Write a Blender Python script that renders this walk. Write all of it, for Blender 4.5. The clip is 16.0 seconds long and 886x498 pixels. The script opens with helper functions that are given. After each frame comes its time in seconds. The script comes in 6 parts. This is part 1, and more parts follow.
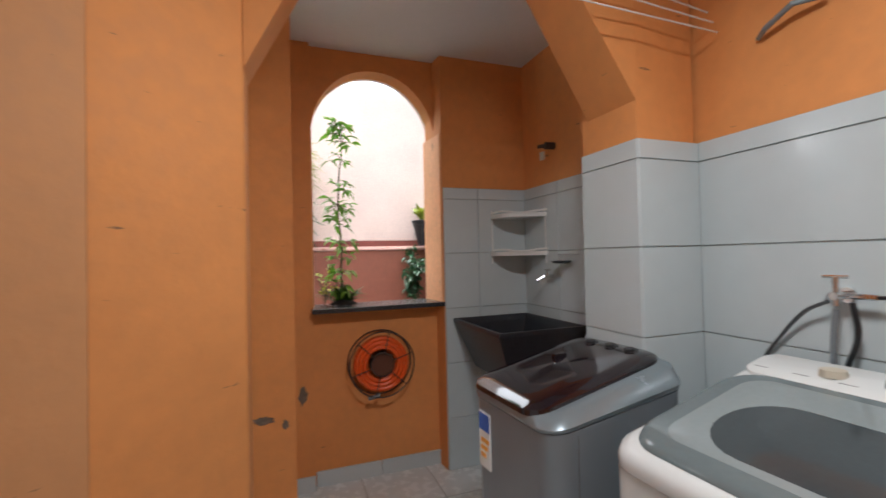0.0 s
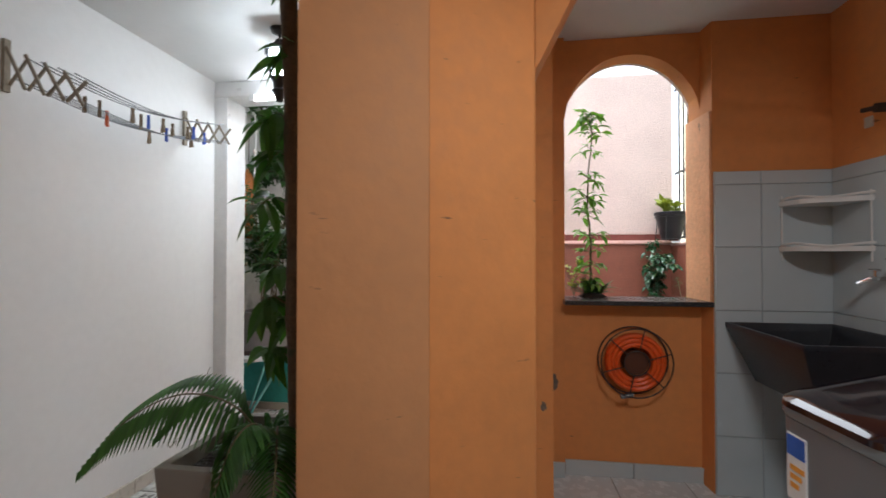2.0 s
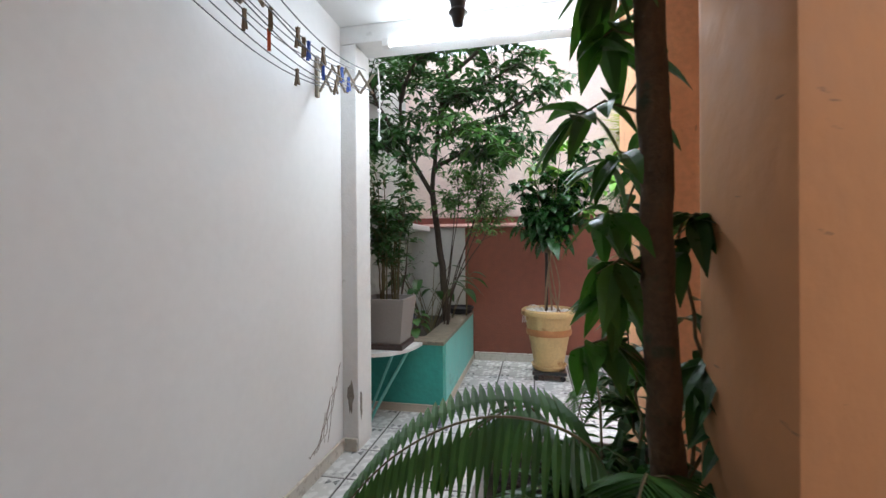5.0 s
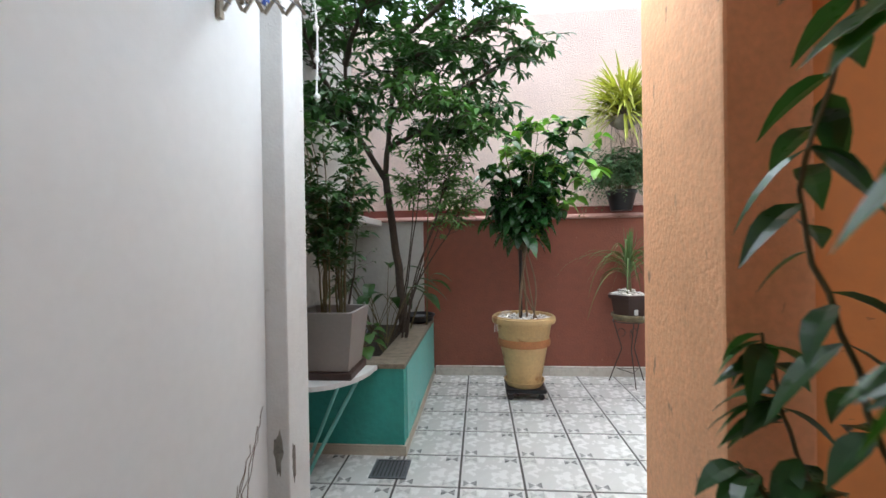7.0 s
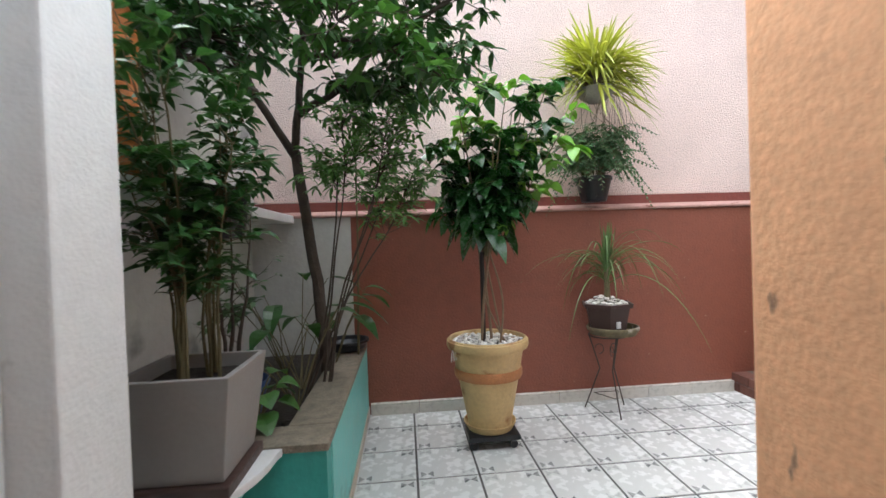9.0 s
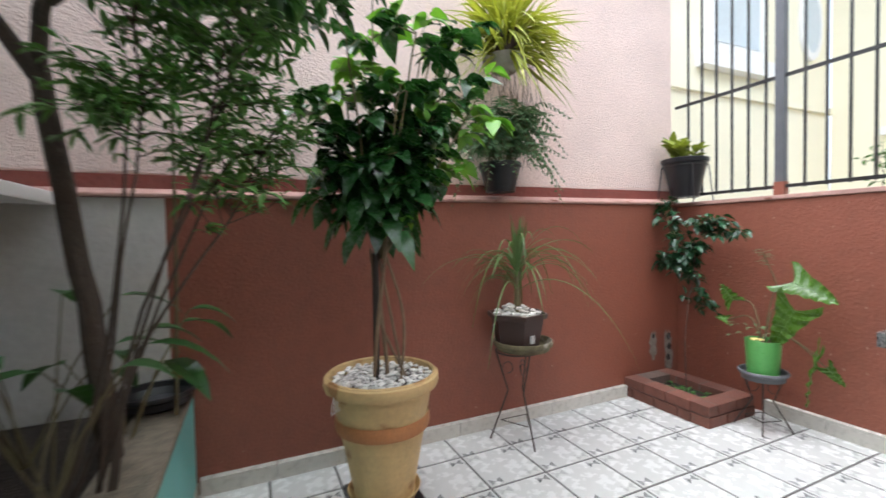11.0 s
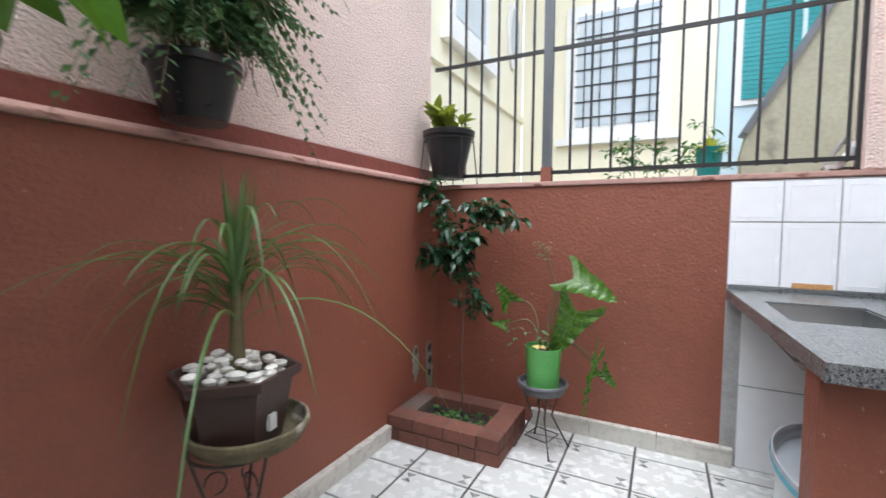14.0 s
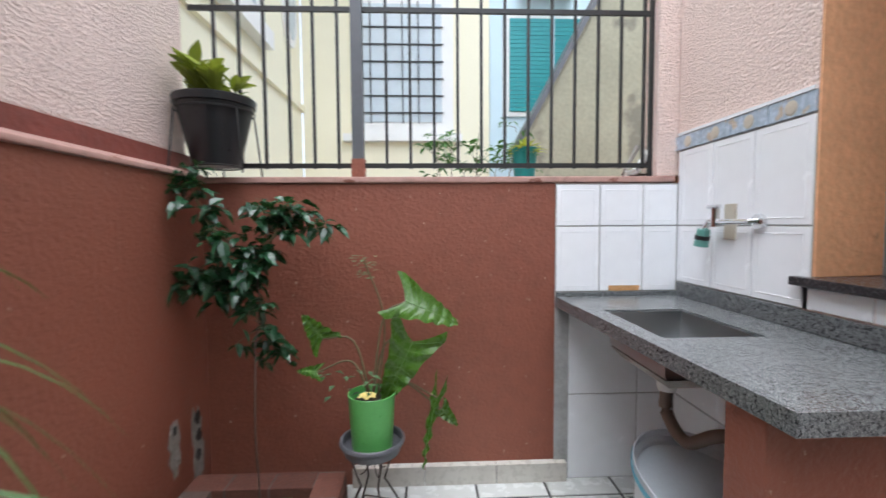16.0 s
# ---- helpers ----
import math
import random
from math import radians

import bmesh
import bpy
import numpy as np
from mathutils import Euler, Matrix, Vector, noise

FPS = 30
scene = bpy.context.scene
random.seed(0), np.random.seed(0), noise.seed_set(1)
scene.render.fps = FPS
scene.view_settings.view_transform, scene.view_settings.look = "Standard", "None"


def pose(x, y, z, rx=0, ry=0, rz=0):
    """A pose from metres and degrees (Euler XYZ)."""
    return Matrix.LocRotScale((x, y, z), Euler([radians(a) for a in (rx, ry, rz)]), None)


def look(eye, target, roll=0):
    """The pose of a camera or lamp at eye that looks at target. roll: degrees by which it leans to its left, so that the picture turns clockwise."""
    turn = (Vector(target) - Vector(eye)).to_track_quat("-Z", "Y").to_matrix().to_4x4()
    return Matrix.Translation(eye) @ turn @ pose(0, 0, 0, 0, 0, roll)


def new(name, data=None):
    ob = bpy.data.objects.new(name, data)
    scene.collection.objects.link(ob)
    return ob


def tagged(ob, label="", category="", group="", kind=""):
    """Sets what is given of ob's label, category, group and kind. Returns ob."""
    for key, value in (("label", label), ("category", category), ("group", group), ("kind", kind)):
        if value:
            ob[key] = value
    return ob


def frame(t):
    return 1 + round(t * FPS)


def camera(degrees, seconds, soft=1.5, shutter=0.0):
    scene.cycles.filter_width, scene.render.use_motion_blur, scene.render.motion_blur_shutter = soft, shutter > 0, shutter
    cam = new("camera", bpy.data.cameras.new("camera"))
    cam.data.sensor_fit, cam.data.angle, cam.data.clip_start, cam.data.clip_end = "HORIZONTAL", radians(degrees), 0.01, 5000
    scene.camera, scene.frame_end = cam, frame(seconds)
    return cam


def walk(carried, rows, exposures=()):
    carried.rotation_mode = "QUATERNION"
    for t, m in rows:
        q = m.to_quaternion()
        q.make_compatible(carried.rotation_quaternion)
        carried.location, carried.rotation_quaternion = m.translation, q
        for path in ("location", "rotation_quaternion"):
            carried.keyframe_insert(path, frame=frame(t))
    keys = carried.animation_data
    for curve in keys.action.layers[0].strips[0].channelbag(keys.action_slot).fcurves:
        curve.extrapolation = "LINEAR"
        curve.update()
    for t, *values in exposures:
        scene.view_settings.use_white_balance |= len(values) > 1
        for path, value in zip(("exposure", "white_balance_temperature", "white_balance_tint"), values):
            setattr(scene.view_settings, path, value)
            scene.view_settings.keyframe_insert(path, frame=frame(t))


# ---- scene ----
cam = camera(91.9, 16.0, shutter=0.5)
PATH = [
    (0, (-0.012, 0.409, 1.366), (0.673, 2.288, 1.4), -1.3),
    (0.5, (-0.025, 0.376, 1.364), (0.374, 2.335, 1.392), -1.2),
    (1, (-0.071, 0.367, 1.355), (0.092, 2.36, 1.389), -0.8),
    (1.5, (-0.13, 0.381, 1.346), (-0.201, 2.38, 1.376), -0.5),
    (2, (-0.241, 0.393, 1.344), (-0.517, 2.374, 1.369), -0.0),
    (2.5, (-0.392, 0.417, 1.331), (-0.696, 2.394, 1.37), 0.9),
    (3, (-0.616, 0.428, 1.314), (-0.903, 2.408, 1.315), 1.6),
    (3.5, (-0.808, 0.497, 1.3), (-1.151, 2.467, 1.277), 1.5),
    (4, (-0.948, 0.623, 1.296), (-1.357, 2.58, 1.277), 0.6),
    (4.5, (-1.063, 0.694, 1.252), (-1.497, 2.646, 1.243), -0.3),
    (7, (-1.365, 1.432, 1.217), (-1.536, 3.424, 1.205), -0.9),
    (7.5, (-1.434, 1.627, 1.22), (-1.504, 3.626, 1.197), -1.2),
    (8, (-1.455, 1.867, 1.223), (-1.424, 3.867, 1.2), -1.6),
    (10.5, (-1.582, 2.909, 1.268), (-1.02, 4.828, 1.21), -1.5),
    (11, (-1.541, 3.104, 1.254), (-0.719, 4.926, 1.188), -1.2),
    (11.5, (-1.481, 3.313, 1.241), (-0.371, 4.976, 1.183), -1.3),
    (12, (-1.368, 3.5, 1.221), (-0.11, 5.052, 1.137), -1.5),
    (12.5, (-1.198, 3.704, 1.232), (0.131, 5.196, 1.142), -1.2),
    (13, (-1.096, 3.86, 1.217), (0.356, 5.232, 1.122), -0.6),
    (13.5, (-1.005, 4.01, 1.227), (0.624, 5.166, 1.125), 0.1),
    (14, (-0.922, 4.146, 1.209), (0.854, 5.058, 1.096), 0.5),
    (14.5, (-0.772, 4.254, 1.193), (1.104, 4.936, 1.075), 0.7),
    (15, (-0.608, 4.359, 1.221), (1.337, 4.812, 1.111), -0.1),
    (15.5, (-0.488, 4.407, 1.232), (1.495, 4.651, 1.13), -0.5),
    (16, (-0.385, 4.474, 1.246), (1.61, 4.392, 1.133), -0.4),
]
walk(cam, [(t, look(eye, target, roll)) for t, eye, target, roll in PATH], exposures=[(0, 2.15, 6150, 9), (0.6, 2.22, 6150, 9), (1.1, 1.95, 6100, 9), (2.4, 1.86, 6050, 9), (3.4, 1.98, 5980, 9), (4.5, 2.05, 5900, 9), (7, 1.9, 5900, 9), (8, 1.85, 5900, 9), (10.5, 1.88, 5900, 9), (11, 1.8, 5900, 9), (12, 1.77, 5900, 9), (13.4, 1.77, 5850, 9), (14, 1.58, 5850, 9), (15, 1.55, 5850, 9), (16, 1.37, 5850, 9)])

# ---- world, sun, lamps ----
world = bpy.data.worlds.new("overcast_sky")
scene.world = world
world.use_nodes = True
_wn = world.node_tree
_sky = _wn.nodes.new("ShaderNodeTexSky")
_sky.sky_type, _sky.sun_disc = "NISHITA", False
_sky.sun_elevation, _sky.sun_rotation = radians(77), radians(285)
_sky.dust_density, _sky.air_density = 4.0, 1.0
_grey = _wn.nodes.new("ShaderNodeHueSaturation")
_grey.inputs["Saturation"].default_value = 0.35
_wn.links.new(_sky.outputs[0], _grey.inputs["Color"])
_wn.links.new(_grey.outputs[0], _wn.nodes["Background"].inputs[0])
_wn.nodes["Background"].inputs[1].default_value = 0.15
_sun = new("sun", bpy.data.lights.new("sun", "SUN"))
_sun.data.energy, _sun.data.angle, _sun.data.color = 1.75, radians(110), (1.0, 0.97, 0.93)
_sun.matrix_world = look((0, 0, 20), (2.2, -0.6, 10.0))


def area_lamp(name, eye, target, sx, sy, watts, color):
    ob = new(name, bpy.data.lights.new(name, "AREA"))
    ob.data.shape, ob.data.size, ob.data.size_y, ob.data.energy, ob.data.color = "RECTANGLE", sx, sy, watts, color
    ob.matrix_world = look(eye, target)
    return ob


area_lamp("ceiling_lamp_glow", (0.50, 0.70, 2.54), (0.50, 0.701, 0), 0.3, 0.3, 6.5, (1.0, 0.97, 0.93))
_lan = new("lantern_glow", bpy.data.lights.new("lantern_glow", "POINT"))
_lan.data.energy, _lan.data.color, _lan.data.shadow_soft_size = 0.9, (0.93, 0.97, 1.0), 0.03
_lan.location = (-1.46, 2.60, 2.335)
area_lamp("tube_glow", (-1.41, 3.20, 2.42), (-1.41, 3.05, 1.2), 1.1, 0.03, 2.1, (0.92, 0.97, 1.0))


# ---- materials ----
def material(name, color, rough=0.6, metal=0.0, var=0.12, scale=6.0, fine=60.0, bump=0.15, bump_scale=80.0, dist=0.01, stain=None, stain_at=0.62, stain_scale=2.0, stretch=None, coat=0.0, alpha=1.0, trans=0.0, rand=0.0, island=0.0):
    m = bpy.data.materials.new(name)
    m.use_nodes = True
    nt = m.node_tree
    N, Lk = nt.nodes, nt.links
    b = N["Principled BSDF"]
    tc = N.new("ShaderNodeTexCoord")
    n1, n2 = N.new("ShaderNodeTexNoise"), N.new("ShaderNodeTexNoise")
    for n, s, d in ((n1, scale, 4), (n2, fine, 6)):
        n.inputs["Scale"].default_value, n.inputs["Detail"].default_value = s, d
        Lk.new(tc.outputs["Object"], n.inputs["Vector"])
    add = N.new("ShaderNodeMath")
    add.operation = "ADD"
    Lk.new(n1.outputs[0], add.inputs[0]), Lk.new(n2.outputs[0], add.inputs[1])
    rng = N.new("ShaderNodeMapRange")
    rng.inputs[1].default_value, rng.inputs[2].default_value = 0.6, 1.4
    rng.inputs[3].default_value, rng.inputs[4].default_value = 1 - var, 1 + var
    Lk.new(add.outputs[0], rng.inputs[0])
    value = rng.outputs[0]
    for amount, node, out in ((rand, "ShaderNodeObjectInfo", "Random"), (island, "ShaderNodeNewGeometry", "Random Per Island")):
        if amount:
            src, r2, mul = N.new(node), N.new("ShaderNodeMapRange"), N.new("ShaderNodeMath")
            r2.inputs[3].default_value, r2.inputs[4].default_value = 1 - amount, 1 + amount
            mul.operation = "MULTIPLY"
            Lk.new(src.outputs[out], r2.inputs[0]), Lk.new(r2.outputs[0], mul.inputs[0]), Lk.new(value, mul.inputs[1])
            value = mul.outputs[0]
    sc = N.new("ShaderNodeVectorMath")
    sc.operation = "SCALE"
    sc.inputs[0].default_value = color
    Lk.new(value, sc.inputs["Scale"])
    col = sc.outputs[0]
    if stain:
        n3, r3, mx = N.new("ShaderNodeTexNoise"), N.new("ShaderNodeMapRange"), N.new("ShaderNodeMix")
        n3.inputs["Scale"].default_value, n3.inputs["Detail"].default_value = stain_scale, 7
        if stretch:
            mp = N.new("ShaderNodeMapping")
            mp.inputs["Scale"].default_value = stretch
            Lk.new(tc.outputs["Object"], mp.inputs["Vector"]), Lk.new(mp.outputs[0], n3.inputs["Vector"])
        else:
            Lk.new(tc.outputs["Object"], n3.inputs["Vector"])
        r3.inputs[1].default_value, r3.inputs[2].default_value = stain_at, stain_at + 0.06
        Lk.new(n3.outputs[0], r3.inputs[0])
        mx.data_type = "RGBA"
        Lk.new(r3.outputs[0], mx.inputs["Factor"]), Lk.new(col, mx.inputs[6])
        mx.inputs[7].default_value = (*stain, 1)
        col = mx.outputs[2]
    Lk.new(col, b.inputs["Base Color"])
    rr = N.new("ShaderNodeMapRange")
    rr.inputs[1].default_value, rr.inputs[2].default_value = 0.3, 0.7
    rr.inputs[3].default_value, rr.inputs[4].default_value = max(rough - (0.08 if bump else 0.015), 0.02), min(rough + (0.08 if bump else 0.015), 1)
    Lk.new(n2.outputs[0], rr.inputs[0]), Lk.new(rr.outputs[0], b.inputs["Roughness"])
    b.inputs["Metallic"].default_value = metal
    b.inputs["Coat Weight"].default_value = coat
    b.inputs["Transmission Weight"].default_value = trans
    b.inputs["Alpha"].default_value = alpha
    if bump:
        n4, bp = N.new("ShaderNodeTexNoise"), N.new("ShaderNodeBump")
        n4.inputs["Scale"].default_value, n4.inputs["Detail"].default_value = bump_scale, 5
        Lk.new(tc.outputs["Object"], n4.inputs["Vector"]), Lk.new(n4.outputs[0], bp.inputs["Height"])
        bp.inputs["Strength"].default_value, bp.inputs["Distance"].default_value = bump, dist
        Lk.new(bp.outputs[0], b.inputs["Normal"])
    return m


def glow(name, color, strength):
    m = bpy.data.materials.new(name)
    m.use_nodes = True
    b = m.node_tree.nodes["Principled BSDF"]
    b.inputs["Base Color"].default_value = (*color, 1)
    b.inputs["Emission Color"].default_value, b.inputs["Emission Strength"].default_value = (*color, 1), strength
    return m


def leaf_material(name, color, rough=0.42, var=0.4):
    m = material(name, color, rough, var=0.25, scale=8, fine=50, bump=0.15, bump_scale=60, dist=0.003, island=var)
    b = m.node_tree.nodes["Principled BSDF"]
    b.inputs["Subsurface Weight"].default_value = 0.0
    nt = m.node_tree
    tr, mix = nt.nodes.new("ShaderNodeBsdfTranslucent"), nt.nodes.new("ShaderNodeMixShader")
    tr.inputs["Color"].default_value = (color[0] * 1.6, color[1] * 1.6, color[2] * 0.8, 1)
    mix.inputs[0].default_value = 0.25
    nt.links.new(b.outputs[0], mix.inputs[1]), nt.links.new(tr.outputs[0], mix.inputs[2])
    nt.links.new(mix.outputs[0], nt.nodes["Material Output"].inputs["Surface"])
    return m


M_ORANGE = material("orange_wall_paint", (0.68, 0.275, 0.085), 0.75, var=0.10, scale=2.2, fine=18, bump=0.35, bump_scale=16, dist=0.008, stain=(0.22, 0.11, 0.055), stain_at=0.70, stain_scale=9, stretch=(1, 1, 5))
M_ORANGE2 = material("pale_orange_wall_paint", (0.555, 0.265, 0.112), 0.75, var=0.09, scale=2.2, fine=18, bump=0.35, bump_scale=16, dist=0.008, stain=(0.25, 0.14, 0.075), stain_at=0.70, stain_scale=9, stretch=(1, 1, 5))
M_ORANGE_ROUGH = material("rough_orange_render", (0.78, 0.41, 0.215), 0.8, var=0.16, scale=3, fine=40, bump=0.35, bump_scale=48, dist=0.012, stain=(0.30, 0.17, 0.10), stain_at=0.66, stain_scale=10, stretch=(1.6, 1.6, 0.6))
M_WHITE = material("white_wall_paint", (0.80, 0.81, 0.81), 0.6, var=0.035, scale=1.5, fine=20, bump=0.15, bump_scale=30, dist=0.004)
M_CEIL = material("white_ceiling_paint", (0.70, 0.70, 0.69), 0.7, var=0.03, scale=1.5, fine=20, bump=0.1)
M_GREYWALL = material("weathered_grey_paint", (0.54, 0.54, 0.51), 0.75, var=0.10, scale=2.2, fine=18, bump=0.4, bump_scale=30, stain=(0.30, 0.30, 0.28), stain_at=0.60, stain_scale=2.2)
M_PILLAR = material("worn_white_pillar_paint", (0.78, 0.78, 0.77), 0.7, var=0.06, scale=3, fine=20, bump=0.3, stain=(0.36, 0.34, 0.32), stain_at=0.66, stain_scale=3.0)
M_PINK = material("rough_pink_render", (0.80, 0.64, 0.57), 0.9, var=0.12, scale=2, fine=70, bump=0.9, bump_scale=95, dist=0.02)
M_RED = material("brown_red_wall_paint", (0.232, 0.076, 0.046), 0.55, var=0.16, scale=1.3, fine=14, bump=0.6, bump_scale=62, dist=0.008, stain=(0.44, 0.29, 0.22), stain_at=0.695, stain_scale=46, stretch=(1, 1, 0.7))
M_BAND = material("faded_mauve_ledge_paint", (0.42, 0.25, 0.21), 0.7, var=0.2, scale=5, fine=30, bump=0.7, bump_scale=30, stain=(0.20, 0.075, 0.05), stain_at=0.62, stain_scale=9, stretch=(1, 1, 3))
M_DKRED = material("dark_red_ledge_paint", (0.20, 0.055, 0.04), 0.7, var=0.2, scale=6, fine=30, bump=0.5, bump_scale=40)
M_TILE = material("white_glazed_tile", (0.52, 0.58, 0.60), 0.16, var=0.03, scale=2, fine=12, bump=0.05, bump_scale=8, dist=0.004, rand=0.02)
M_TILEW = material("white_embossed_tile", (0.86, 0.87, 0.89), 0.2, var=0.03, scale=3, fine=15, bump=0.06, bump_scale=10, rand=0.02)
M_GROUT = material("grey_tile_grout", (0.36, 0.36, 0.35), 0.9, var=0.2, scale=6, fine=50, bump=0.4)
M_GROUTL = material("pale_tile_grout", (0.40, 0.43, 0.44), 0.85, var=0.12, scale=6, fine=50, bump=0.3)
M_GROUTD = material("dark_floor_grout", (0.07, 0.065, 0.06), 0.9, var=0.3, scale=6, fine=50, bump=0.4)
M_BASET = material("cream_skirting_tile", (0.56, 0.535, 0.48), 0.3, var=0.08, scale=5, fine=30, bump=0.1, rand=0.05)
M_SLATE = material("black_slate_sill", (0.03, 0.03, 0.033), 0.25, var=0.3, scale=10, fine=120, bump=0.1)
# one teal in two tones: darker for shaded faces, lighter for lit ones
M_TEAL_SHADED = material("shaded_teal_planter_paint", (0.045, 0.33, 0.28), 0.5, var=0.14, scale=3, fine=20, bump=0.4, bump_scale=30, stain=(0.03, 0.16, 0.13), stain_at=0.66, stain_scale=3)
M_TEAL_LIT = material("lit_teal_planter_paint", (0.20, 0.56, 0.52), 0.5, var=0.10, scale=3, fine=20, bump=0.4, bump_scale=30, stain=(0.10, 0.32, 0.28), stain_at=0.64, stain_scale=3)
M_GRANB = material("brown_granite_coping", (0.20, 0.17, 0.125), 0.6, var=0.5, scale=22, fine=130, bump=0.6)
M_CREAM = material("cream_plaster_base", (0.52, 0.47, 0.38), 0.7, var=0.12, scale=5, fine=30, bump=0.3)
M_SOIL = material("dark_potting_soil", (0.028, 0.020, 0.014), 0.95, var=0.5, scale=25, fine=150, bump=1.0, bump_scale=60, dist=0.03)
M_BARK = material("brown_bark", (0.058, 0.042, 0.030), 0.85, var=0.35, scale=14, fine=80, bump=0.8, bump_scale=50, dist=0.01)
M_STEM = material("green_brown_stem", (0.12, 0.10, 0.045), 0.7, var=0.3, scale=20, fine=90, bump=0.3)
L_DARK = leaf_material("dark_green_leaf", (0.030, 0.090, 0.022), 0.34)
L_MID = leaf_material("mid_green_leaf", (0.055, 0.15, 0.028))
L_LIGHT = leaf_material("fresh_green_leaf", (0.13, 0.30, 0.035))
L_LIME = leaf_material("yellow_green_leaf", (0.33, 0.36, 0.055), 0.5)
L_FERN = leaf_material("fern_green_leaf", (0.038, 0.11, 0.018), 0.5)
L_BLUE = leaf_material("blue_green_leaf", (0.085, 0.17, 0.08), 0.5)
L_STRAP = leaf_material("strap_green_leaf", (0.095, 0.165, 0.055), 0.35, 0.55)


# ---- geometry helpers ----
class Geo:
    def __init__(self):
        self.v, self.f = [], []

    def add(self, verts, faces):
        o = len(self.v)
        self.v.extend([tuple(p) for p in verts])
        self.f.extend([tuple(i + o for i in q) for q in faces])
        return self

    def hexa(self, c):
        return self.add(c, [(0, 3, 2, 1), (4, 5, 6, 7), (0, 1, 5, 4), (1, 2, 6, 5), (2, 3, 7, 6), (3, 0, 4, 7)])

    def box(self, x0, x1, y0, y1, z0, z1):
        return self.hexa([(x0, y0, z0), (x1, y0, z0), (x1, y1, z0), (x0, y1, z0), (x0, y0, z1), (x1, y0, z1), (x1, y1, z1), (x0, y1, z1)])

    def prism(self, pts, z0, z1):
        """An upright prism over a counter-clockwise outline."""
        n = len(pts)
        return self.add([(x, y, z0) for x, y in pts] + [(x, y, z1) for x, y in pts], [tuple(reversed(range(n))), tuple(range(n, 2 * n))] + [(i, (i + 1) % n, n + (i + 1) % n, n + i) for i in range(n)])

    def lathe(self, prof, n=32, c=(0, 0, 0), closed=False):
        k = len(prof)
        vs = [(c[0] + r * math.cos(2 * math.pi * i / n), c[1] + r * math.sin(2 * math.pi * i / n), c[2] + z) for i in range(n) for r, z in prof]
        fs = [(i * k + j, (i + 1) % n * k + j, (i + 1) % n * k + j + 1, i * k + j + 1) for i in range(n) for j in range(k - 1)]
        if not closed:
            fs += [tuple(i * k for i in reversed(range(n))), tuple(i * k + k - 1 for i in range(n))]
        return self.add(vs, fs)

    def tube(self, pts, r, n=8, r1=None):
        pts = [Vector(p) for p in pts]
        vs, k = [], len(pts)
        up = Vector((0.31, 0.17, 0.93))
        for i, p in enumerate(pts):
            d = (pts[min(i + 1, k - 1)] - pts[max(i - 1, 0)]).normalized()
            a = d.cross(up)
            if a.length < 1e-3:
                a = d.cross(Vector((1, 0, 0)))
            a.normalize()
            b = d.cross(a)
            rr = r if r1 is None else r + (r1 - r) * i / max(k - 1, 1)
            vs += [p + rr * (math.cos(2 * math.pi * j / n) * a + math.sin(2 * math.pi * j / n) * b) for j in range(n)]
        fs = [(i * n + j, (i + 1) * n + j, (i + 1) * n + (j + 1) % n, i * n + (j + 1) % n) for i in range(k - 1) for j in range(n)]
        fs += [tuple(range(n)), tuple((k - 1) * n + j for j in reversed(range(n)))]
        return self.add(vs, fs)

    def leaf(self, p, d, length, width, droop=0.3, fold=0.25, seg=4, shape=0.8, up=(0, 0, 1), twist=0.0):
        """A folded, drooping leaf blade from p along d; it is widest at shape/2 of its length."""
        p, d = Vector(p), Vector(d).normalized()
        s = d.cross(Vector(up))
        if s.length < 1e-3:
            s = Vector((1, 0, 0))
        s.normalize()
        n = s.cross(d)
        if twist:
            s, n = s * math.cos(twist) + n * math.sin(twist), n * math.cos(twist) - s * math.sin(twist)
        vs = []
        for i in range(seg + 1):
            u = i / seg
            w = width * max(math.sin(math.pi * u**shape), 0.0) * 0.5 + 0.0006
            c = p + d * (length * u * (1 - 0.25 * droop * u)) - Vector((0, 0, 1)) * (droop * length * u * u)
            vs += [c - s * w + n * (fold * w), c, c + s * w + n * (fold * w)]
        fs = []
        for i in range(seg):
            a = i * 3
            fs += [(a, a + 3, a + 4, a + 1), (a + 1, a + 4, a + 5, a + 2)]
        return self.add(vs, fs)

    def mesh(self, name, smooth=False, bevel=0.0):
        me = bpy.data.meshes.new(name)
        me.from_pydata(self.v, [], self.f)
        if bevel:
            bm = bmesh.new()
            bm.from_mesh(me)
            bmesh.ops.bevel(bm, geom=bm.edges[:], offset=bevel, segments=2, profile=0.6, affect="EDGES", clamp_overlap=True)
            bm.to_mesh(me)
            bm.free()
        if smooth:
            me.polygons.foreach_set("use_smooth", [True] * len(me.polygons))
            me.set_sharp_from_angle(angle=radians(40))
        me.update()
        return me


def part(name, geo, mat, parent=None, label="", smooth=False, bevel=0.0):
    me = geo.mesh(name, smooth, bevel) if isinstance(geo, Geo) else geo
    if not me.materials:
        me.materials.append(mat)
    ob = new(name, me)
    if parent is not None:
        ob.parent = parent
    if label:
        ob["label"] = label
    return ob


def thing(name, label, category, x=0, y=0, z=0, rz=0, group="", kind=""):
    ob = new(name)
    ob.matrix_world = pose(x, y, z, 0, 0, rz)
    return tagged(ob, label, category, group, kind)


def structure(name, geo, mat, label, category, smooth=False, bevel=0.0):
    return tagged(part(name, geo, mat, None, "", smooth, bevel), label, category, "", "structure")


def box(*a):
    return Geo().box(*a)


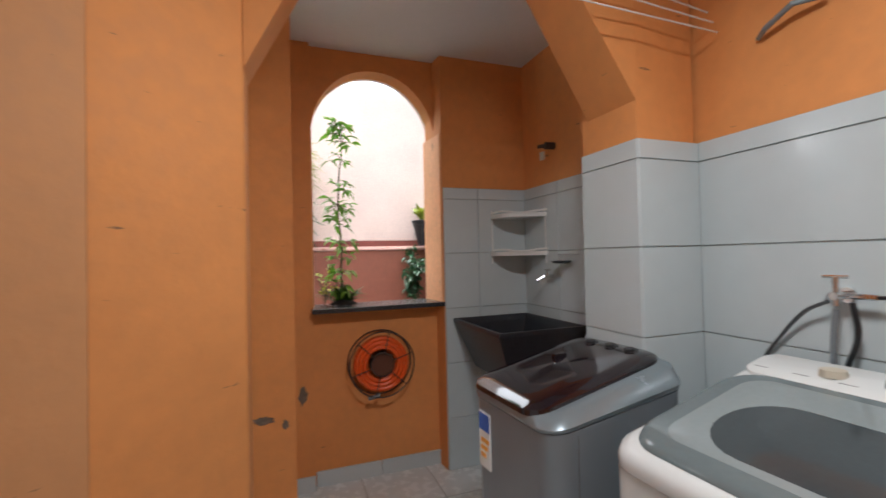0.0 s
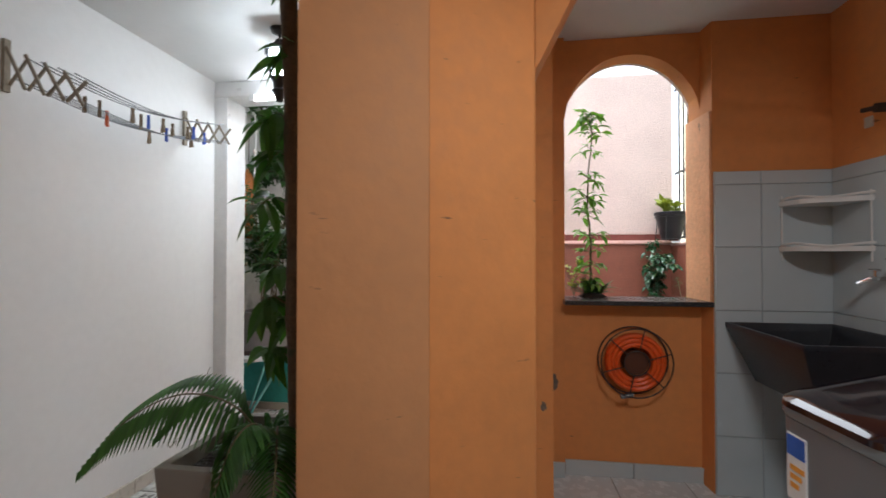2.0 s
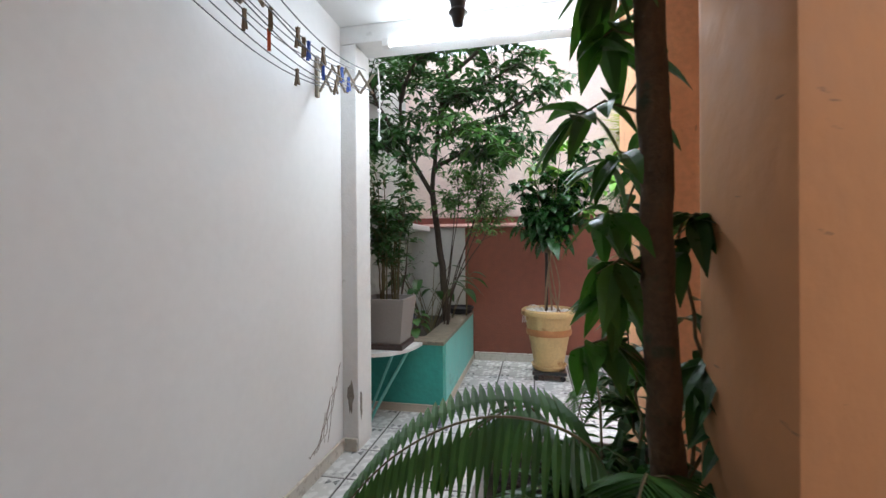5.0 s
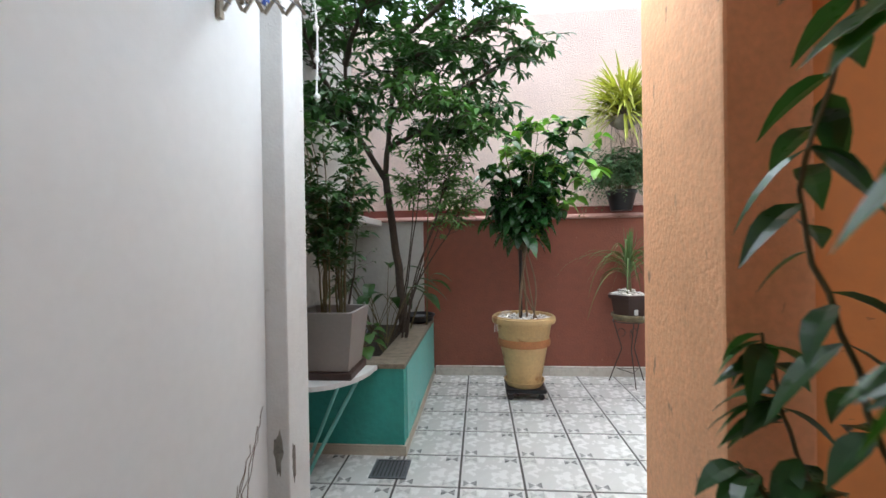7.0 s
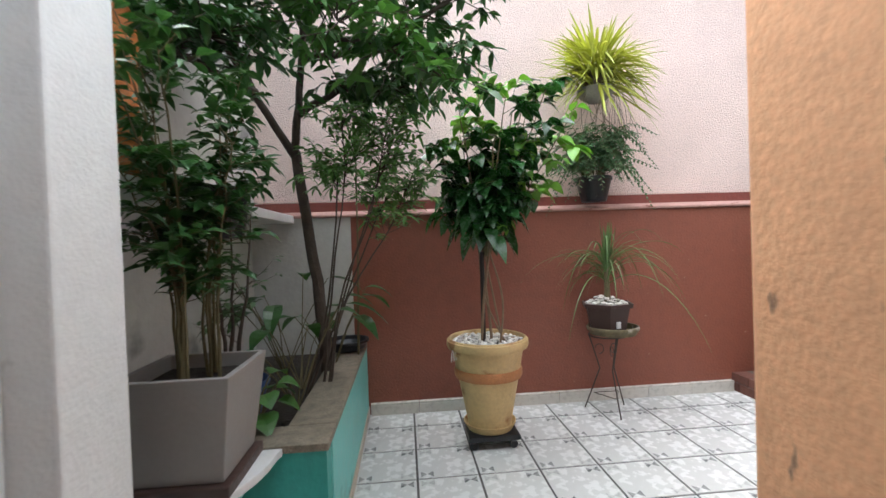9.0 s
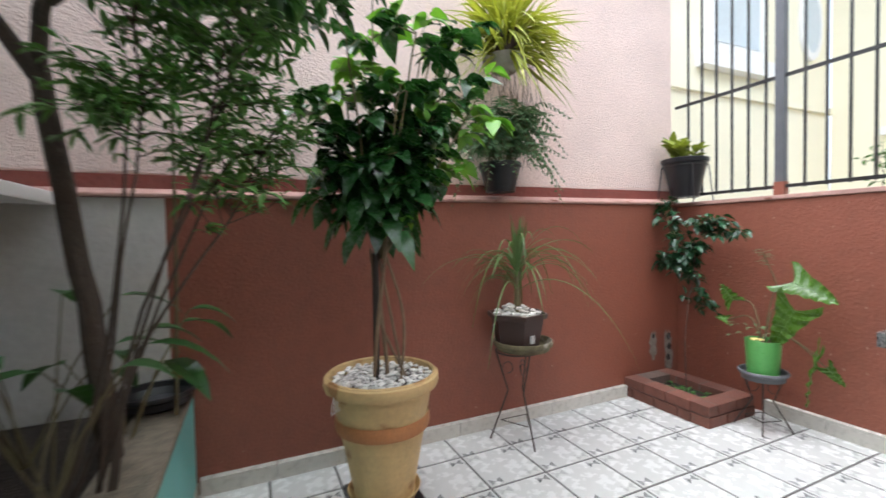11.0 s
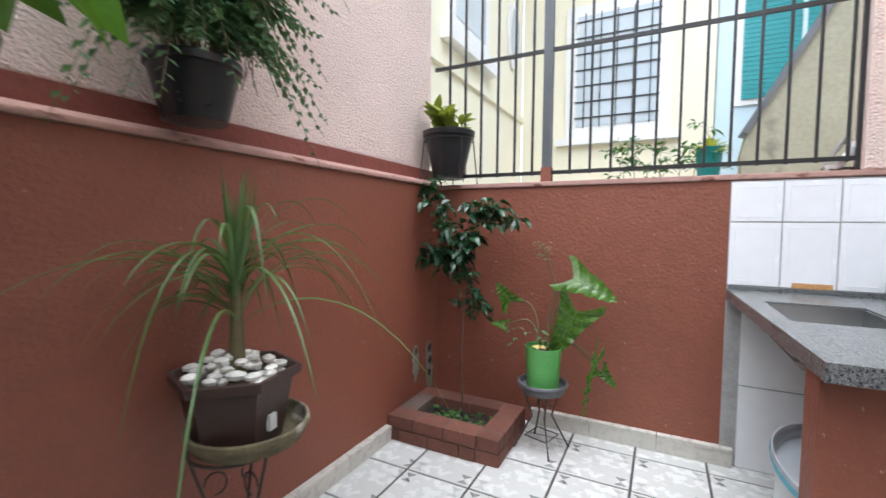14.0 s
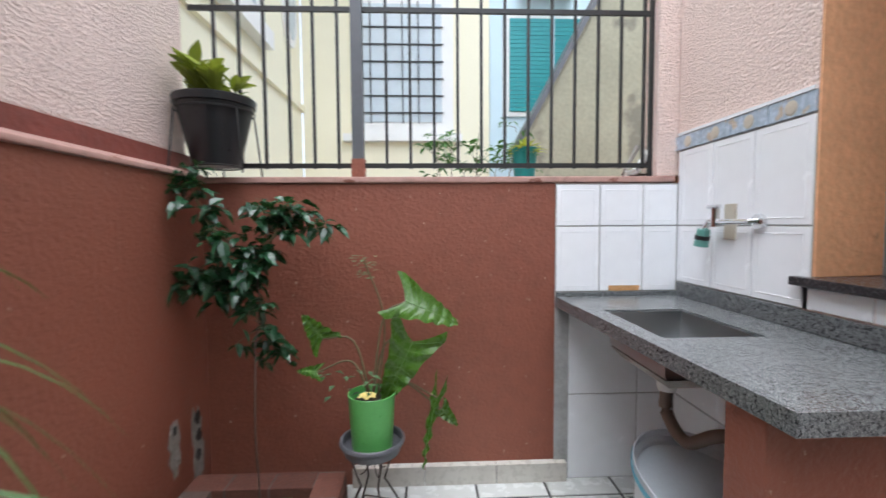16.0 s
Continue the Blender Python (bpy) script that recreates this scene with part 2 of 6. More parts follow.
rnd = random.Random(7)
GZ = 2.588   # corridor ceiling
LZ = 2.67    # laundry ceiling
BY, EX = 5.575, 1.635   # garden back wall, garden fence wall

# ---- large structure ----
structure("floor_slab", box(-3.2, 1.9, -1.6, 5.75, -0.25, -0.012), M_GROUTD, "dark grout bed under the floor tiles", "floor")
structure("ceiling_corridor", box(-2.6, 1.85, -1.7, 1.72, GZ, GZ + 0.12).box(-2.6, -0.70, 1.72, 3.44, GZ, GZ + 0.12), M_CEIL, "plain white painted ceiling", "ceiling")
structure("ceiling_laundry", box(-0.70, 1.85, 1.73, 3.24, LZ, LZ + 0.12), M_CEIL, "plain white painted laundry ceiling", "ceiling")
structure("wall_corridor_west", box(-2.50, -2.30, -1.7, 3.22, -0.02, GZ), M_WHITE, "smooth white painted corridor wall", "wall")
structure("wall_south", box(-2.30, 1.62, -1.7, -1.5, -0.02, GZ), M_ORANGE, "orange painted wall behind the washing area", "wall")
structure("wall_corridor_pillar", box(-2.50, -2.20, 3.222, 3.44, -0.02, 2.476), M_PILLAR, "worn white corner pillar with grey damp stains", "pillar", bevel=0.008)
structure("beam_corridor", box(-2.50, -0.70, 3.222, 3.44, 2.478, GZ - 0.002), M_PILLAR, "white painted beam over the corridor opening", "beam", bevel=0.006)

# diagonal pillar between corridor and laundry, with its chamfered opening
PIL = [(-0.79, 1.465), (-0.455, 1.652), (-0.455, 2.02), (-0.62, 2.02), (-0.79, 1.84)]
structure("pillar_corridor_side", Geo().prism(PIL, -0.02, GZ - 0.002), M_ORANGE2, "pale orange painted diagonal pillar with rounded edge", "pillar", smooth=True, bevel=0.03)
structure("pillar_laundry_side", Geo().prism([(-0.46, 1.656), (-0.13, 1.863), (-0.13, 2.02), (-0.46, 2.02)], -0.02, GZ - 0.002), M_ORANGE, "deep orange painted diagonal wall end beside the laundry", "pillar", smooth=True, bevel=0.012)
z0, zt, xl, xr = 1.97, 2.55, -0.1295, 1.30
yf = lambda x: 1.863 + (1.731 - 1.863) * (x - xl) / (xr - xl)
g = Geo()


def beam_piece(xa, xb, za, zb, top):
    """A stretch of the slanting beam; za and zb are its underside at both ends."""
    g.hexa([(xa, yf(xa), za), (xb, yf(xb), zb), (xb, 2.019, zb), (xa, 2.019, za), (xa, yf(xa), top), (xb, yf(xb), top), (xb, 2.019, top), (xa, 2.019, top)])


beam_piece(xl, xl + 0.30, z0, zt, LZ - 0.002)
beam_piece(xl + 0.30, xr - 0.36, zt, zt, LZ - 0.002)
beam_piece(xr - 0.36, xr, zt, z0, LZ - 0.002)
structure("beam_laundry", g, M_ORANGE, "orange painted beam with slanted corners over the laundry opening", "beam")
structure("wall_over_beam", box(-0.79, xl, 1.86, 2.018, GZ + 0.001, LZ - 0.003).box(xr, 1.85, 1.732, 2.018, GZ + 0.001, LZ - 0.003), M_ORANGE, "orange wall strip above the beam", "wall")
structure("wall_laundry_column", box(1.30, 1.60, 1.73, 2.06, -0.02, GZ - 0.002), M_ORANGE, "orange column beside the laundry opening", "pillar")
structure("wall_washer_east", box(1.62, 1.85, -1.7, 2.06, -0.02, GZ - 0.001), M_ORANGE, "orange painted wall over white tiles", "wall")
structure("wall_laundry_east", box(1.545, 1.85, 2.062, 3.0, -0.02, LZ - 0.001), M_ORANGE, "orange painted laundry side wall", "wall")

# window wall between laundry and garden
WX0, WX1, WS, WT, SZ = 0.13, 0.935, 2.14, 2.56, 1.045
JX = 0.908   # garden edge of the splayed jamb


def arch_z(x):
    u = (x - WX0) / (WX1 - WX0) * 2 - 1
    return WS + (WT - WS) * max(1 - abs(u) ** 2.1, 0) ** 0.56


g = Geo()
g.box(WX0, WX1, 3.12, 3.245, -0.02, SZ)
n = 28
for i in range(n):
    xa, xb = WX0 + (WX1 - WX0) * i / n, WX0 + (WX1 - WX0) * (i + 1) / n
    za, zb = arch_z(xa), arch_z(xb)
    g.hexa([(xa, 3.12, za), (xb, 3.12, zb), (xb, 3.245, zb), (xa, 3.245, za), (xa, 3.12, LZ - 0.001), (xb, 3.12, LZ - 0.001), (xb, 3.245, LZ - 0.001), (xa, 3.245, LZ - 0.001)])
g.box(-0.45, WX0 - 0.0, 3.075, 3.245, -0.02, LZ - 0.001)
g.prism([(WX1, 3.002), (1.85, 3.002), (1.85, 3.245), (JX, 3.245)], -0.02, LZ - 0.001)
structure("wall_window", g, M_ORANGE, "orange laundry wall with a round-arched opening to the garden", "wall")
g = Geo()
for i in range(n):
    xa, xb = WX0 + (WX1 - WX0) * i / n, WX0 + (WX1 - WX0) * (i + 1) / n
    za, zb = arch_z(xa), arch_z(xb)
    g.hexa([(xa, 3.247, za), (xb, 3.247, zb), (xb, 3.275, zb), (xa, 3.275, za), (xa, 3.247, 3.3), (xb, 3.247, 3.3), (xb, 3.275, 3.3), (xa, 3.275, 3.3)])
g.box(-0.45, WX0, 3.247, 3.275, -0.02, 3.3)
g.box(WX0, WX1, 3.247, 3.262, -0.02, SZ)
g.box(JX, WX1, 3.247, 3.262, 1.66, WS)
g.box(WX1, EX, 3.247, 3.262, 1.66, 3.3)
structure("wall_garden_south", g, M_PINK, "rough pink rendered garden side of the laundry wall", "wall")
structure("window_reveal", Geo().prism([(WX1 - 0.012, 3.01), (WX1 - 0.003, 3.004), (JX - 0.003, 3.262), (JX - 0.012, 3.262)], SZ + 0.03, 2.16).box(WX0 + 0.002, WX0 + 0.01, 3.13, 3.274, SZ + 0.03, 2.16), M_ORANGE_ROUGH, "crumbling rough orange reveal of the arched opening", "wall")
structure("window_sill", box(WX0 - 0.01, WX1 + 0.015, 3.0, 3.30, SZ, SZ + 0.028), M_SLATE, "thin black slate window sill", "sill", bevel=0.003)
# pier at the corridor's garden end
structure("wall_pier", box(-0.69, -0.452, 2.68, 3.275, -0.02, 3.3), M_ORANGE_ROUGH, "rough orange rendered pier at the garden end", "pillar", bevel=0.012)
structure("wall_pier_side", box(-0.45, 0.02, 2.70, 3.073, -0.02, LZ - 0.003), M_ORANGE, "orange painted wall beside the rough pier", "wall")

# garden walls
RY = 5.50   # face of the thicker lower wall
structure("wall_garden_north", box(-1.90, EX, RY, BY + 0.18, -0.02, 1.455), M_RED, "brown-red painted lower garden wall with chipped specks", "wall")
structure("wall_garden_north_grey", box(-2.95, -1.902, RY - 0.002, BY + 0.18, -0.02, 1.455), M_GREYWALL, "weathered grey-white lower garden wall", "wall")
structure("ledge_north", Geo().hexa([(-2.6, RY - 0.02, 1.457), (EX, RY - 0.02, 1.457), (EX, BY + 0.1, 1.457), (-2.6, BY + 0.1, 1.457), (-2.6, RY - 0.02, 1.475), (EX, RY - 0.02, 1.475), (EX, BY + 0.1, 1.545), (-2.6, BY + 0.1, 1.545)]), M_BAND, "faded mauve sloping ledge with worn paint along the wall", "ledge", bevel=0.006)
structure("ledge_north_upper", box(-2.95, EX + 0.1, BY - 0.012, BY + 0.18, 1.498, 1.572), M_DKRED, "dark red stripe above the mauve ledge", "ledge")
structure("wall_garden_north_upper", box(-2.95, EX + 0.04, BY + 0.006, BY + 0.18, 1.572, 3.42), M_PINK, "rough pink rendered upper garden wall", "wall", bevel=0.01)
structure("wall_garden_west", box(-3.0, -2.60, 3.0, BY - 0.004, -0.02, 3.6), M_GREYWALL, "weathered grey garden side wall", "wall")
structure("ledge_west", box(-2.598, -2.30, 3.45, BY - 0.04, 1.42, 1.475), M_PILLAR, "white painted concrete shelf along the garden side wall", "ledge", bevel=0.006)
structure("wall_fence_base", box(EX + 0.0005, EX + 0.16, 3.25, BY + 0.18, -0.02, 1.44), M_RED, "brown-red low wall under the iron fence", "wall")
structure("ledge_fence", box(EX - 0.012, EX + 0.17, 3.28, BY - 0.04, 1.442, 1.47), M_BAND, "rough mauve coping of the fence wall", "ledge", bevel=0.006)
structure("wall_fence_pier", box(EX + 0.01, EX + 0.16, 3.247, 3.36, 1.473, 3.3), M_PINK, "pink rendered pier at the fence's end", "pillar", bevel=0.006)
structure("ground", box(1.796, 60, -40, 60, -0.3, -0.02).box(-60, -3.202, -40, 60, -0.3, -0.02).box(-3.2, 1.794, 5.76, 60, -0.3, -0.02).box(-3.2, 1.794, -40, -1.71, -0.3, -0.02), M_GROUT, "plain concrete ground of the neighbouring plots", "ground")


# ---- plant helpers ----
def along(pts, u):
    pts = [Vector(p) for p in pts]
    u = min(max(u, 0.0), 0.9999) * (len(pts) - 1)
    i = int(u)
    return pts[i].lerp(pts[i + 1], u - i), (pts[i + 1] - pts[i]).normalized()


def curve(pts, n=10, jitter=0.0, r=rnd):
    """A smooth line through the points (Catmull-Rom)."""
    P = [Vector(p) for p in pts]
    P = [2 * P[0] - P[1]] + P + [2 * P[-1] - P[-2]]
    out = []
    for i in range(1, len(P) - 2):
        for k in range(n):
            t = k / n
            a, b, c, d = P[i - 1 : i + 3]
            out.append(0.5 * ((2 * b) + (c - a) * t + (2 * a - 5 * b + 4 * c - d) * t * t + (3 * b - a - 3 * c + d) * t**3))
    out.append(P[-2])
    return [p + Vector((r.uniform(-1, 1), r.uniform(-1, 1), r.uniform(-1, 1))) * jitter for p in out]


def scatter_leaves(geo, pts, count, size, width, r, u0=0.1, u1=1.0, out=0.02, droop=0.35, lift=0.2, seg=3, shape=0.8, fold=0.3):
    for _ in range(count):
        p, d = along(pts, r.uniform(u0, u1))
        a = r.uniform(0, 2 * math.pi)
        w = Vector((math.cos(a), math.sin(a), r.uniform(-0.5, 0.6) + lift)) + d * 0.5
        w.normalize()
        k = r.uniform(0.6, 1.15)
        geo.leaf(p + w * out * r.uniform(0.2, 1), w, size * k, width * k, droop * r.uniform(0.3, 1.5), fold, 6 if size > 0.1 else seg, shape, twist=r.uniform(-0.6, 0.6))


def bushy(geo_wood, geo_leaf, limb, r, twigs=14, twig_len=0.28, leaves=12, size=0.085, width=0.035, u0=0.25, rad=0.004, droop=0.35, lift=0.15, wander=0.3):
    """Side twigs with leaves along a limb."""
    for _ in range(twigs):
        p, d = along(limb, r.uniform(u0, 1.0))
        a = r.uniform(0, 2 * math.pi)
        w = (Vector((math.cos(a), math.sin(a), r.uniform(-0.3, 0.7))) + 0.6 * d).normalized()
        L = twig_len * r.uniform(0.5, 1.2)
        mid = p + w * L * 0.5 + Vector((r.uniform(-1, 1), r.uniform(-1, 1), r.uniform(-0.5, 1))) * wander * 0.15
        end = p + w * L + Vector((0, 0, -0.15 * L))
        geo_wood.tube([p, mid, end], rad, 5, rad * 0.4)
        scatter_leaves(geo_leaf, [p, mid, end], leaves, size, width, r, 0.2, 1.0, 0.01, droop, lift)


def shift(pts, base):
    return [Vector(p) - Vector(base) for p in pts]


# ---- garden: beds, pots and plants ----
planter = thing("planter_bed", "teal painted masonry planter bed with granite coping along the wall", "planter", -2.2, 4.6, 0)
# shade on the front and light on the side are put into the teal
part("front_wall", box(-0.42, 0.38, -0.70, -0.61, 0.06, 0.505), M_TEAL_SHADED, planter, "teal painted front with stains, in the shaded tone")
part("side_wall", box(0.30, 0.385, -0.607, 0.896, 0.06, 0.505), M_TEAL_LIT, planter, "teal painted side, in the lit tone")
part("base_trim", box(-0.42, 0.392, -0.712, -0.695, 0.0, 0.058).box(0.378, 0.392, -0.694, 0.896, 0.0, 0.058), M_CREAM, planter, "cream plaster base strip")
part("coping", box(-0.42, 0.39, -0.71, -0.53, 0.507, 0.535).box(0.20, 0.39, -0.528, 0.896, 0.507, 0.535), M_GRANB, planter, "brown speckled granite coping", bevel=0.003)
part("soil", box(-0.42, 0.298, -0.605, 0.896, 0.3, 0.47), M_SOIL, planter, "dark damp soil")

tree = thing("citrus_tree", "small citrus tree with a forked dark trunk and dense glossy leaves", "tree", -1.98, 4.85, 0.46)
B = (-1.98, 4.85, 0.46)
limbs = [
    [(-1.98, 4.85, 0.46), (-2.01, 4.8, 1.06), (-2.11, 4.8, 1.78)],
    [(-2.11, 4.8, 1.76), (-2.36, 4.75, 2.25), (-2.35, 4.6, 2.8), (-2.3, 4.5, 3.3)],
    [(-2.11, 4.8, 1.76), (-2.05, 4.8, 2.32), (-1.95, 4.7, 2.86), (-1.85, 4.5, 3.3)],
    [(-2.05, 4.8, 2.30), (-1.71, 4.72, 2.33), (-1.36, 4.55, 2.42), (-1.10, 4.45, 2.55)],
    [(-2.36, 4.75, 2.22), (-2.52, 4.4, 2.55), (-2.48, 4.0, 2.9)],
    [(-1.97, 4.72, 2.8), (-1.6, 4.4, 2.9), (-1.35, 4.2, 3.0)],
    [(-2.35, 4.6, 2.6), (-2.15, 4.15, 2.62), (-1.95, 3.85, 2.7)],
    [(-2.3, 4.76, 2.1), (-2.42, 4.35, 2.1), (-2.4, 4.05, 2.05)],
    [(-2.08, 4.8, 2.0), (-1.8, 4.7, 2.1), (-1.5, 4.6, 2.05)],
    [(-1.98, 4.75, 2.6), (-1.62, 4.6, 2.65), (-1.3, 4.5, 2.8)],
    [(-2.04, 4.8, 2.45), (-1.9, 4.5, 2.5), (-1.7, 4.2, 2.5)],
    [(-1.71, 4.72, 2.33), (-1.52, 4.5, 2.22), (-1.38, 4.32, 2.08)],
    [(-2.36, 4.75, 2.25), (-2.36, 4.35, 2.24), (-2.26, 4.08, 2.08)],
]
r = random.Random(11)
wood, leaves = Geo(), Geo()
for i, L in enumerate(limbs):
    c = curve(shift(L, B), 6, 0.006, r)
    part("trunk" if i == 0 else "limb", Geo().tube(c, 0.036 if i == 0 else 0.024, 9, 0.028 if i == 0 else 0.007), M_BARK, tree, smooth=True)
    if i:
        bushy(wood, leaves, c, r, 36 if i not in (7, 11) else 18, 0.36, 15, 0.09, 0.036, 0.30 if i in (2, 3, 5) else 0.42, lift=-0.25 if i in (3, 8, 11, 12, 13) else 0.15)
low = Geo()
for L in ([(-2.02, 4.8, 2.3), (-1.78, 4.45, 2.25), (-1.52, 4.22, 2.08), (-1.28, 4.12, 1.92)], [(-2.05, 4.8, 2.4), (-1.85, 4.35, 2.35), (-1.72, 4.05, 2.12)]):
    c = curve(shift(L, B), 6, 0.006, r)
    part("limb", Geo().tube(c, 0.012, 8, 0.004), M_BARK, tree, smooth=True)
    bushy(wood, low, c, r, 20, 0.26, 12, 0.085, 0.034, 0.4, lift=-0.1)
# L_MID puts the light on these low leaves into their colour
part("lower_crown", low, L_MID, tree, "leaves on the low limbs, in a lighter green for the light on them", smooth=True)
tagged(part("twig_mass", wood, M_BARK, tree), kind="stuff")
part("crown", leaves, L_DARK, tree, "dense glossy dark green leaves", smooth=True)

# feathery shrub behind, in the bed
r = random.Random(5)
B = (-1.95, 4.62, 0.46)
shrub = thing("feathery_shrub", "feathery light green shrub in the planter bed", "shrub", *B)
leaves = Geo()
for k in range(6):
    wood = Geo()
    a = r.uniform(0, 6.28)
    c = curve([(r.uniform(-0.12, 0.02), 0, 0), (0.08 + 0.05 * math.cos(a), 0.05 * math.sin(a), 0.5), (0.24 + 0.14 * math.cos(a), 0.12 * math.sin(a), 0.94 + r.uniform(-0.1, 0.2)), (0.32 + 0.22 * math.cos(a), 0.20 * math.sin(a) - 0.05, 1.12 + r.uniform(-0.18, 0.34))], 5, 0.004, r)
    wood.tube(c, 0.007, 6, 0.002)
    bushy(wood, leaves, c, r, 28, 0.22, 13, 0.07, 0.017, 0.6, 0.002)
    part("stem", wood, M_BARK, shrub)
part("foliage", leaves, leaf_material("feathery_leaf", (0.085, 0.20, 0.045), 0.38), shrub)
palm = thing("fan_palm", "young fan palm with pleated cut leaves in the planter bed", "palm", -1.84, 5.15, 0.46)
g = Geo()
g2 = Geo().tube(curve([(0, 0, 0), (0.02, 0.02, 0.7), (0.03, 0, 1.36)], 5), 0.008, 6, 0.005)
for k in range(9):
    a = radians(-35 + 14 * k)
    g.leaf((0.03, 0, 1.36), (math.sin(a) * 0.9 + 0.1, -0.15, math.cos(a)), 0.27, 0.035, 0.05, 0.6, 3, 0.6)
for k in range(6):
    a = radians(60 + 11 * k)
    g.leaf((0.08, 0.02, 1.24), (math.sin(a), -0.2, math.cos(a)), 0.3, 0.035, 0.15, 0.6, 3, 0.6)
part("stalk", g2, M_STEM, palm)
part("fan_leaf", g, L_MID, palm)

# broad-leaved low plants in the bed
r = random.Random(9)
for nm, lab, bx, by, nleaf, L, W, h, mt in (
    ("broadleaf_plant", "low plant with long broad drooping leaves in the bed", -2.05, 4.42, 5, 0.20, 0.085, 0.50, L_DARK),
    ("broadleaf_plant", "low plant with long broad drooping leaves in the bed", -1.98, 5.0, 6, 0.26, 0.10, 0.55, L_DARK),
    ("broadleaf_plant", "low plant with long broad drooping leaves in the bed", -2.10, 4.72, 7, 0.26, 0.10, 0.62, L_DARK),
    ("broadleaf_plant", "low plant with long broad drooping leaves in the bed", -2.28, 5.05, 7, 0.28, 0.10, 0.70, L_DARK),
    ("round_leaf_plant", "low round-leaved plant spilling over the bed's edge", -2.16, 4.16, 14, 0.12, 0.11, 0.24, L_MID),
):
    t = thing(nm, lab, "plant", bx, by, 0.46)
    for k in range(nleaf):
        a, e = r.uniform(0, 6.28), r.uniform(0.25, 0.6)
        top = Vector((math.cos(a) * h * 0.4, math.sin(a) * h * 0.4, h * r.uniform(0.5, 1.0)))
        part("stem", Geo().tube([(0, 0, 0), top * 0.5 + Vector((0, 0, 0.05)), top], 0.004, 5, 0.003), M_STEM, t)
        part("leaf", Geo().leaf(top, (math.cos(a), math.sin(a), e - 0.3), L * r.uniform(0.7, 1.1), W, 0.5, 0.25, 5, 0.75), mt, t)


def lathe_pot(name, label, x, y, z, prof, mat, n=40, wall=0.012, category="plant pot"):
    """A round pot from its outer (radius, height) profile, hollow at the top."""
    t = thing(name, label, category, x, y, z)
    top_r, top_z = prof[-1]
    inner = [(top_r - wall, top_z), (top_r - wall * 1.6, top_z - 0.05), (0.001, top_z - 0.055)]
    part("body", Geo().lathe([(0.001, prof[0][1])] + list(prof) + inner, n), mat, t, smooth=True)
    part("rim", Geo().tube([((top_r - wall / 2) * math.cos(i * math.pi / 16), (top_r - wall / 2) * math.sin(i * math.pi / 16), top_z) for i in range(33)], wall * 0.55, 6), mat, t, smooth=True)
    if category == "plant pot":
        part("soil", Geo().lathe([(0.001, top_z - 0.05), (top_r - wall * 1.7, top_z - 0.05), (top_r - wall * 1.9, top_z - 0.042), (0.001, top_z - 0.03)], 20), M_SOIL, t)
    return t


M_BLACKPL = material("black_plastic", (0.012, 0.013, 0.015), 0.35, var=0.2, bump=0.05)
M_BLUEPL = material("blue_plastic", (0.02, 0.06, 0.22), 0.35, var=0.15, bump=0.05)
M_GREYPOT = material("grey_brown_plastic_pot", (0.27, 0.25, 0.235), 0.5, var=0.08, scale=4, bump=0.1)
M_BROWNPL = material("dark_brown_plastic", (0.055, 0.032, 0.026), 0.45, var=0.15, bump=0.08)
M_YELLOW = material("aged_yellow_clay", (0.54, 0.38, 0.17), 0.6, var=0.16, scale=7, fine=40, bump=0.3, bump_scale=40, stain=(0.33, 0.17, 0.06), stain_at=0.60, stain_scale=6)
M_TERRA = material("terracotta_band", (0.40, 0.17, 0.06), 0.65, var=0.2, scale=10, bump=0.3)
M_PEBBLE = material("white_pebble", (0.74, 0.72, 0.67), 0.5, var=0.14, scale=20, fine=80, bump=0.12, dist=0.004, island=0.2)
M_GREENPL = material("green_plastic_pot", (0.12, 0.40, 0.10), 0.35, var=0.10, bump=0.05)
M_TEALPL = material("teal_plastic_pot", (0.02, 0.22, 0.21), 0.35, var=0.10, bump=0.05)
M_IRON = material("black_iron_paint", (0.018, 0.018, 0.018), 0.45, var=0.3, scale=20, bump=0.2)
M_STEELG = material("grey_painted_steel", (0.10, 0.105, 0.115), 0.45, var=0.15, scale=8, bump=0.15)
M_CONC = material("weathered_concrete", (0.33, 0.31, 0.28), 0.85, var=0.2, scale=8, fine=60, bump=0.4)
M_WIRE = material("rusty_thin_iron", (0.05, 0.035, 0.028), 0.6, var=0.3, scale=30, bump=0.2)
M_WHITEPL = material("white_plastic", (0.72, 0.72, 0.70), 0.35, var=0.02, bump=0.0)
M_CHROME = material("chrome", (0.75, 0.75, 0.76), 0.12, 1.0, var=0.05, bump=0.0)
M_WHITEMARBLE = material("white_stone_shelf", (0.68, 0.68, 0.67), 0.35, var=0.08, scale=5, bump=0.05)


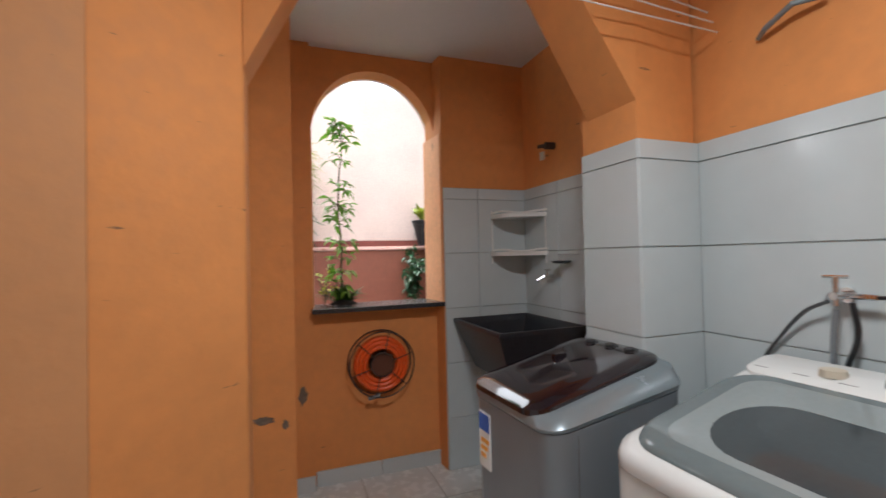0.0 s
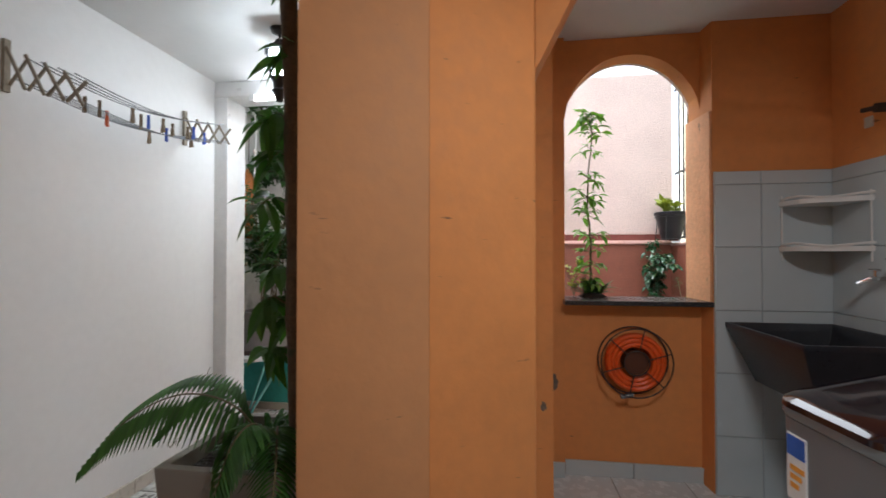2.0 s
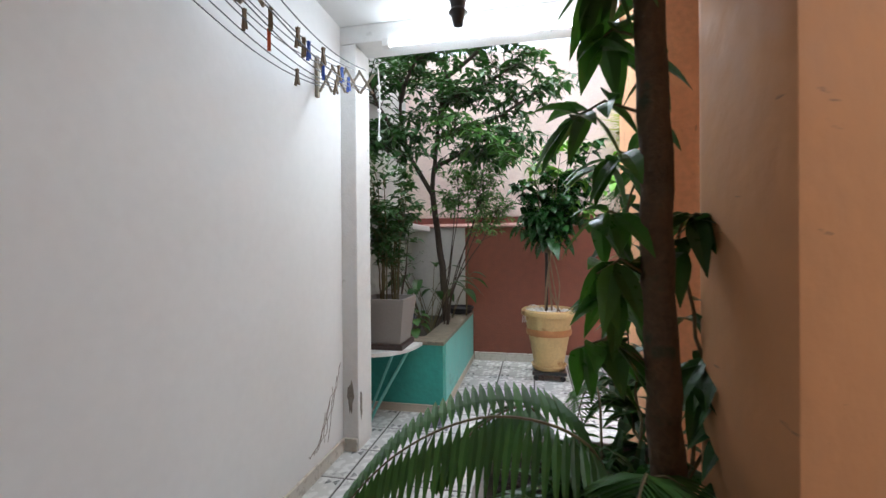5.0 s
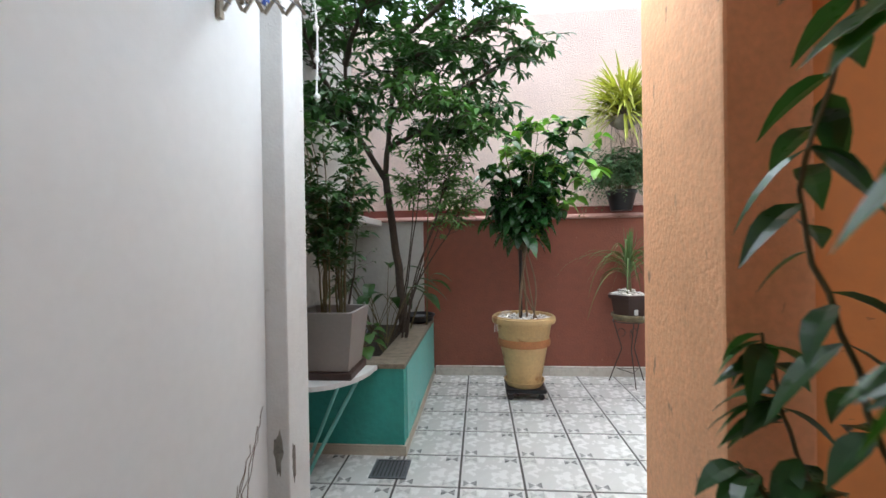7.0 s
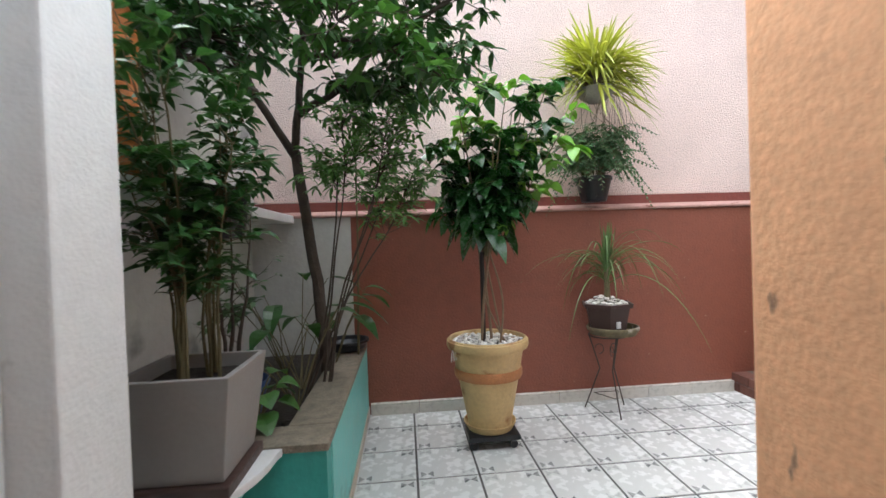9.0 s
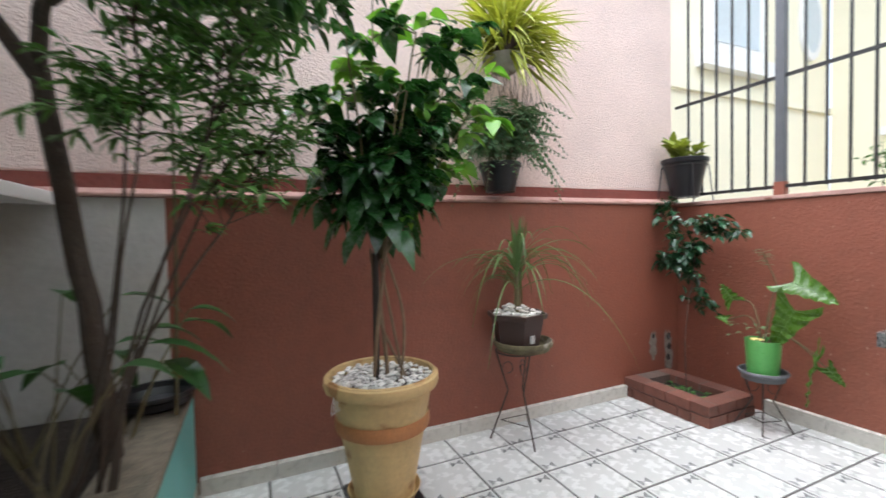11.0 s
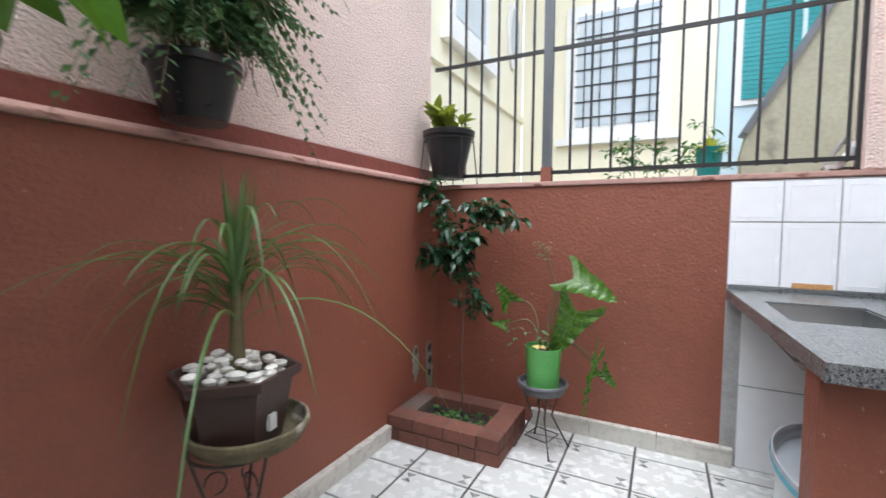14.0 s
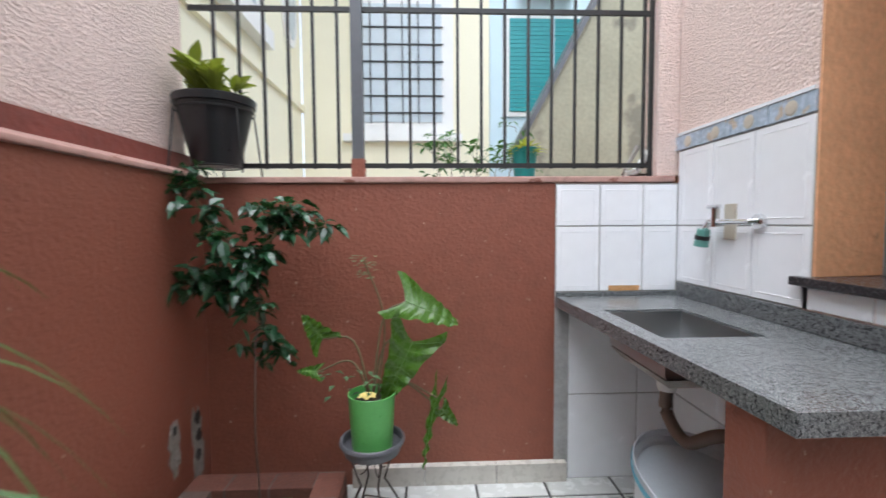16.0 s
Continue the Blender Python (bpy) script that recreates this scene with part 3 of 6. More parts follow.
def pebbles(parent, radius, z, count, r, size=0.02, square=False):
    g, seen = Geo(), []
    for _ in range(count * 3):
        if square:
            px, py = r.uniform(-radius, radius), r.uniform(-radius, radius)
        else:
            a, q = r.uniform(0, 6.28), radius * math.sqrt(r.random())
            px, py = q * math.cos(a), q * math.sin(a)
        s, a, ry = size * r.uniform(0.55, 1.0), r.uniform(0, 3.14), r.uniform(0.65, 0.95)
        near = [q for q in seen if (q[0] - px) ** 2 + (q[1] - py) ** 2 < (0.75 * (s + q[2])) ** 2]
        if len(near) > 1 or any(q[3] for q in near) or len(seen) >= count:
            continue
        pz = z + (0.55 * size if near else 0.0)
        seen.append((px, py, s, bool(near)))
        vs, n = [(px, py, pz - s * 0.45)], 7
        for zz, q in ((-0.25, 0.8), (0.15, 0.9), (0.4, 0.5)):
            for i in range(n):
                b = 2 * math.pi * i / n
                u, v = s * q * math.cos(b), s * q * ry * math.sin(b)
                vs.append((px + u * math.cos(a) - v * math.sin(a), py + u * math.sin(a) + v * math.cos(a), pz + s * zz * 0.9))
        vs.append((px, py, pz + s * 0.48))
        fs = [(0, 1 + (i + 1) % n, 1 + i) for i in range(n)]
        for k in range(2):
            o = 1 + k * n
            fs += [(o + i, o + (i + 1) % n, o + n + (i + 1) % n, o + n + i) for i in range(n)]
        o = 1 + 2 * n
        fs += [(o + i, o + (i + 1) % n, len(vs) - 1) for i in range(n)]
        g.add(vs, fs)
    return tagged(part("pebbles", g, M_PEBBLE, parent, "white rounded pebbles", smooth=True), kind="stuff")


# curved white shelf and the grey pot on it
shelf = thing("stone_shelf", "white rounded stone shelf on a teal bracket beside the planter", "shelf", -2.25, 3.6, 0.503)
outl = [(-0.34, -0.12), (-0.01, -0.12)] + [(0.27 - 0.28 * (1 - math.sin(k * math.pi / 16)), 0.25 - 0.37 * math.cos(k * math.pi / 16)) for k in range(1, 9)] + [(0.28, 0.285), (-0.34, 0.285)]
part("slab", Geo().prism(outl, 0.0, 0.028), M_WHITEMARBLE, shelf, bevel=0.004)
part("bracket", Geo().tube([(0.20, 0.20, -0.005), (0.0, 0.06, -0.40)], 0.011, 6).tube([(0.0, 0.06, -0.40), (-0.05, 0.06, -0.503)], 0.011, 6).tube([(0.14, 0.0, -0.004), (-0.05, 0.08, -0.42)], 0.009, 6), M_TEAL_LIT, shelf, "teal painted iron bracket")


def square_pot(name, label, x, y, z, w0, w1, h, mat, rz=0.0, rim=0.02):
    t = thing(name, label, "plant pot", x, y, z, rz)
    a, b, c = w0 / 2, w1 / 2, w1 / 2 - rim
    ring = lambda q, zz: [(-q, -q, zz), (q, -q, zz), (q, q, zz), (-q, q, zz)]
    vs = ring(a, 0) + ring(b, h) + ring(c, h) + ring(c * 0.97, h - 0.06)
    fs = [(3, 2, 1, 0), (12, 13, 14, 15)]
    for k in range(3):
        o = 4 * k
        fs += [(o + i, o + (i + 1) % 4, o + 4 + (i + 1) % 4, o + 4 + i) for i in range(4)]
    part("body", Geo().add(vs, fs), mat, t, bevel=0.004)
    part("soil", box(-c * 0.96, c * 0.96, -c * 0.96, c * 0.96, h - 0.07, h - 0.045), M_SOIL, t)
    return t


gp = square_pot("square_pot", "tall tapered grey square plant pot on the stone shelf", -2.185, 3.735, 0.569, 0.255, 0.335, 0.315, M_GREYPOT)
part("tray", box(-0.15, 0.15, -0.15, 0.15, -0.038, -0.002), M_BROWNPL, gp, "brown plastic drip tray", bevel=0.006)
r = random.Random(21)
bush = thing("bamboo_shrub", "tall leafy shrub with many thin upright stems in the grey pot", "shrub", -2.185, 3.735, 0.83)
leaves = Geo()
for k in range(15):
    wood = Geo()
    a = r.uniform(0, 6.28)
    q, hh = r.uniform(0.02, 0.1), r.uniform(0.6, 0.98)
    tip = 0.24 * r.uniform(0.4, 1.0)
    c = curve([(q * math.cos(a), q * math.sin(a), 0), (1.2 * q * math.cos(a), 1.2 * q * math.sin(a), hh * 0.5), (tip * math.cos(a), tip * math.sin(a), hh)], 6, 0.006, r)
    wood.tube(c, 0.006, 6, 0.002)
    bushy(wood, leaves, c, r, 11, 0.16, 9, 0.075, 0.03, 0.32, 0.002)
    part("stem", wood, M_STEM, bush)
part("foliage", leaves, L_DARK, bush)

# black pot hung over the shelf wall, blue pot and black tray in the bed
bp = lathe_pot("round_pot", "black plastic pot hung on the garden side wall", -2.36, 4.43, 1.30, [(0.09, 0), (0.12, 0.20), (0.13, 0.20), (0.13, 0.23)], M_BLACKPL)
part("hook", Geo().tube([(-0.13, 0, 0.2), (-0.15, 0, 0.26), (-0.25, 0, 0.28)], 0.005, 6), M_WIRE, bp)
bl = lathe_pot("round_pot", "blue plastic pot standing in the planter bed", -2.32, 4.32, 0.46, [(0.12, 0), (0.165, 0.17), (0.172, 0.17), (0.172, 0.19)], M_BLUEPL)
r = random.Random(3)
t = thing("thin_shrub", "thin woody shrub with sparse leaves in the blue pot", "shrub", -2.32, 4.32, 0.60)
leaves = Geo()
for k in range(3):
    wood = Geo()
    c = curve([(0, 0, 0), (-0.03 + 0.05 * k, 0.02, 0.35), (-0.06 + 0.08 * k, 0.03 * k, 0.8)], 6, 0.006, r)
    wood.tube(c, 0.012, 6, 0.003)
    bushy(wood, leaves, c, r, 10, 0.22, 6, 0.045, 0.022, 0.3, 0.002)
    part("stem", wood, M_BARK, t)
part("foliage", leaves, L_BLUE, t)
lathe_pot("plant_tray", "shallow black plastic tray on the planter's coping", -1.93, 5.30, 0.537, [(0.10, 0), (0.145, 0.055), (0.15, 0.055), (0.15, 0.065)], M_BLACKPL, category="tray")

# yellow clay pot on a wheeled stand
YX, YY = -1.02, 4.955
dolly = thing("pot_dolly", "low dark wheeled plant stand under the yellow pot", "plant stand", YX, YY, 0)
part("deck", box(-0.155, 0.155, -0.155, 0.155, 0.06, 0.09), M_BLACKPL, dolly, bevel=0.006)
for sx in (-0.12, 0.12):
    for sy in (-0.12, 0.12):
        w = part("caster", Geo().lathe([(0.001, -0.011), (0.022, -0.011), (0.025, -0.006), (0.025, 0.006), (0.022, 0.011), (0.001, 0.011)], 14), M_BLACKPL, dolly, smooth=True)
        w.matrix_local = pose(sx, sy, 0.026, 90, 0, 0)
        part("fork", box(sx - 0.012, sx + 0.012, sy - 0.016, sy + 0.016, 0.045, 0.06), M_STEELG, dolly)
yp = lathe_pot("clay_pot", "large aged yellow clay pot with a terracotta band", YX, YY, 0.115, [(0.135, 0.0), (0.138, 0.03), (0.195, 0.33), (0.205, 0.335), (0.205, 0.35), (0.20, 0.355), (0.222, 0.475), (0.248, 0.48), (0.255, 0.50), (0.252, 0.525), (0.243, 0.53)], M_YELLOW, 56, 0.016)
part("band", Geo().lathe([(0.2065, 0.30), (0.211, 0.315), (0.211, 0.345), (0.2065, 0.36)], 56, closed=True), M_TERRA, yp, "faded terracotta band", smooth=True)
part("saucer", Geo().lathe([(0.001, -0.025), (0.14, -0.025), (0.163, 0.02), (0.158, 0.022), (0.139, -0.004), (0.001, -0.004)], 40), M_YELLOW, yp, smooth=True)
pebbles(yp, 0.222, 0.498, 380, random.Random(2), 0.026)
r = random.Random(33)
M_CANE = material("pale_brown_cane", (0.20, 0.14, 0.085), 0.7, var=0.3, scale=20, fine=90, bump=0.3)
ypl = thing("money_plant_tree", "potted tree with braided stems and large glossy leaves", "houseplant", YX, YY, 0.56)
for k in range(2):
    c = [Vector((0.03 * math.cos(4.0 * z + k * 2.6) + 0.02 * z, 0.03 * math.sin(4.0 * z + k * 2.6), z)) for z in [i * 0.05 for i in range(17)]]
    part("trunk", Geo().tube(c, 0.010, 8, 0.008), M_CANE, ypl, smooth=True)
part("stake", Geo().tube([(-0.02, 0.01, -0.04), (-0.015, 0.0, 0.62)], 0.014, 7), material("dark_wet_stake", (0.02, 0.015, 0.012), 0.5), ypl, "dark support stake")
for k in range(3):
    part("cane", Geo().tube(curve([(0.06 + 0.045 * k, 0.02 * k - 0.06, -0.03), (0.10 - 0.05 * k, -0.03 + 0.02 * k, 0.32), (0.03 - 0.03 * k, 0.02, 0.64)], 5), 0.006, 6), M_CANE, ypl)
for k in range(4):
    a = 0.12 * k
    part("hoop", Geo().tube([(-0.14 + (0.10 - 0.012 * k) * math.cos(q), -0.10 + 0.012 * k, -0.03 + (0.17 - 0.012 * k) * math.sin(q)) for q in [i * math.pi / 12 for i in range(13)]], 0.0022, 5), M_WHITEMARBLE, ypl, "pale bent wire hoop")
wood, leaves, fresh = Geo(), Geo(), Geo()
tips = [(-0.28, 0.05, 1.15), (0.0, 0.0, 1.72), (0.18, -0.1, 1.45), (0.60, 0.0, 1.48), (0.42, 0.15, 1.42), (-0.15, -0.12, 1.5), (0.26, -0.12, 1.42), (-0.1, 0.2, 1.4), (-0.26, 0.05, 1.3), (0.3, 0.0, 1.6), (0.1, -0.25, 1.5), (0.05, -0.2, 1.3), (0.40, -0.08, 1.62), (0.12, 0.12, 1.2)]
for i, tp in enumerate(tips):
    tp = Vector(tp)
    c = curve([(0.015, 0, 0.6), (tp.x * 0.35, tp.y * 0.35, 0.75 + 0.15 * (tp.z - 0.6)), tp], 6, 0.006, r)
    wood.tube(c, 0.009, 6, 0.003)
    bushy(wood, fresh if i in (1, 3, 9) else leaves, c, r, 12, 0.19, 8, 0.115, 0.074, 0.3, 0.003, 0.5, 0.0)
for k in range(56):
    a, z = r.uniform(0, 6.28), r.uniform(0.70, 1.05)
    q = r.uniform(0.03, 0.17)
    leaves.leaf((q * math.cos(a), q * math.sin(a), z), (math.cos(a), math.sin(a), -0.4), 0.155 * r.uniform(0.7, 1.1), 0.085, 0.7, 0.3, 4, 0.75, twist=r.uniform(-0.5, 0.5))
tagged(part("twig_mass", wood, M_STEM, ypl), kind="stuff")
part("foliage", leaves, leaf_material("deep_broad_leaf", (0.024, 0.078, 0.022), 0.26), ypl, "large dark glossy leaves", smooth=True)
part("young_foliage", fresh, L_LIGHT, ypl, "bright fresh green young leaves", smooth=True)


def wire_stand(name, label, x, y, ztop, spread, rtop, legs=3, rz=0.0):
    t = thing(name, label, "plant stand", x, y, 0, rz)
    ring = [(rtop * math.cos(i * 2 * math.pi / 24), rtop * math.sin(i * 2 * math.pi / 24), ztop - 0.006) for i in range(25)]
    part("ring", Geo().tube(ring, 0.005, 6), M_WIRE, t)
    for k in range(legs):
        a = 2 * math.pi * k / legs + 0.5
        part("leg", Geo().tube([(rtop * math.cos(a), rtop * math.sin(a), ztop - 0.006), (spread * 0.35 * math.cos(a), spread * 0.35 * math.sin(a), ztop * 0.55), (spread * math.cos(a), spread * math.sin(a), 0.004)], 0.005, 6), M_WIRE, t)
        part("scroll", Geo().tube([((spread * 0.35 + 0.03 * math.cos(q)) * math.cos(a), (spread * 0.35 + 0.03 * math.cos(q)) * math.sin(a), ztop * 0.80 + 0.035 * math.sin(q)) for q in [i * 0.6 for i in range(9)]], 0.003, 5), M_WIRE, t)
    lo = [(spread * 0.62 * math.cos(2 * math.pi * k / legs + 0.5), spread * 0.62 * math.sin(2 * math.pi * k / legs + 0.5), ztop * 0.22) for k in range(legs + 1)]
    part("brace", Geo().tube(lo, 0.003, 5), M_WIRE, t)
    return t


# hexagonal dark pot with a ponytail palm on a wire stand
DX, DY = -0.09, 5.26
wire_stand("wire_plant_stand", "thin rusty iron plant stand holding a dark pot", DX, DY, 0.555, 0.17, 0.13)
lathe_pot("pot_saucer", "moss-stained round saucer on the wire stand", DX + 0.03, DY - 0.015, 0.556, [(0.13, 0), (0.172, 0.03), (0.178, 0.045), (0.176, 0.055)], material("mossy_clay", (0.13, 0.11, 0.06), 0.8, var=0.45, scale=12, bump=0.4, stain=(0.36, 0.33, 0.27), stain_at=0.58, stain_scale=8), 32, category="saucer")
hp = thing("hexagonal_pot", "dark brown six-sided plastic pot with a white mark", "plant pot", DX, DY, 0.565, 12)
part("body", Geo().lathe([(0.001, 0), (0.125, 0), (0.160, 0.185), (0.182, 0.188), (0.186, 0.215), (0.172, 0.217), (0.160, 0.18), (0.001, 0.178)], 6), M_BROWNPL, hp, bevel=0.004)
part("mark", box(-0.022, 0.008, -0.1325, -0.120, 0.05, 0.095), M_WHITEPL, hp, "small white mark")
pebbles(hp, 0.135, 0.198, 95, random.Random(4), 0.034)
pebbles(hp, 0.075, 0.232, 22, random.Random(14), 0.032)
r = random.Random(8)
pp = thing("ponytail_palm", "spiky palm with long thin arching strap leaves", "houseplant", DX, DY, 0.73)
part("trunk", Geo().tube([(0, 0, 0), (0.005, 0, 0.06), (0.005, 0, 0.30)], 0.03, 10, 0.016), M_STEM, pp, smooth=True)


def strap(geo, p, a, e, L, W, fall):
    """A thin folded leaf that rises, arches and hangs."""
    hd = Vector((math.cos(a), math.sin(a), 0))
    s, n, rows = Vector((-math.sin(a), math.cos(a), 0)), 12, []
    for i in range(n + 1):
        u = i / n
        c = Vector(p) + hd * (L * math.cos(e) * (u + 0.25 * u * u * fall) * (1 - 0.18 * u * u)) + Vector((0, 0, L * (math.sin(e) * u - fall * u * u)))
        w = W * 0.5 * min(1.0, 0.55 + 2 * u) * (1 - u**3) + 0.0006
        rows += [c - s * w, c - Vector((0, 0, w * 0.5)), c + s * w]
    geo.add(rows, [(3 * i + j, 3 * i + 3 + j, 3 * i + 4 + j, 3 * i + 1 + j) for i in range(n) for j in range(2)])


for k in range(84):
    a, up = r.uniform(0, 6.28), k % 5 == 0
    e = r.uniform(1.3, 1.52) if up else r.uniform(0.55, 1.3)
    L = r.uniform(0.28, 0.40) if up else r.uniform(0.5, 0.92) * (0.6 if math.sin(a) > 0.2 else 1.0)
    blade = Geo()
    strap(blade, (0.005, 0, 0.17 + 0.17 * r.random()), a, e, L, r.uniform(0.016, 0.024) if up else r.uniform(0.008, 0.016), r.uniform(0.02, 0.15) if up else r.uniform(0.6, 1.25))
    part("strap_leaf", blade, L_STRAP, pp)
for a, e, L, W, fall in ((-0.1, 0.75, 0.80, 0.015, 0.62), (-0.8, 0.8, 0.66, 0.018, 0.85), (3.6, 0.7, 0.60, 0.016, 0.6)):
    blade = Geo()
    strap(blade, (0.005, 0, 0.33), a, e, L, W, fall)
    part("strap_leaf", blade, L_STRAP, pp)

# brick bed in the corner
brick_bed = thing("brick_bed", "low square brick bed with dark soil in the wall corner", "planter", 1.04, 4.84, 0)
M_BRICK = material("worn_red_brick", (0.145, 0.056, 0.038), 0.8, var=0.25, scale=14, fine=60, bump=0.5, bump_scale=60, rand=0.22, stain=(0.10, 0.06, 0.045), stain_at=0.62, stain_scale=9)
M_MORTAR = material("dark_mortar", (0.12, 0.085, 0.07), 0.9, var=0.3, bump=0.5)
part("core", box(0.006, 0.464, 0.006, 0.115, 0, 0.14).box(0.006, 0.464, 0.54, 0.655, 0, 0.14).box(0.006, 0.12, 0.116, 0.539, 0, 0.14).box(0.35, 0.464, 0.116, 0.539, 0, 0.14), M_MORTAR, brick_bed)
part("soil", box(0.121, 0.349, 0.117, 0.538, 0.0, 0.085), M_SOIL, brick_bed)
_brick = {}


def brick(x0, x1, y0, y1, z0, z1):
    key = tuple(round(q, 3) for q in (x1 - x0, y1 - y0, z1 - z0))
    if key not in _brick:
        a, b, c = [q / 2 for q in key]
        _brick[key] = Geo().box(-a, a, -b, b, -c, c).mesh("brick", bevel=0.004)
    ob = part("brick", _brick[key], M_BRICK, brick_bed)
    ob.location = ((x0 + x1) / 2, (y0 + y1) / 2, (z0 + z1) / 2)


for row in range(2):
    z0 = 0.002 + row * 0.073
    for k in range(3):
        o = -0.09 if row else 0.0
        x0, x1 = max(o + k * 0.185, 0) , min(o + k * 0.185 + 0.177, 0.47)
        if x1 - x0 > 0.03:
            brick(x0, x1, -0.004, 0.118, z0, z0 + 0.066)
    for k in range(4):
        o = 0.122 if row else 0.03
        y0, y1 = max(o + k * 0.185, 0.122), min(o + k * 0.185 + 0.177, 0.655)
        if y1 - y0 > 0.03:
            brick(-0.004, 0.118, y0, y1, z0, z0 + 0.066)
            if row:
                brick(0.348, 0.47, y0, y1, z0, z0 + 0.066)
r = random.Random(14)
bb = thing("corner_shrub", "straggly glossy dark shrub climbing in the garden corner", "shrub", 1.18, 5.09, 0.07)
wood, leaves = Geo(), Geo()
part("stem", Geo().tube(curve([(0, 0, 0), (0.03, 0.03, 0.5), (0.14, 0.04, 0.9), (0.16, 0.06, 1.1)], 6, 0.005, r), 0.0035, 6, 0.0025), M_BARK, bb)
for pts, n in (
    ([(0.16, 0.06, 1.05), (0.16, 0.2, 1.15), (0.20, 0.28, 1.24), (0.20, 0.34, 1.37)], 20),
    ([(0.16, 0.06, 1.05), (0.18, 0.2, 1.06), (0.20, 0.3, 1.0), (0.20, 0.33, 0.92)], 20),
    ([(0.16, 0.06, 1.0), (0.18, -0.02, 1.16), (0.20, -0.08, 1.24), (0.20, -0.18, 1.16)], 20),
    ([(0.16, 0.06, 1.0), (0.18, 0.02, 1.12), (0.22, 0.0, 1.25)], 14),
    ([(0.16, 0.06, 1.05), (0.18, 0.10, 0.92), (0.19, 0.06, 0.76), (0.20, 0.03, 0.58)], 24),
    ([(0.16, 0.06, 1.05), (0.18, 0.14, 1.0), (0.19, 0.18, 0.88)], 14),
):
    c = curve(pts, 6, 0.005, r)
    wood.tube(c, 0.005, 6, 0.002)
    bushy(wood, leaves, c, r, n, 0.09, 6, 0.075, 0.042, 0.05, 0.002, 0.5, 0.0)
part("twig", wood, M_STEM, bb)
part("foliage", leaves, leaf_material("deep_glossy_leaf", (0.025, 0.075, 0.035), 0.25), bb)
t = thing("small_grass_plant", "small spiky plants sprouting from the brick bed soil", "plant", 1.275, 5.15, 0.085)
g = Geo()
for k in range(60):
    a = r.uniform(0, 6.28)
    g.leaf((r.uniform(-0.09, 0.09), r.uniform(-0.17, 0.18), 0), (math.cos(a), math.sin(a), 0.9), 0.10, 0.014, 0.6, 0.4, 3)
part("foliage", g, L_MID, t)

# green pot with a philodendron on a low wire stand
PX, PY = 1.35, 4.70
wire_stand("wire_plant_stand", "low black iron plant stand holding a green pot", PX, PY, 0.33, 0.15, 0.10, 4)
lathe_pot("pot_saucer", "dark blue-grey round saucer under the green pot", PX, PY, 0.331, [(0.10, 0), (0.13, 0.02), (0.135, 0.03), (0.133, 0.036)], M_STEELG, 32, category="saucer")
lathe_pot("green_pot", "bright green plastic pot with a cut rim", PX, PY, 0.34, [(0.082, 0.0), (0.096, 0.215), (0.097, 0.22)], M_GREENPL, 36, 0.004)
ph = thing("philodendron", "leggy philodendron with big lobed green leaves", "houseplant", PX, PY, 0.50)
st = Geo()


def arrow_leaf(p, d, L, W, up):
    """A broad arrow-shaped leaf with scalloped, rippled edges, and its pale veins."""
    p, d = Vector(p), Vector(d).normalized()
    s = d.cross(Vector(up)).normalized()
    n = s.cross(d)
    blade, vein, rows, N, M = Geo(), Geo(), [], 24, 4

    def at(u, v):
        w = W * 0.5 * (1.0 - u) ** 0.62 * (1.0 + 0.35 * math.exp(-((u - 0.1) / 0.16) ** 2))
        w *= 1.0 - 0.07 * abs(v) * (0.5 + 0.5 * math.cos(u * 34))
        back = 0.34 * L * abs(v) ** 1.3 * max(0.0, 1 - u / 0.45)
        ripple = 0.010 * abs(v) * math.sin(u * 34 + 0.8) + 0.22 * w * abs(v) ** 1.5 - 0.16 * L * u * u
        return p + d * (L * u - back) + s * (w * v) + n * ripple

    for i in range(N + 1):
        rows += [at(i / N * 0.995, j / M) for j in range(-M, M + 1)]
    k = 2 * M + 1
    blade.add(rows, [(i * k + j, i * k + k + j, i * k + k + 1 + j, i * k + 1 + j) for i in range(N) for j in range(2 * M)])
    vein.tube([at(0.99 * i / 10, 0) + n * 0.001 for i in range(11)], 0.0026, 5, 0.0008)
    for i in range(6):
        for sg in (-1, 1):
            vein.tube([at(0.02 + 0.13 * i + 0.07 * q, sg * q) + n * 0.001 for q in (0.0, 0.3, 0.6, 0.85)], 0.0012, 4, 0.0006)
    return blade, vein


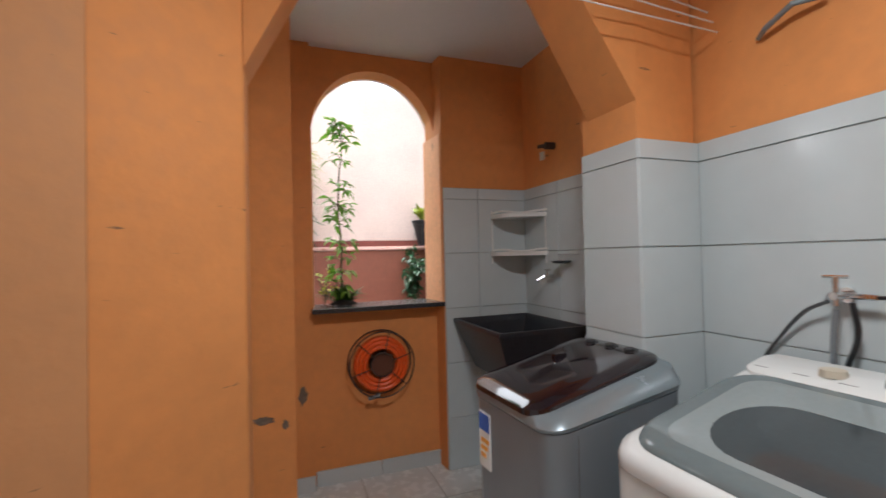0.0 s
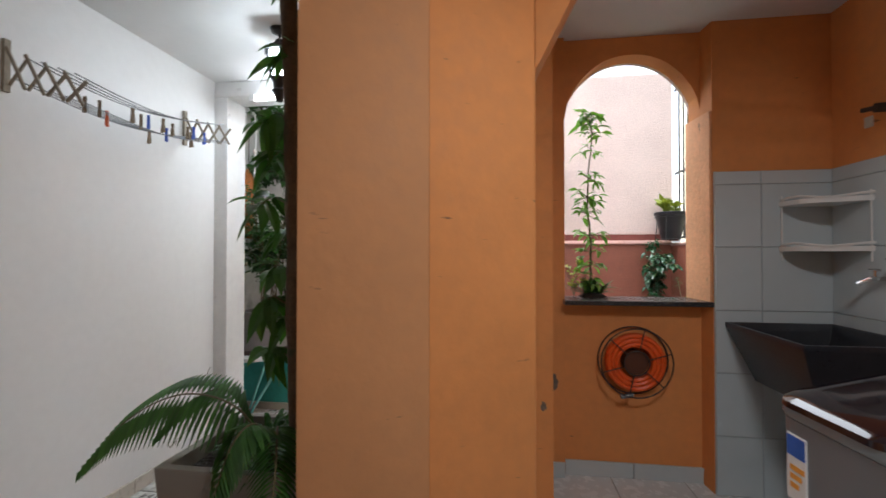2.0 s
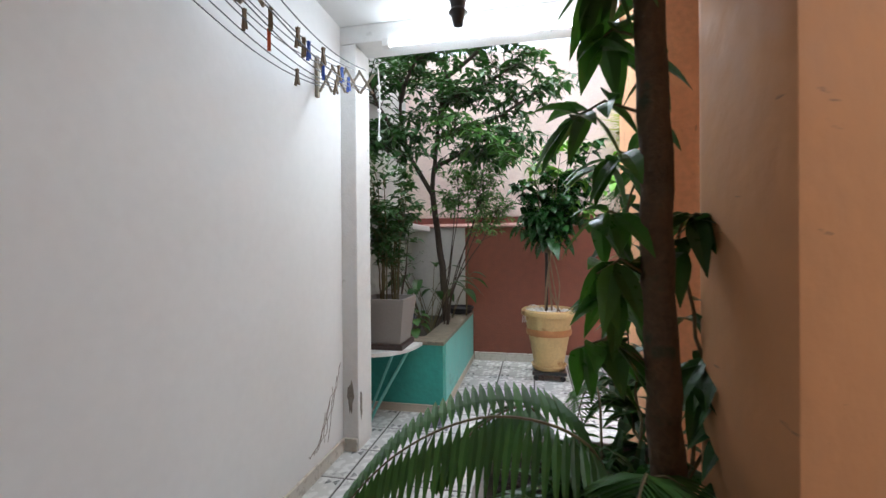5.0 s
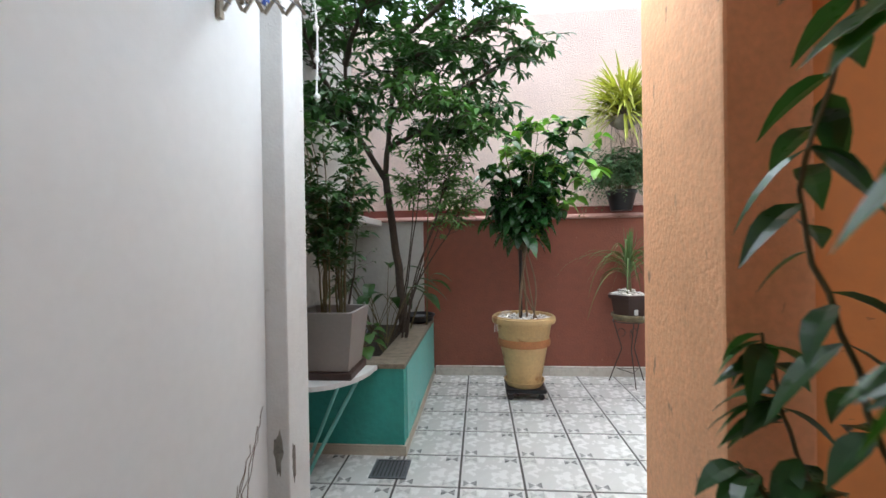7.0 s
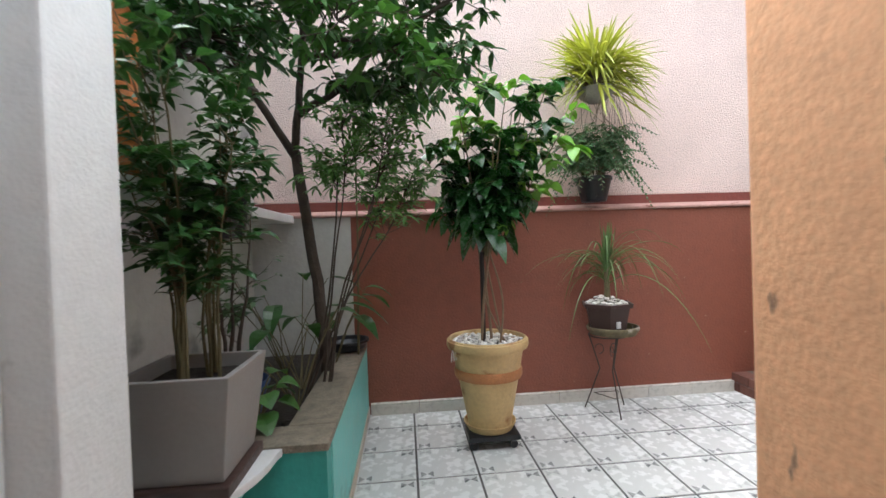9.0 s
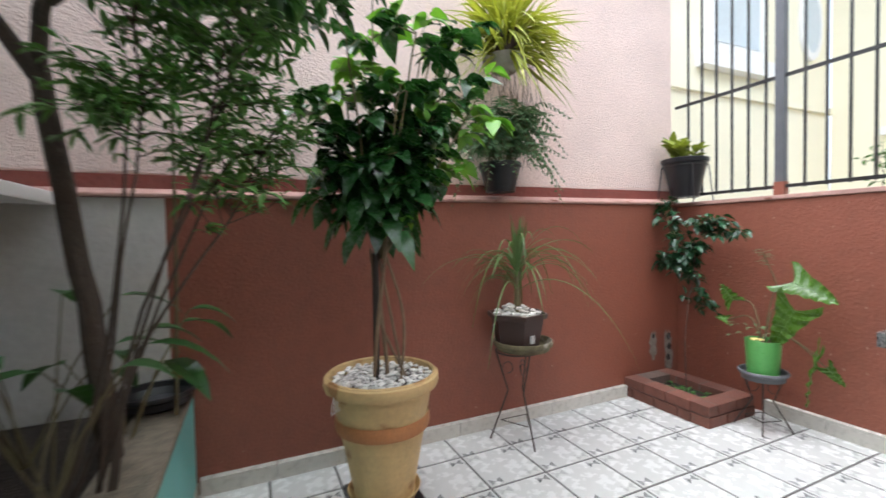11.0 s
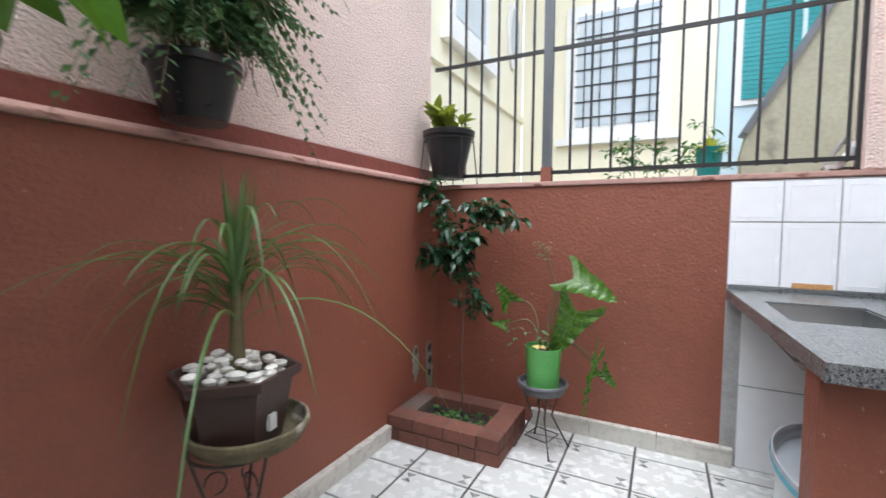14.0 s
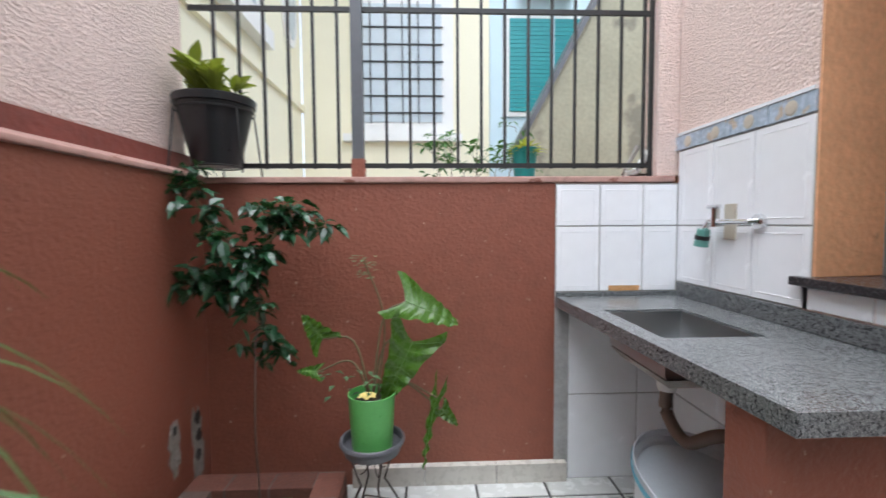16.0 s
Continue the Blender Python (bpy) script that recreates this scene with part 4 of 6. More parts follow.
M_LOBED = leaf_material("lobed_bright_leaf", (0.062, 0.145, 0.016), 0.28, 0.2)
M_VEIN = material("pale_green_vein", (0.11, 0.24, 0.045), 0.45, bump=0.0)
for tip, d, L, W, up in (
    ((0.04, -0.14, 0.43), (-0.15, -0.88, -0.32), 0.24, 0.18, (-0.75, 0.1, 0.65)),
    ((0.0, -0.17, 0.27), (-0.08, 0.40, -0.85), 0.29, 0.19, (-0.95, -0.2, 0.25)),
    ((0.03, 0.20, 0.28), (-0.1, 0.35, 0.45), 0.13, 0.11, (-0.9, 0.2, 0.3)),
    ((0.03, -0.27, 0.02), (-0.05, 0.28, -0.93), 0.33, 0.055, (-0.7, 0.7, 0.2)),
    ((0.08, -0.29, -0.05), (0.1, -0.45, -0.55), 0.12, 0.07, (-0.8, 0.2, 0.5)),
    ((0.0, 0.22, 0.15), (-0.1, 0.6, 0.1), 0.08, 0.06, (-0.8, 0, 0.6)),
):
    part("stalk", Geo().tube(curve([(0.0, 0.0, 0.02), (tip[0] * 0.5, tip[1] * 0.35, 0.1 + max(tip[2], 0) * 0.6), tip], 6), 0.005, 6, 0.0035), M_STEM, ph, smooth=True)
    blade, vein = arrow_leaf(tip, d, L, W, up)
    part("veins", vein, M_VEIN, part("leaf", blade, M_LOBED, ph, smooth=True), "pale green veins")
g = Geo()
for k in range(40):
    a = r.uniform(0, 6.28)
    g.leaf((0.05 + r.uniform(-0.03, 0.03), 0.03 + r.uniform(-0.05, 0.05), 0.57 + r.uniform(-0.05, 0.05)), (math.cos(a), math.sin(a), 0.3), 0.035, 0.018, 0.3, 0.2, 2)
st.tube(curve([(0.03, -0.02, 0.02), (0.06, -0.05, 0.35), (0.05, 0.03, 0.60)], 5), 0.004, 5)
for k in range(26):
    a = r.uniform(0, 6.28)
    g.leaf((0.0 + r.uniform(-0.06, 0.06), r.uniform(-0.02, 0.22), 0.05 + r.uniform(0, 0.1)), (math.cos(a), math.sin(a), 0.2), 0.05, 0.022, 0.4, 0.2, 2)
part("thin_stalk", st, M_STEM, ph)
part("small_leaves", g, L_BLUE, ph)
fl = Geo()
for k in range(6):
    a = k * 1.05
    fl.leaf((-0.05, 0.01, 0.06), (math.cos(a), math.sin(a), 0.5), 0.05, 0.04, 0.3, 0.3, 3)
part("flower", fl, material("pale_yellow_petal", (0.75, 0.62, 0.22), 0.5), ph, "pale yellow flower")

# black pot with a croton at the fence corner
KX, KY = 1.59, 5.40
lathe_pot("round_pot", "black plastic pot in a wire holder on the fence coping", KX, KY, 1.515, [(0.098, 0), (0.155, 0.255), (0.166, 0.258), (0.170, 0.285)], M_BLACKPL, 36)
t = thing("wire_pot_holder", "thin black wire pot holder with splayed legs", "pot holder", KX, KY, 1.47)
part("ring", Geo().tube([(0.16 * math.cos(i * 0.2618), 0.16 * math.sin(i * 0.2618), 0.28) for i in range(25)], 0.004, 5), M_IRON, t)
part("base_ring", Geo().tube([(0.10 * math.cos(i * 0.2618), 0.10 * math.sin(i * 0.2618), 0.04) for i in range(25)], 0.004, 5), M_IRON, t)
for a in (0.3, 2.2, 4.1, 5.3):
    part("leg", Geo().tube([(0.16 * math.cos(a), 0.16 * math.sin(a), 0.28), (0.19 * math.cos(a), 0.19 * math.sin(a), 0.004)], 0.004, 5), M_IRON, t)
t = thing("croton", "small yellow-green croton in the black pot", "houseplant", KX, KY, 1.74)
g, s = Geo(), Geo()
for k in range(7):
    a = r.uniform(0, 6.28)
    c = [(0.03 * math.cos(a), 0.03 * math.sin(a), 0), (0.09 * math.cos(a), 0.09 * math.sin(a), 0.1 + 0.08 * r.random())]
    s.tube(c, 0.004, 5)
    scatter_leaves(g, c, 15, 0.125, 0.045, r, 0.3, 1.0, 0.01, 0.2, 0.6)
part("stem", s, M_STEM, t)
part("foliage", g, leaf_material("croton_leaf", (0.22, 0.27, 0.04), 0.4, 0.5), t)

# fern in a black pot on the ledge
FX, FY = -0.085, 5.43
lathe_pot("round_pot", "black plastic pot half hidden by ferns on the wall ledge", FX, FY, 1.515, [(0.09, 0), (0.125, 0.15), (0.135, 0.155), (0.135, 0.175)], M_BLACKPL, 32)
r = random.Random(40)
t = thing("asparagus_fern", "feathery grey-green fern spilling over its black pot", "fern", FX, FY, 1.66)
g, s = Geo(), Geo()
for k in range(120):
    a = r.uniform(0, 6.28)
    reach, rise = r.uniform(0.18, 0.50), r.uniform(0.12, 0.40)
    if math.sin(a) > 0:
        a = -a
    tip = Vector((math.cos(a) * reach, max(math.sin(a) * reach, -0.26), rise - reach * r.uniform(0.0, 0.95)))
    c = curve([(0.05 * math.cos(a), 0.05 * math.sin(a), 0), (tip.x * 0.5, tip.y * 0.5, rise), tip], 6)
    s.tube(c, 0.002, 4, 0.001)
    for q in range(26):
        p, d = along(c, 0.2 + 0.8 * q / 26)
        b = d.cross(Vector((0, 0, 1))).normalized() * (1 if q % 2 else -1)
        L = 0.085 * (1.15 - q / 26)
        g.leaf(p, b + d * 0.5, L, 0.017, 0.3, 0.2, 2, twist=r.uniform(-0.7, 0.7))
tagged(part("stem_mass", s, M_STEM, t), kind="stuff")
tagged(part("frond_mass", g, L_BLUE, t), kind="stuff")

# hanging basket plant high on the wall, with trailing roots
HX, HY = -0.06, 5.40
hb = thing("wall_basket", "white plastic bowl hung on the pink wall", "hanging pot", HX, HY, 2.25)
part("bowl", Geo().lathe([(0.001, 0), (0.06, 0.0), (0.12, 0.045), (0.135, 0.09), (0.128, 0.09), (0.11, 0.05), (0.001, 0.02)], 30), M_CONC, hb, smooth=True)
part("inner_pot", Geo().lathe([(0.001, 0.06), (0.09, 0.06), (0.115, 0.26), (0.105, 0.26), (0.001, 0.24)], 24), M_BROWNPL, hb, smooth=True)
part("hook", Geo().tube([(0, 0.18, 0.45), (0, 0.05, 0.42), (0, 0.0, 0.26)], 0.004, 5), M_WIRE, hb)
t = thing("orchid_clump", "dense yellow-green clump of narrow leaves with trailing roots", "houseplant", HX, HY, 2.47)
M_ROOT = material("dry_root", (0.22, 0.17, 0.13), 0.9)
g = Geo()
for k in range(330):
    a, e = r.uniform(0, 6.28), r.uniform(-0.5, 1.35)
    d = Vector((math.cos(a) * math.cos(e), -abs(math.sin(a)) * math.cos(e) * 0.8 + 0.15, math.sin(e)))
    p = Vector((math.cos(a) * 0.10, -abs(math.sin(a)) * 0.08, r.uniform(-0.16, 0.12)))
    g.leaf(p, d, r.uniform(0.24, 0.46), 0.022, r.uniform(0.1, 0.5), 0.4, 4, 0.6)
for k in range(34):
    x0, y0 = r.uniform(-0.12, 0.18), r.uniform(-0.08, 0.05)
    L = r.uniform(0.25, 0.75)
    part("root", Geo().tube(curve([(x0, y0, -0.1), (x0 + r.uniform(-0.08, 0.1), y0 + 0.02, -0.1 - L * 0.5), (x0 + r.uniform(-0.12, 0.2), y0 + 0.05, -0.1 - L)], 5, 0.006, r), 0.0018, 4), M_ROOT, t)
part("foliage", g, L_LIME, t)

# plants standing on the arched window's sill, garden side
t = thing("sill_climber", "slender upright climber rising from the window sill", "plant", 0.31, 3.27, 1.072)
wood, leaves = Geo(), Geo()
c = curve([(0, 0, 0), (0.02, 0.02, 0.3), (0.0, 0.04, 0.65), (0.03, 0.05, 1.02), (0.02, 0.05, 1.2)], 8, 0.004, r)
wood.tube(c, 0.008, 7, 0.003)
for u, nn in ((0.10, 5), (0.17, 6), (0.24, 5), (0.32, 7), (0.42, 8), (0.5, 9), (0.58, 7), (0.7, 4), (0.82, 7), (0.9, 8), (0.99, 7)):
    p, _ = along(c, u)
    for k in range(nn):
        a = r.uniform(0, 6.28)
        e = p + Vector((math.cos(a) * 0.07, math.sin(a) * 0.05, r.uniform(-0.04, 0.05)))
        wood.tube([p, e], 0.002, 4)
        scatter_leaves(leaves, [p, e], 3, 0.085, 0.034, r, 0.6, 1.0, 0.004, 0.45, 0.0)
part("stem", wood, M_STEM, t)
part("foliage", leaves, L_LIGHT, t)
t = thing("sill_grass", "tuft of fine green plants and soil on the sill", "plant", 0.33, 3.265, 1.072)
g = Geo()
for k in range(90):
    a, e = r.uniform(0, 6.28), r.uniform(0.5, 1.5)
    g.leaf((r.uniform(-0.05, 0.05), r.uniform(-0.015, 0.015), 0), (math.cos(a) * math.cos(e), math.sin(a) * math.cos(e) * 0.5, math.sin(e)), r.uniform(0.14, 0.28), 0.015, 0.4, 0.3, 4)
part("foliage", g, L_FERN, t)
part("soil", Geo().lathe([(0.001, 0.0), (0.09, 0.0), (0.06, 0.02), (0.001, 0.03)], 16), M_SOIL, t)

t = thing("sill_seedling", "small yellow-green seedling on the window sill", "plant", 0.215, 3.268, 1.072)
g, s = Geo(), Geo()
for k in range(5):
    a = k * 1.3
    c = [(0, 0, 0), (0.02 * math.cos(a), 0.012 * math.sin(a), 0.07), (0.05 * math.cos(a), 0.02 * math.sin(a), 0.10 + 0.035 * k)]
    s.tube(c, 0.002, 5)
    scatter_leaves(g, c, 7, 0.05, 0.024, r, 0.4, 1.0, 0.005, 0.3, 0.2)
part("stem", s, M_STEM, t)
part("foliage", g, L_LIME, t)

# ---- fence, neighbouring houses ----
fence = thing("iron_fence", "black iron bar fence on the low garden wall", "fence", EX + 0.065, 3.36, 1.47)
for zz in (0.06, 0.785):
    part("rail", box(-0.008, 0.008, 0.0, 2.20, zz - 0.011, zz + 0.011), M_IRON, fence)
part("rail", box(-0.008, 0.008, 0.0, 2.20, 1.72, 1.742), M_IRON, fence)
_bar = Geo().box(-0.0065, 0.0065, -0.0065, 0.0065, 0.0, 1.76).mesh("bar")
for k in range(20):
    y = 0.045 + 0.1135 * k
    if abs(y - 1.43) > 0.03 and y < 2.19:
        b = part("bar", _bar, M_IRON, fence)
        b.location = (0.0, y, 0.045)
part("post", box(-0.026, 0.026, 1.402, 1.455, 0.0, 1.80), M_STEELG, fence, "grey painted steel post", bevel=0.003)
part("post_foot", box(-0.03, 0.03, 1.398, 1.459, 0.002, 0.09), M_RED, fence, "brown-red painted post foot")
part("end_post", box(-0.009, 0.009, 0.0, 0.018, 0.0, 1.80), M_IRON, fence)

M_YWALL = material("pale_yellow_house_paint", (0.83, 0.79, 0.61), 0.75, var=0.05, scale=2, bump=0.15)
M_BWALL = material("pale_blue_house_paint", (0.62, 0.76, 0.83), 0.75, var=0.05, scale=2, bump=0.15)
M_OLIVE = material("weathered_olive_render", (0.30, 0.29, 0.21), 0.9, var=0.2, scale=2, fine=25, bump=0.5, bump_scale=25, stain=(0.18, 0.17, 0.13), stain_at=0.6)
M_TRIMW = material("white_house_trim", (0.80, 0.80, 0.78), 0.6, var=0.04, bump=0.1)
M_TEALW = material("teal_window_blind", (0.03, 0.30, 0.32), 0.5, var=0.1, bump=0.1)
M_GLASS = material("milky_window_glass", (0.55, 0.62, 0.66), 0.12, var=0.1, scale=3, bump=0.02)
HXP = 4.9
house = thing("yellow_house", "pale yellow two-storey neighbouring house with white-framed windows", "house", HXP, 4.7, -0.02)
part("wall", box(0, 3.0, -1.02, 1.22, 0, 7), M_YWALL, house)
part("side_wall", box(-2.9, 0.0, 1.24, 1.5, 0, 7), M_YWALL, house)
part("cornice", box(-2.9, 0.02, 1.2, 1.24, 2.62, 2.69), M_YWALL, house)
part("roof", box(-3.1, 3.1, -1.1, 1.7, 7.0, 7.12), M_BRICK, house)
win = part("window", box(-0.035, 0.0, -0.58, 0.64, 2.36, 4.02), M_TRIMW, house, "white-framed window with iron bars")
part("pane", box(-0.045, -0.037, -0.44, 0.50, 2.50, 3.88), M_GLASS, win)
part("sill", box(-0.10, -0.001, -0.68, 0.74, 2.27, 2.355), M_TRIMW, house)
for k in range(7):
    part("window_bar", box(-0.062, -0.05, -0.46, 0.52, 2.60 + 0.2 * k, 2.615 + 0.2 * k), M_IRON, win)
for k in range(5):
    part("window_bar", box(-0.066, -0.052, -0.36 + 0.19 * k, -0.348 + 0.19 * k, 2.48, 3.9), M_IRON, win)
w2 = part("window", box(-2.30, -1.35, 1.20, 1.238, 3.02, 4.3), M_TRIMW, house, "narrow side window with a moulded sill")
part("pane", box(-2.18, -1.47, 1.192, 1.198, 3.14, 4.2), M_GLASS, w2)
part("sill", box(-2.42, -1.23, 1.13, 1.237, 2.86, 3.015), M_TRIMW, house)
ov = part("oval_window", Geo().add([(-0.45 + 0.22 * math.cos(i * 0.2618), 1.20 + d, 3.62 + 0.42 * math.sin(i * 0.2618)) for d in (0.0, 0.038) for i in range(24)], [tuple(range(24)), tuple(reversed(range(24, 48)))] + [(i, 24 + i, 24 + (i + 1) % 24, (i + 1) % 24) for i in range(24)]), M_TRIMW, house, "white oval window surround")
part("pane", Geo().add([(-0.45 + 0.16 * math.cos(i * 0.2618), 1.197, 3.62 + 0.34 * math.sin(i * 0.2618)) for i in range(24)], [tuple(range(24))]), M_GLASS, ov)
house2 = thing("blue_house", "pale blue neighbouring house with a teal window blind", "house", HXP + 0.1, 3.0, -0.02)
part("wall", box(0, 3, -1.5, 0.66, 0, 7), M_BWALL, house2)
part("roof", box(-0.2, 3.2, -1.6, 0.64, 7.0, 7.1), M_BRICK, house2)
w3 = part("window", box(-0.03, 0.0, -0.72, 0.50, 2.60, 3.86), M_TRIMW, house2, "window with a teal slatted blind")
for k in range(22):
    part("slat", box(-0.046, -0.032, -0.64, 0.42, 2.66 + 0.051 * k, 2.66 + 0.051 * k + 0.046), M_TEALW, w3)
part("mullion", box(-0.06, -0.048, -0.13, -0.09, 2.63, 3.82), M_BWALL, w3)
part("canopy", box(-0.25, 0.0, -0.35, 0.3, 4.02, 4.12), M_TRIMW, house2, "small white window canopy")
gable = thing("stair_wall", "weathered olive wall with a sloping dark-edged top", "wall", 4.0, 0, -0.02)
part("wall", Geo().add([(x, y, z) for x in (0, 0.2) for y, z in ((-1.5, 0), (3.42, 0), (3.52, 1.9), (3.48, 2.1), (1.95, 4.9), (-1.5, 4.9))], [(5, 4, 3, 2, 1, 0), (6, 7, 8, 9, 10, 11)] + [(i, (i + 1) % 6, 6 + (i + 1) % 6, 6 + i) for i in range(6)]), M_OLIVE, gable)
part("edge_tiles", Geo().add([(x, y, z) for x in (-0.04, 0.24) for y, z in ((3.48, 2.1), (3.525, 2.12), (1.995, 4.92), (1.95, 4.9))], [(3, 2, 1, 0), (4, 5, 6, 7)] + [(i, (i + 1) % 4, 4 + (i + 1) % 4, 4 + i) for i in range(4)]), M_STEELG, gable, "dark tile edge")
lathe_pot("round_pot", "small teal plastic pot hooked outside the fence", EX + 0.32, 3.93, 1.50, [(0.055, 0), (0.068, 0.15), (0.07, 0.155)], M_TEALPL, 28, 0.006)
structure("ledge_outer", box(EX + 0.172, EX + 0.62, 3.25, BY, 1.36, 1.44), M_CONC, "weathered concrete strip outside the fence", "ledge")
r = random.Random(55)
t = thing("pot_foliage", "yellow variegated plant in the teal pot", "houseplant", EX + 0.32, 3.93, 1.60)
g = Geo()
for k in range(70):
    a, e = r.uniform(0, 6.28), r.uniform(0.2, 1.4)
    g.leaf((0, 0, 0.02), (math.cos(a) * math.cos(e), math.sin(a) * math.cos(e), math.sin(e)), r.uniform(0.08, 0.17), 0.03, 0.3, 0.3, 3)
part("foliage", g, L_LIME, t)
t = thing("street_shrub", "loose leafy shrub growing outside the fence", "shrub", EX + 0.42, 4.1, 1.442)
wood, leaves = Geo(), Geo()
for k in range(10):
    y0 = -0.2 + 0.06 * k
    c = curve([(0, y0, 0), (r.uniform(-0.04, 0.06), y0 + r.uniform(-0.05, 0.05), 0.12), (r.uniform(-0.05, 0.1), y0 + r.uniform(-0.1, 0.1), 0.18 + r.uniform(0, 0.2))], 5, 0.004, r)
    wood.tube(c, 0.003, 5, 0.0015)
    bushy(wood, leaves, c, r, 6, 0.1, 6, 0.055, 0.024, 0.3, 0.0015)
part("stem", wood, M_STEM, t)
part("foliage", leaves, L_MID, t)
t = thing("broken_stick", "pale broken stick lying on the fence coping", "debris", EX + 0.10, 3.42, 1.472)
part("stick", Geo().tube([(0, -0.04, 0.012), (0.01, 0.06, 0.02), (0.02, -0.02, 0.16)], 0.014, 6), M_CONC, t)
for k in range(7):
    part("twig", Geo().tube([(r.uniform(-0.05, 0.05), r.uniform(-0.08, 0.12), 0.006), (r.uniform(-0.05, 0.05), r.uniform(-0.08, 0.12), 0.02)], 0.004, 5), M_BARK, t)
rag = thing("pipe_offcut", "short white plastic pipe offcut leaning on the fence coping", "pipe", EX + 0.09, 3.43, 1.472)
part("tube", Geo().tube(curve([(0, 0.05, 0.018), (0, 0.0, 0.03), (-0.005, -0.04, 0.09), (-0.005, -0.05, 0.125)], 5), 0.017, 10), M_WHITEPL, rag, smooth=True)
part("collar", Geo().tube([(-0.005, -0.049, 0.108), (-0.005, -0.052, 0.134)], 0.021, 12), M_WHITEPL, rag, smooth=True)


# ---- garden sink counter ----
M_GRAN = material("grey_speckled_granite", (0.15, 0.158, 0.16), 0.25, var=0.8, scale=110, fine=380, bump=0.03, stain=(0.03, 0.031, 0.034), stain_at=0.55, stain_scale=150)
M_STEEL = material("brushed_sink_steel", (0.42, 0.43, 0.44), 0.30, 1.0, var=0.03, scale=5, bump=0.0)
counter = thing("sink_counter", "grey granite counter with an inset steel sink", "counter", 0.36, 3.25, 0.86)
SX0, SX1, SY0, SY1 = 0.50, 0.93, 0.19, 0.51
gx, gy = (0.0, SX0, SX1, 1.272), (0.002, SY0, SY1, 0.545)
tv = [(x, y, z) for z in (0.0, 0.04) for y in gy for x in gx]
tf = []
for jy in range(3):
    for ix in range(3):
        if (ix, jy) != (1, 1):
            a = jy * 4 + ix
            tf += [(a, a + 4, a + 5, a + 1), (a + 16, a + 17, a + 21, a + 20)]
rim = [(0, 1), (1, 2), (2, 3), (3, 7), (7, 11), (11, 15), (15, 14), (14, 13), (13, 12), (12, 8), (8, 4), (4, 0), (6, 5), (5, 9), (9, 10), (10, 6)]
tf += [(a, b, b + 16, a + 16) for a, b in rim]
part("worktop", Geo().add(tv, tf), M_GRAN, counter, "speckled grey granite worktop")
part("front_edge", Geo().hexa([(-0.012, 0.546, -0.008), (1.272, 0.546, -0.008), (1.272, 0.606, -0.008), (-0.012, 0.552, -0.008), (-0.012, 0.546, 0.04), (1.272, 0.546, 0.04), (1.272, 0.606, 0.04), (-0.012, 0.552, 0.04)]).box(-0.012, -0.0002, 0.003, 0.5455, -0.008, 0.04), M_GRAN, counter)
part("backsplash", box(0.0, 1.25, 0.004, 0.024, 0.041, 0.105).box(1.252, 1.272, 0.004, 0.60, 0.041, 0.06), M_GRAN, counter, "granite upstand", bevel=0.002)
ring = lambda a, zz: [(SX0 + a, SY0 + a, zz), (SX1 - a, SY0 + a, zz), (SX1 - a, SY1 - a, zz), (SX0 + a, SY1 - a, zz)]
vs, fs = [], [(12, 13, 14, 15)]
for a, zz in ((-0.001, 0.034), (0.006, 0.032), (0.02, -0.09), (0.05, -0.125)):
    vs += ring(a, zz)
for k in range(3):
    fs += [(4 * k + i, 4 * k + 4 + i, 4 * k + 4 + (i + 1) % 4, 4 * k + (i + 1) % 4) for i in range(4)]
part("basin", Geo().add(vs, fs), M_STEEL, counter, "brushed steel basin", smooth=True)
part("basin_shell", Geo().add([(x, y, z - 0.01) for x, y, z in vs[8:]] , [(3, 2, 1, 0), (7, 6, 5, 4), (0, 1, 5, 4), (1, 2, 6, 5), (2, 3, 7, 6), (3, 0, 4, 7)]), M_CONC, counter)
part("drain_cup", Geo().lathe([(0.001, -0.22), (0.03, -0.22), (0.045, -0.14), (0.001, -0.136)], 18, (0.75, 0.35, 0)), M_WHITEPL, counter, "white drain cup", smooth=True)
part("drain_pipe", Geo().tube(curve([(0.75, 0.35, -0.2), (0.75, 0.35, -0.30), (0.66, 0.33, -0.37), (0.56, 0.28, -0.30), (0.50, 0.1, -0.30), (0.48, 0.02, -0.30)], 6), 0.022, 10), material("brown_drain_hose", (0.16, 0.11, 0.085), 0.5, bump=0.3), counter, "brown corrugated drain hose", smooth=True)
structure("counter_support", box(0.43, 0.55, 3.264, 3.79, -0.01, 0.858), M_RED, "brown-red painted support wall under the counter", "wall", bevel=0.004)
tub = lathe_pot("plastic_tub", "milky white plastic tub with a blue mark under the counter", 1.04, 3.56, -0.006, [(0.17, 0.0), (0.19, 0.02), (0.25, 0.30), (0.27, 0.31), (0.275, 0.335)], material("milky_plastic", (0.62, 0.66, 0.70), 0.3, var=0.05, bump=0.0), 40, 0.006, "tub")
tub.rotation_euler = (radians(10), radians(-14), 0)
tub.location.z = 0.045
part("mark", Geo().lathe([(0.266, 0.288), (0.2725, 0.302), (0.2765, 0.318)], 40, closed=True), material("light_blue_print", (0.12, 0.50, 0.66), 0.4), tub, "light blue printed mark")
g_tap = thing("garden_tap", "chrome wall tap with a green hose connector", "tap", 1.20, 3.262, 1.25)
part("flange", Geo().tube([(-0.09, 0.004, 0), (-0.09, 0.022, 0)], 0.028, 16), M_CHROME, g_tap, smooth=True)
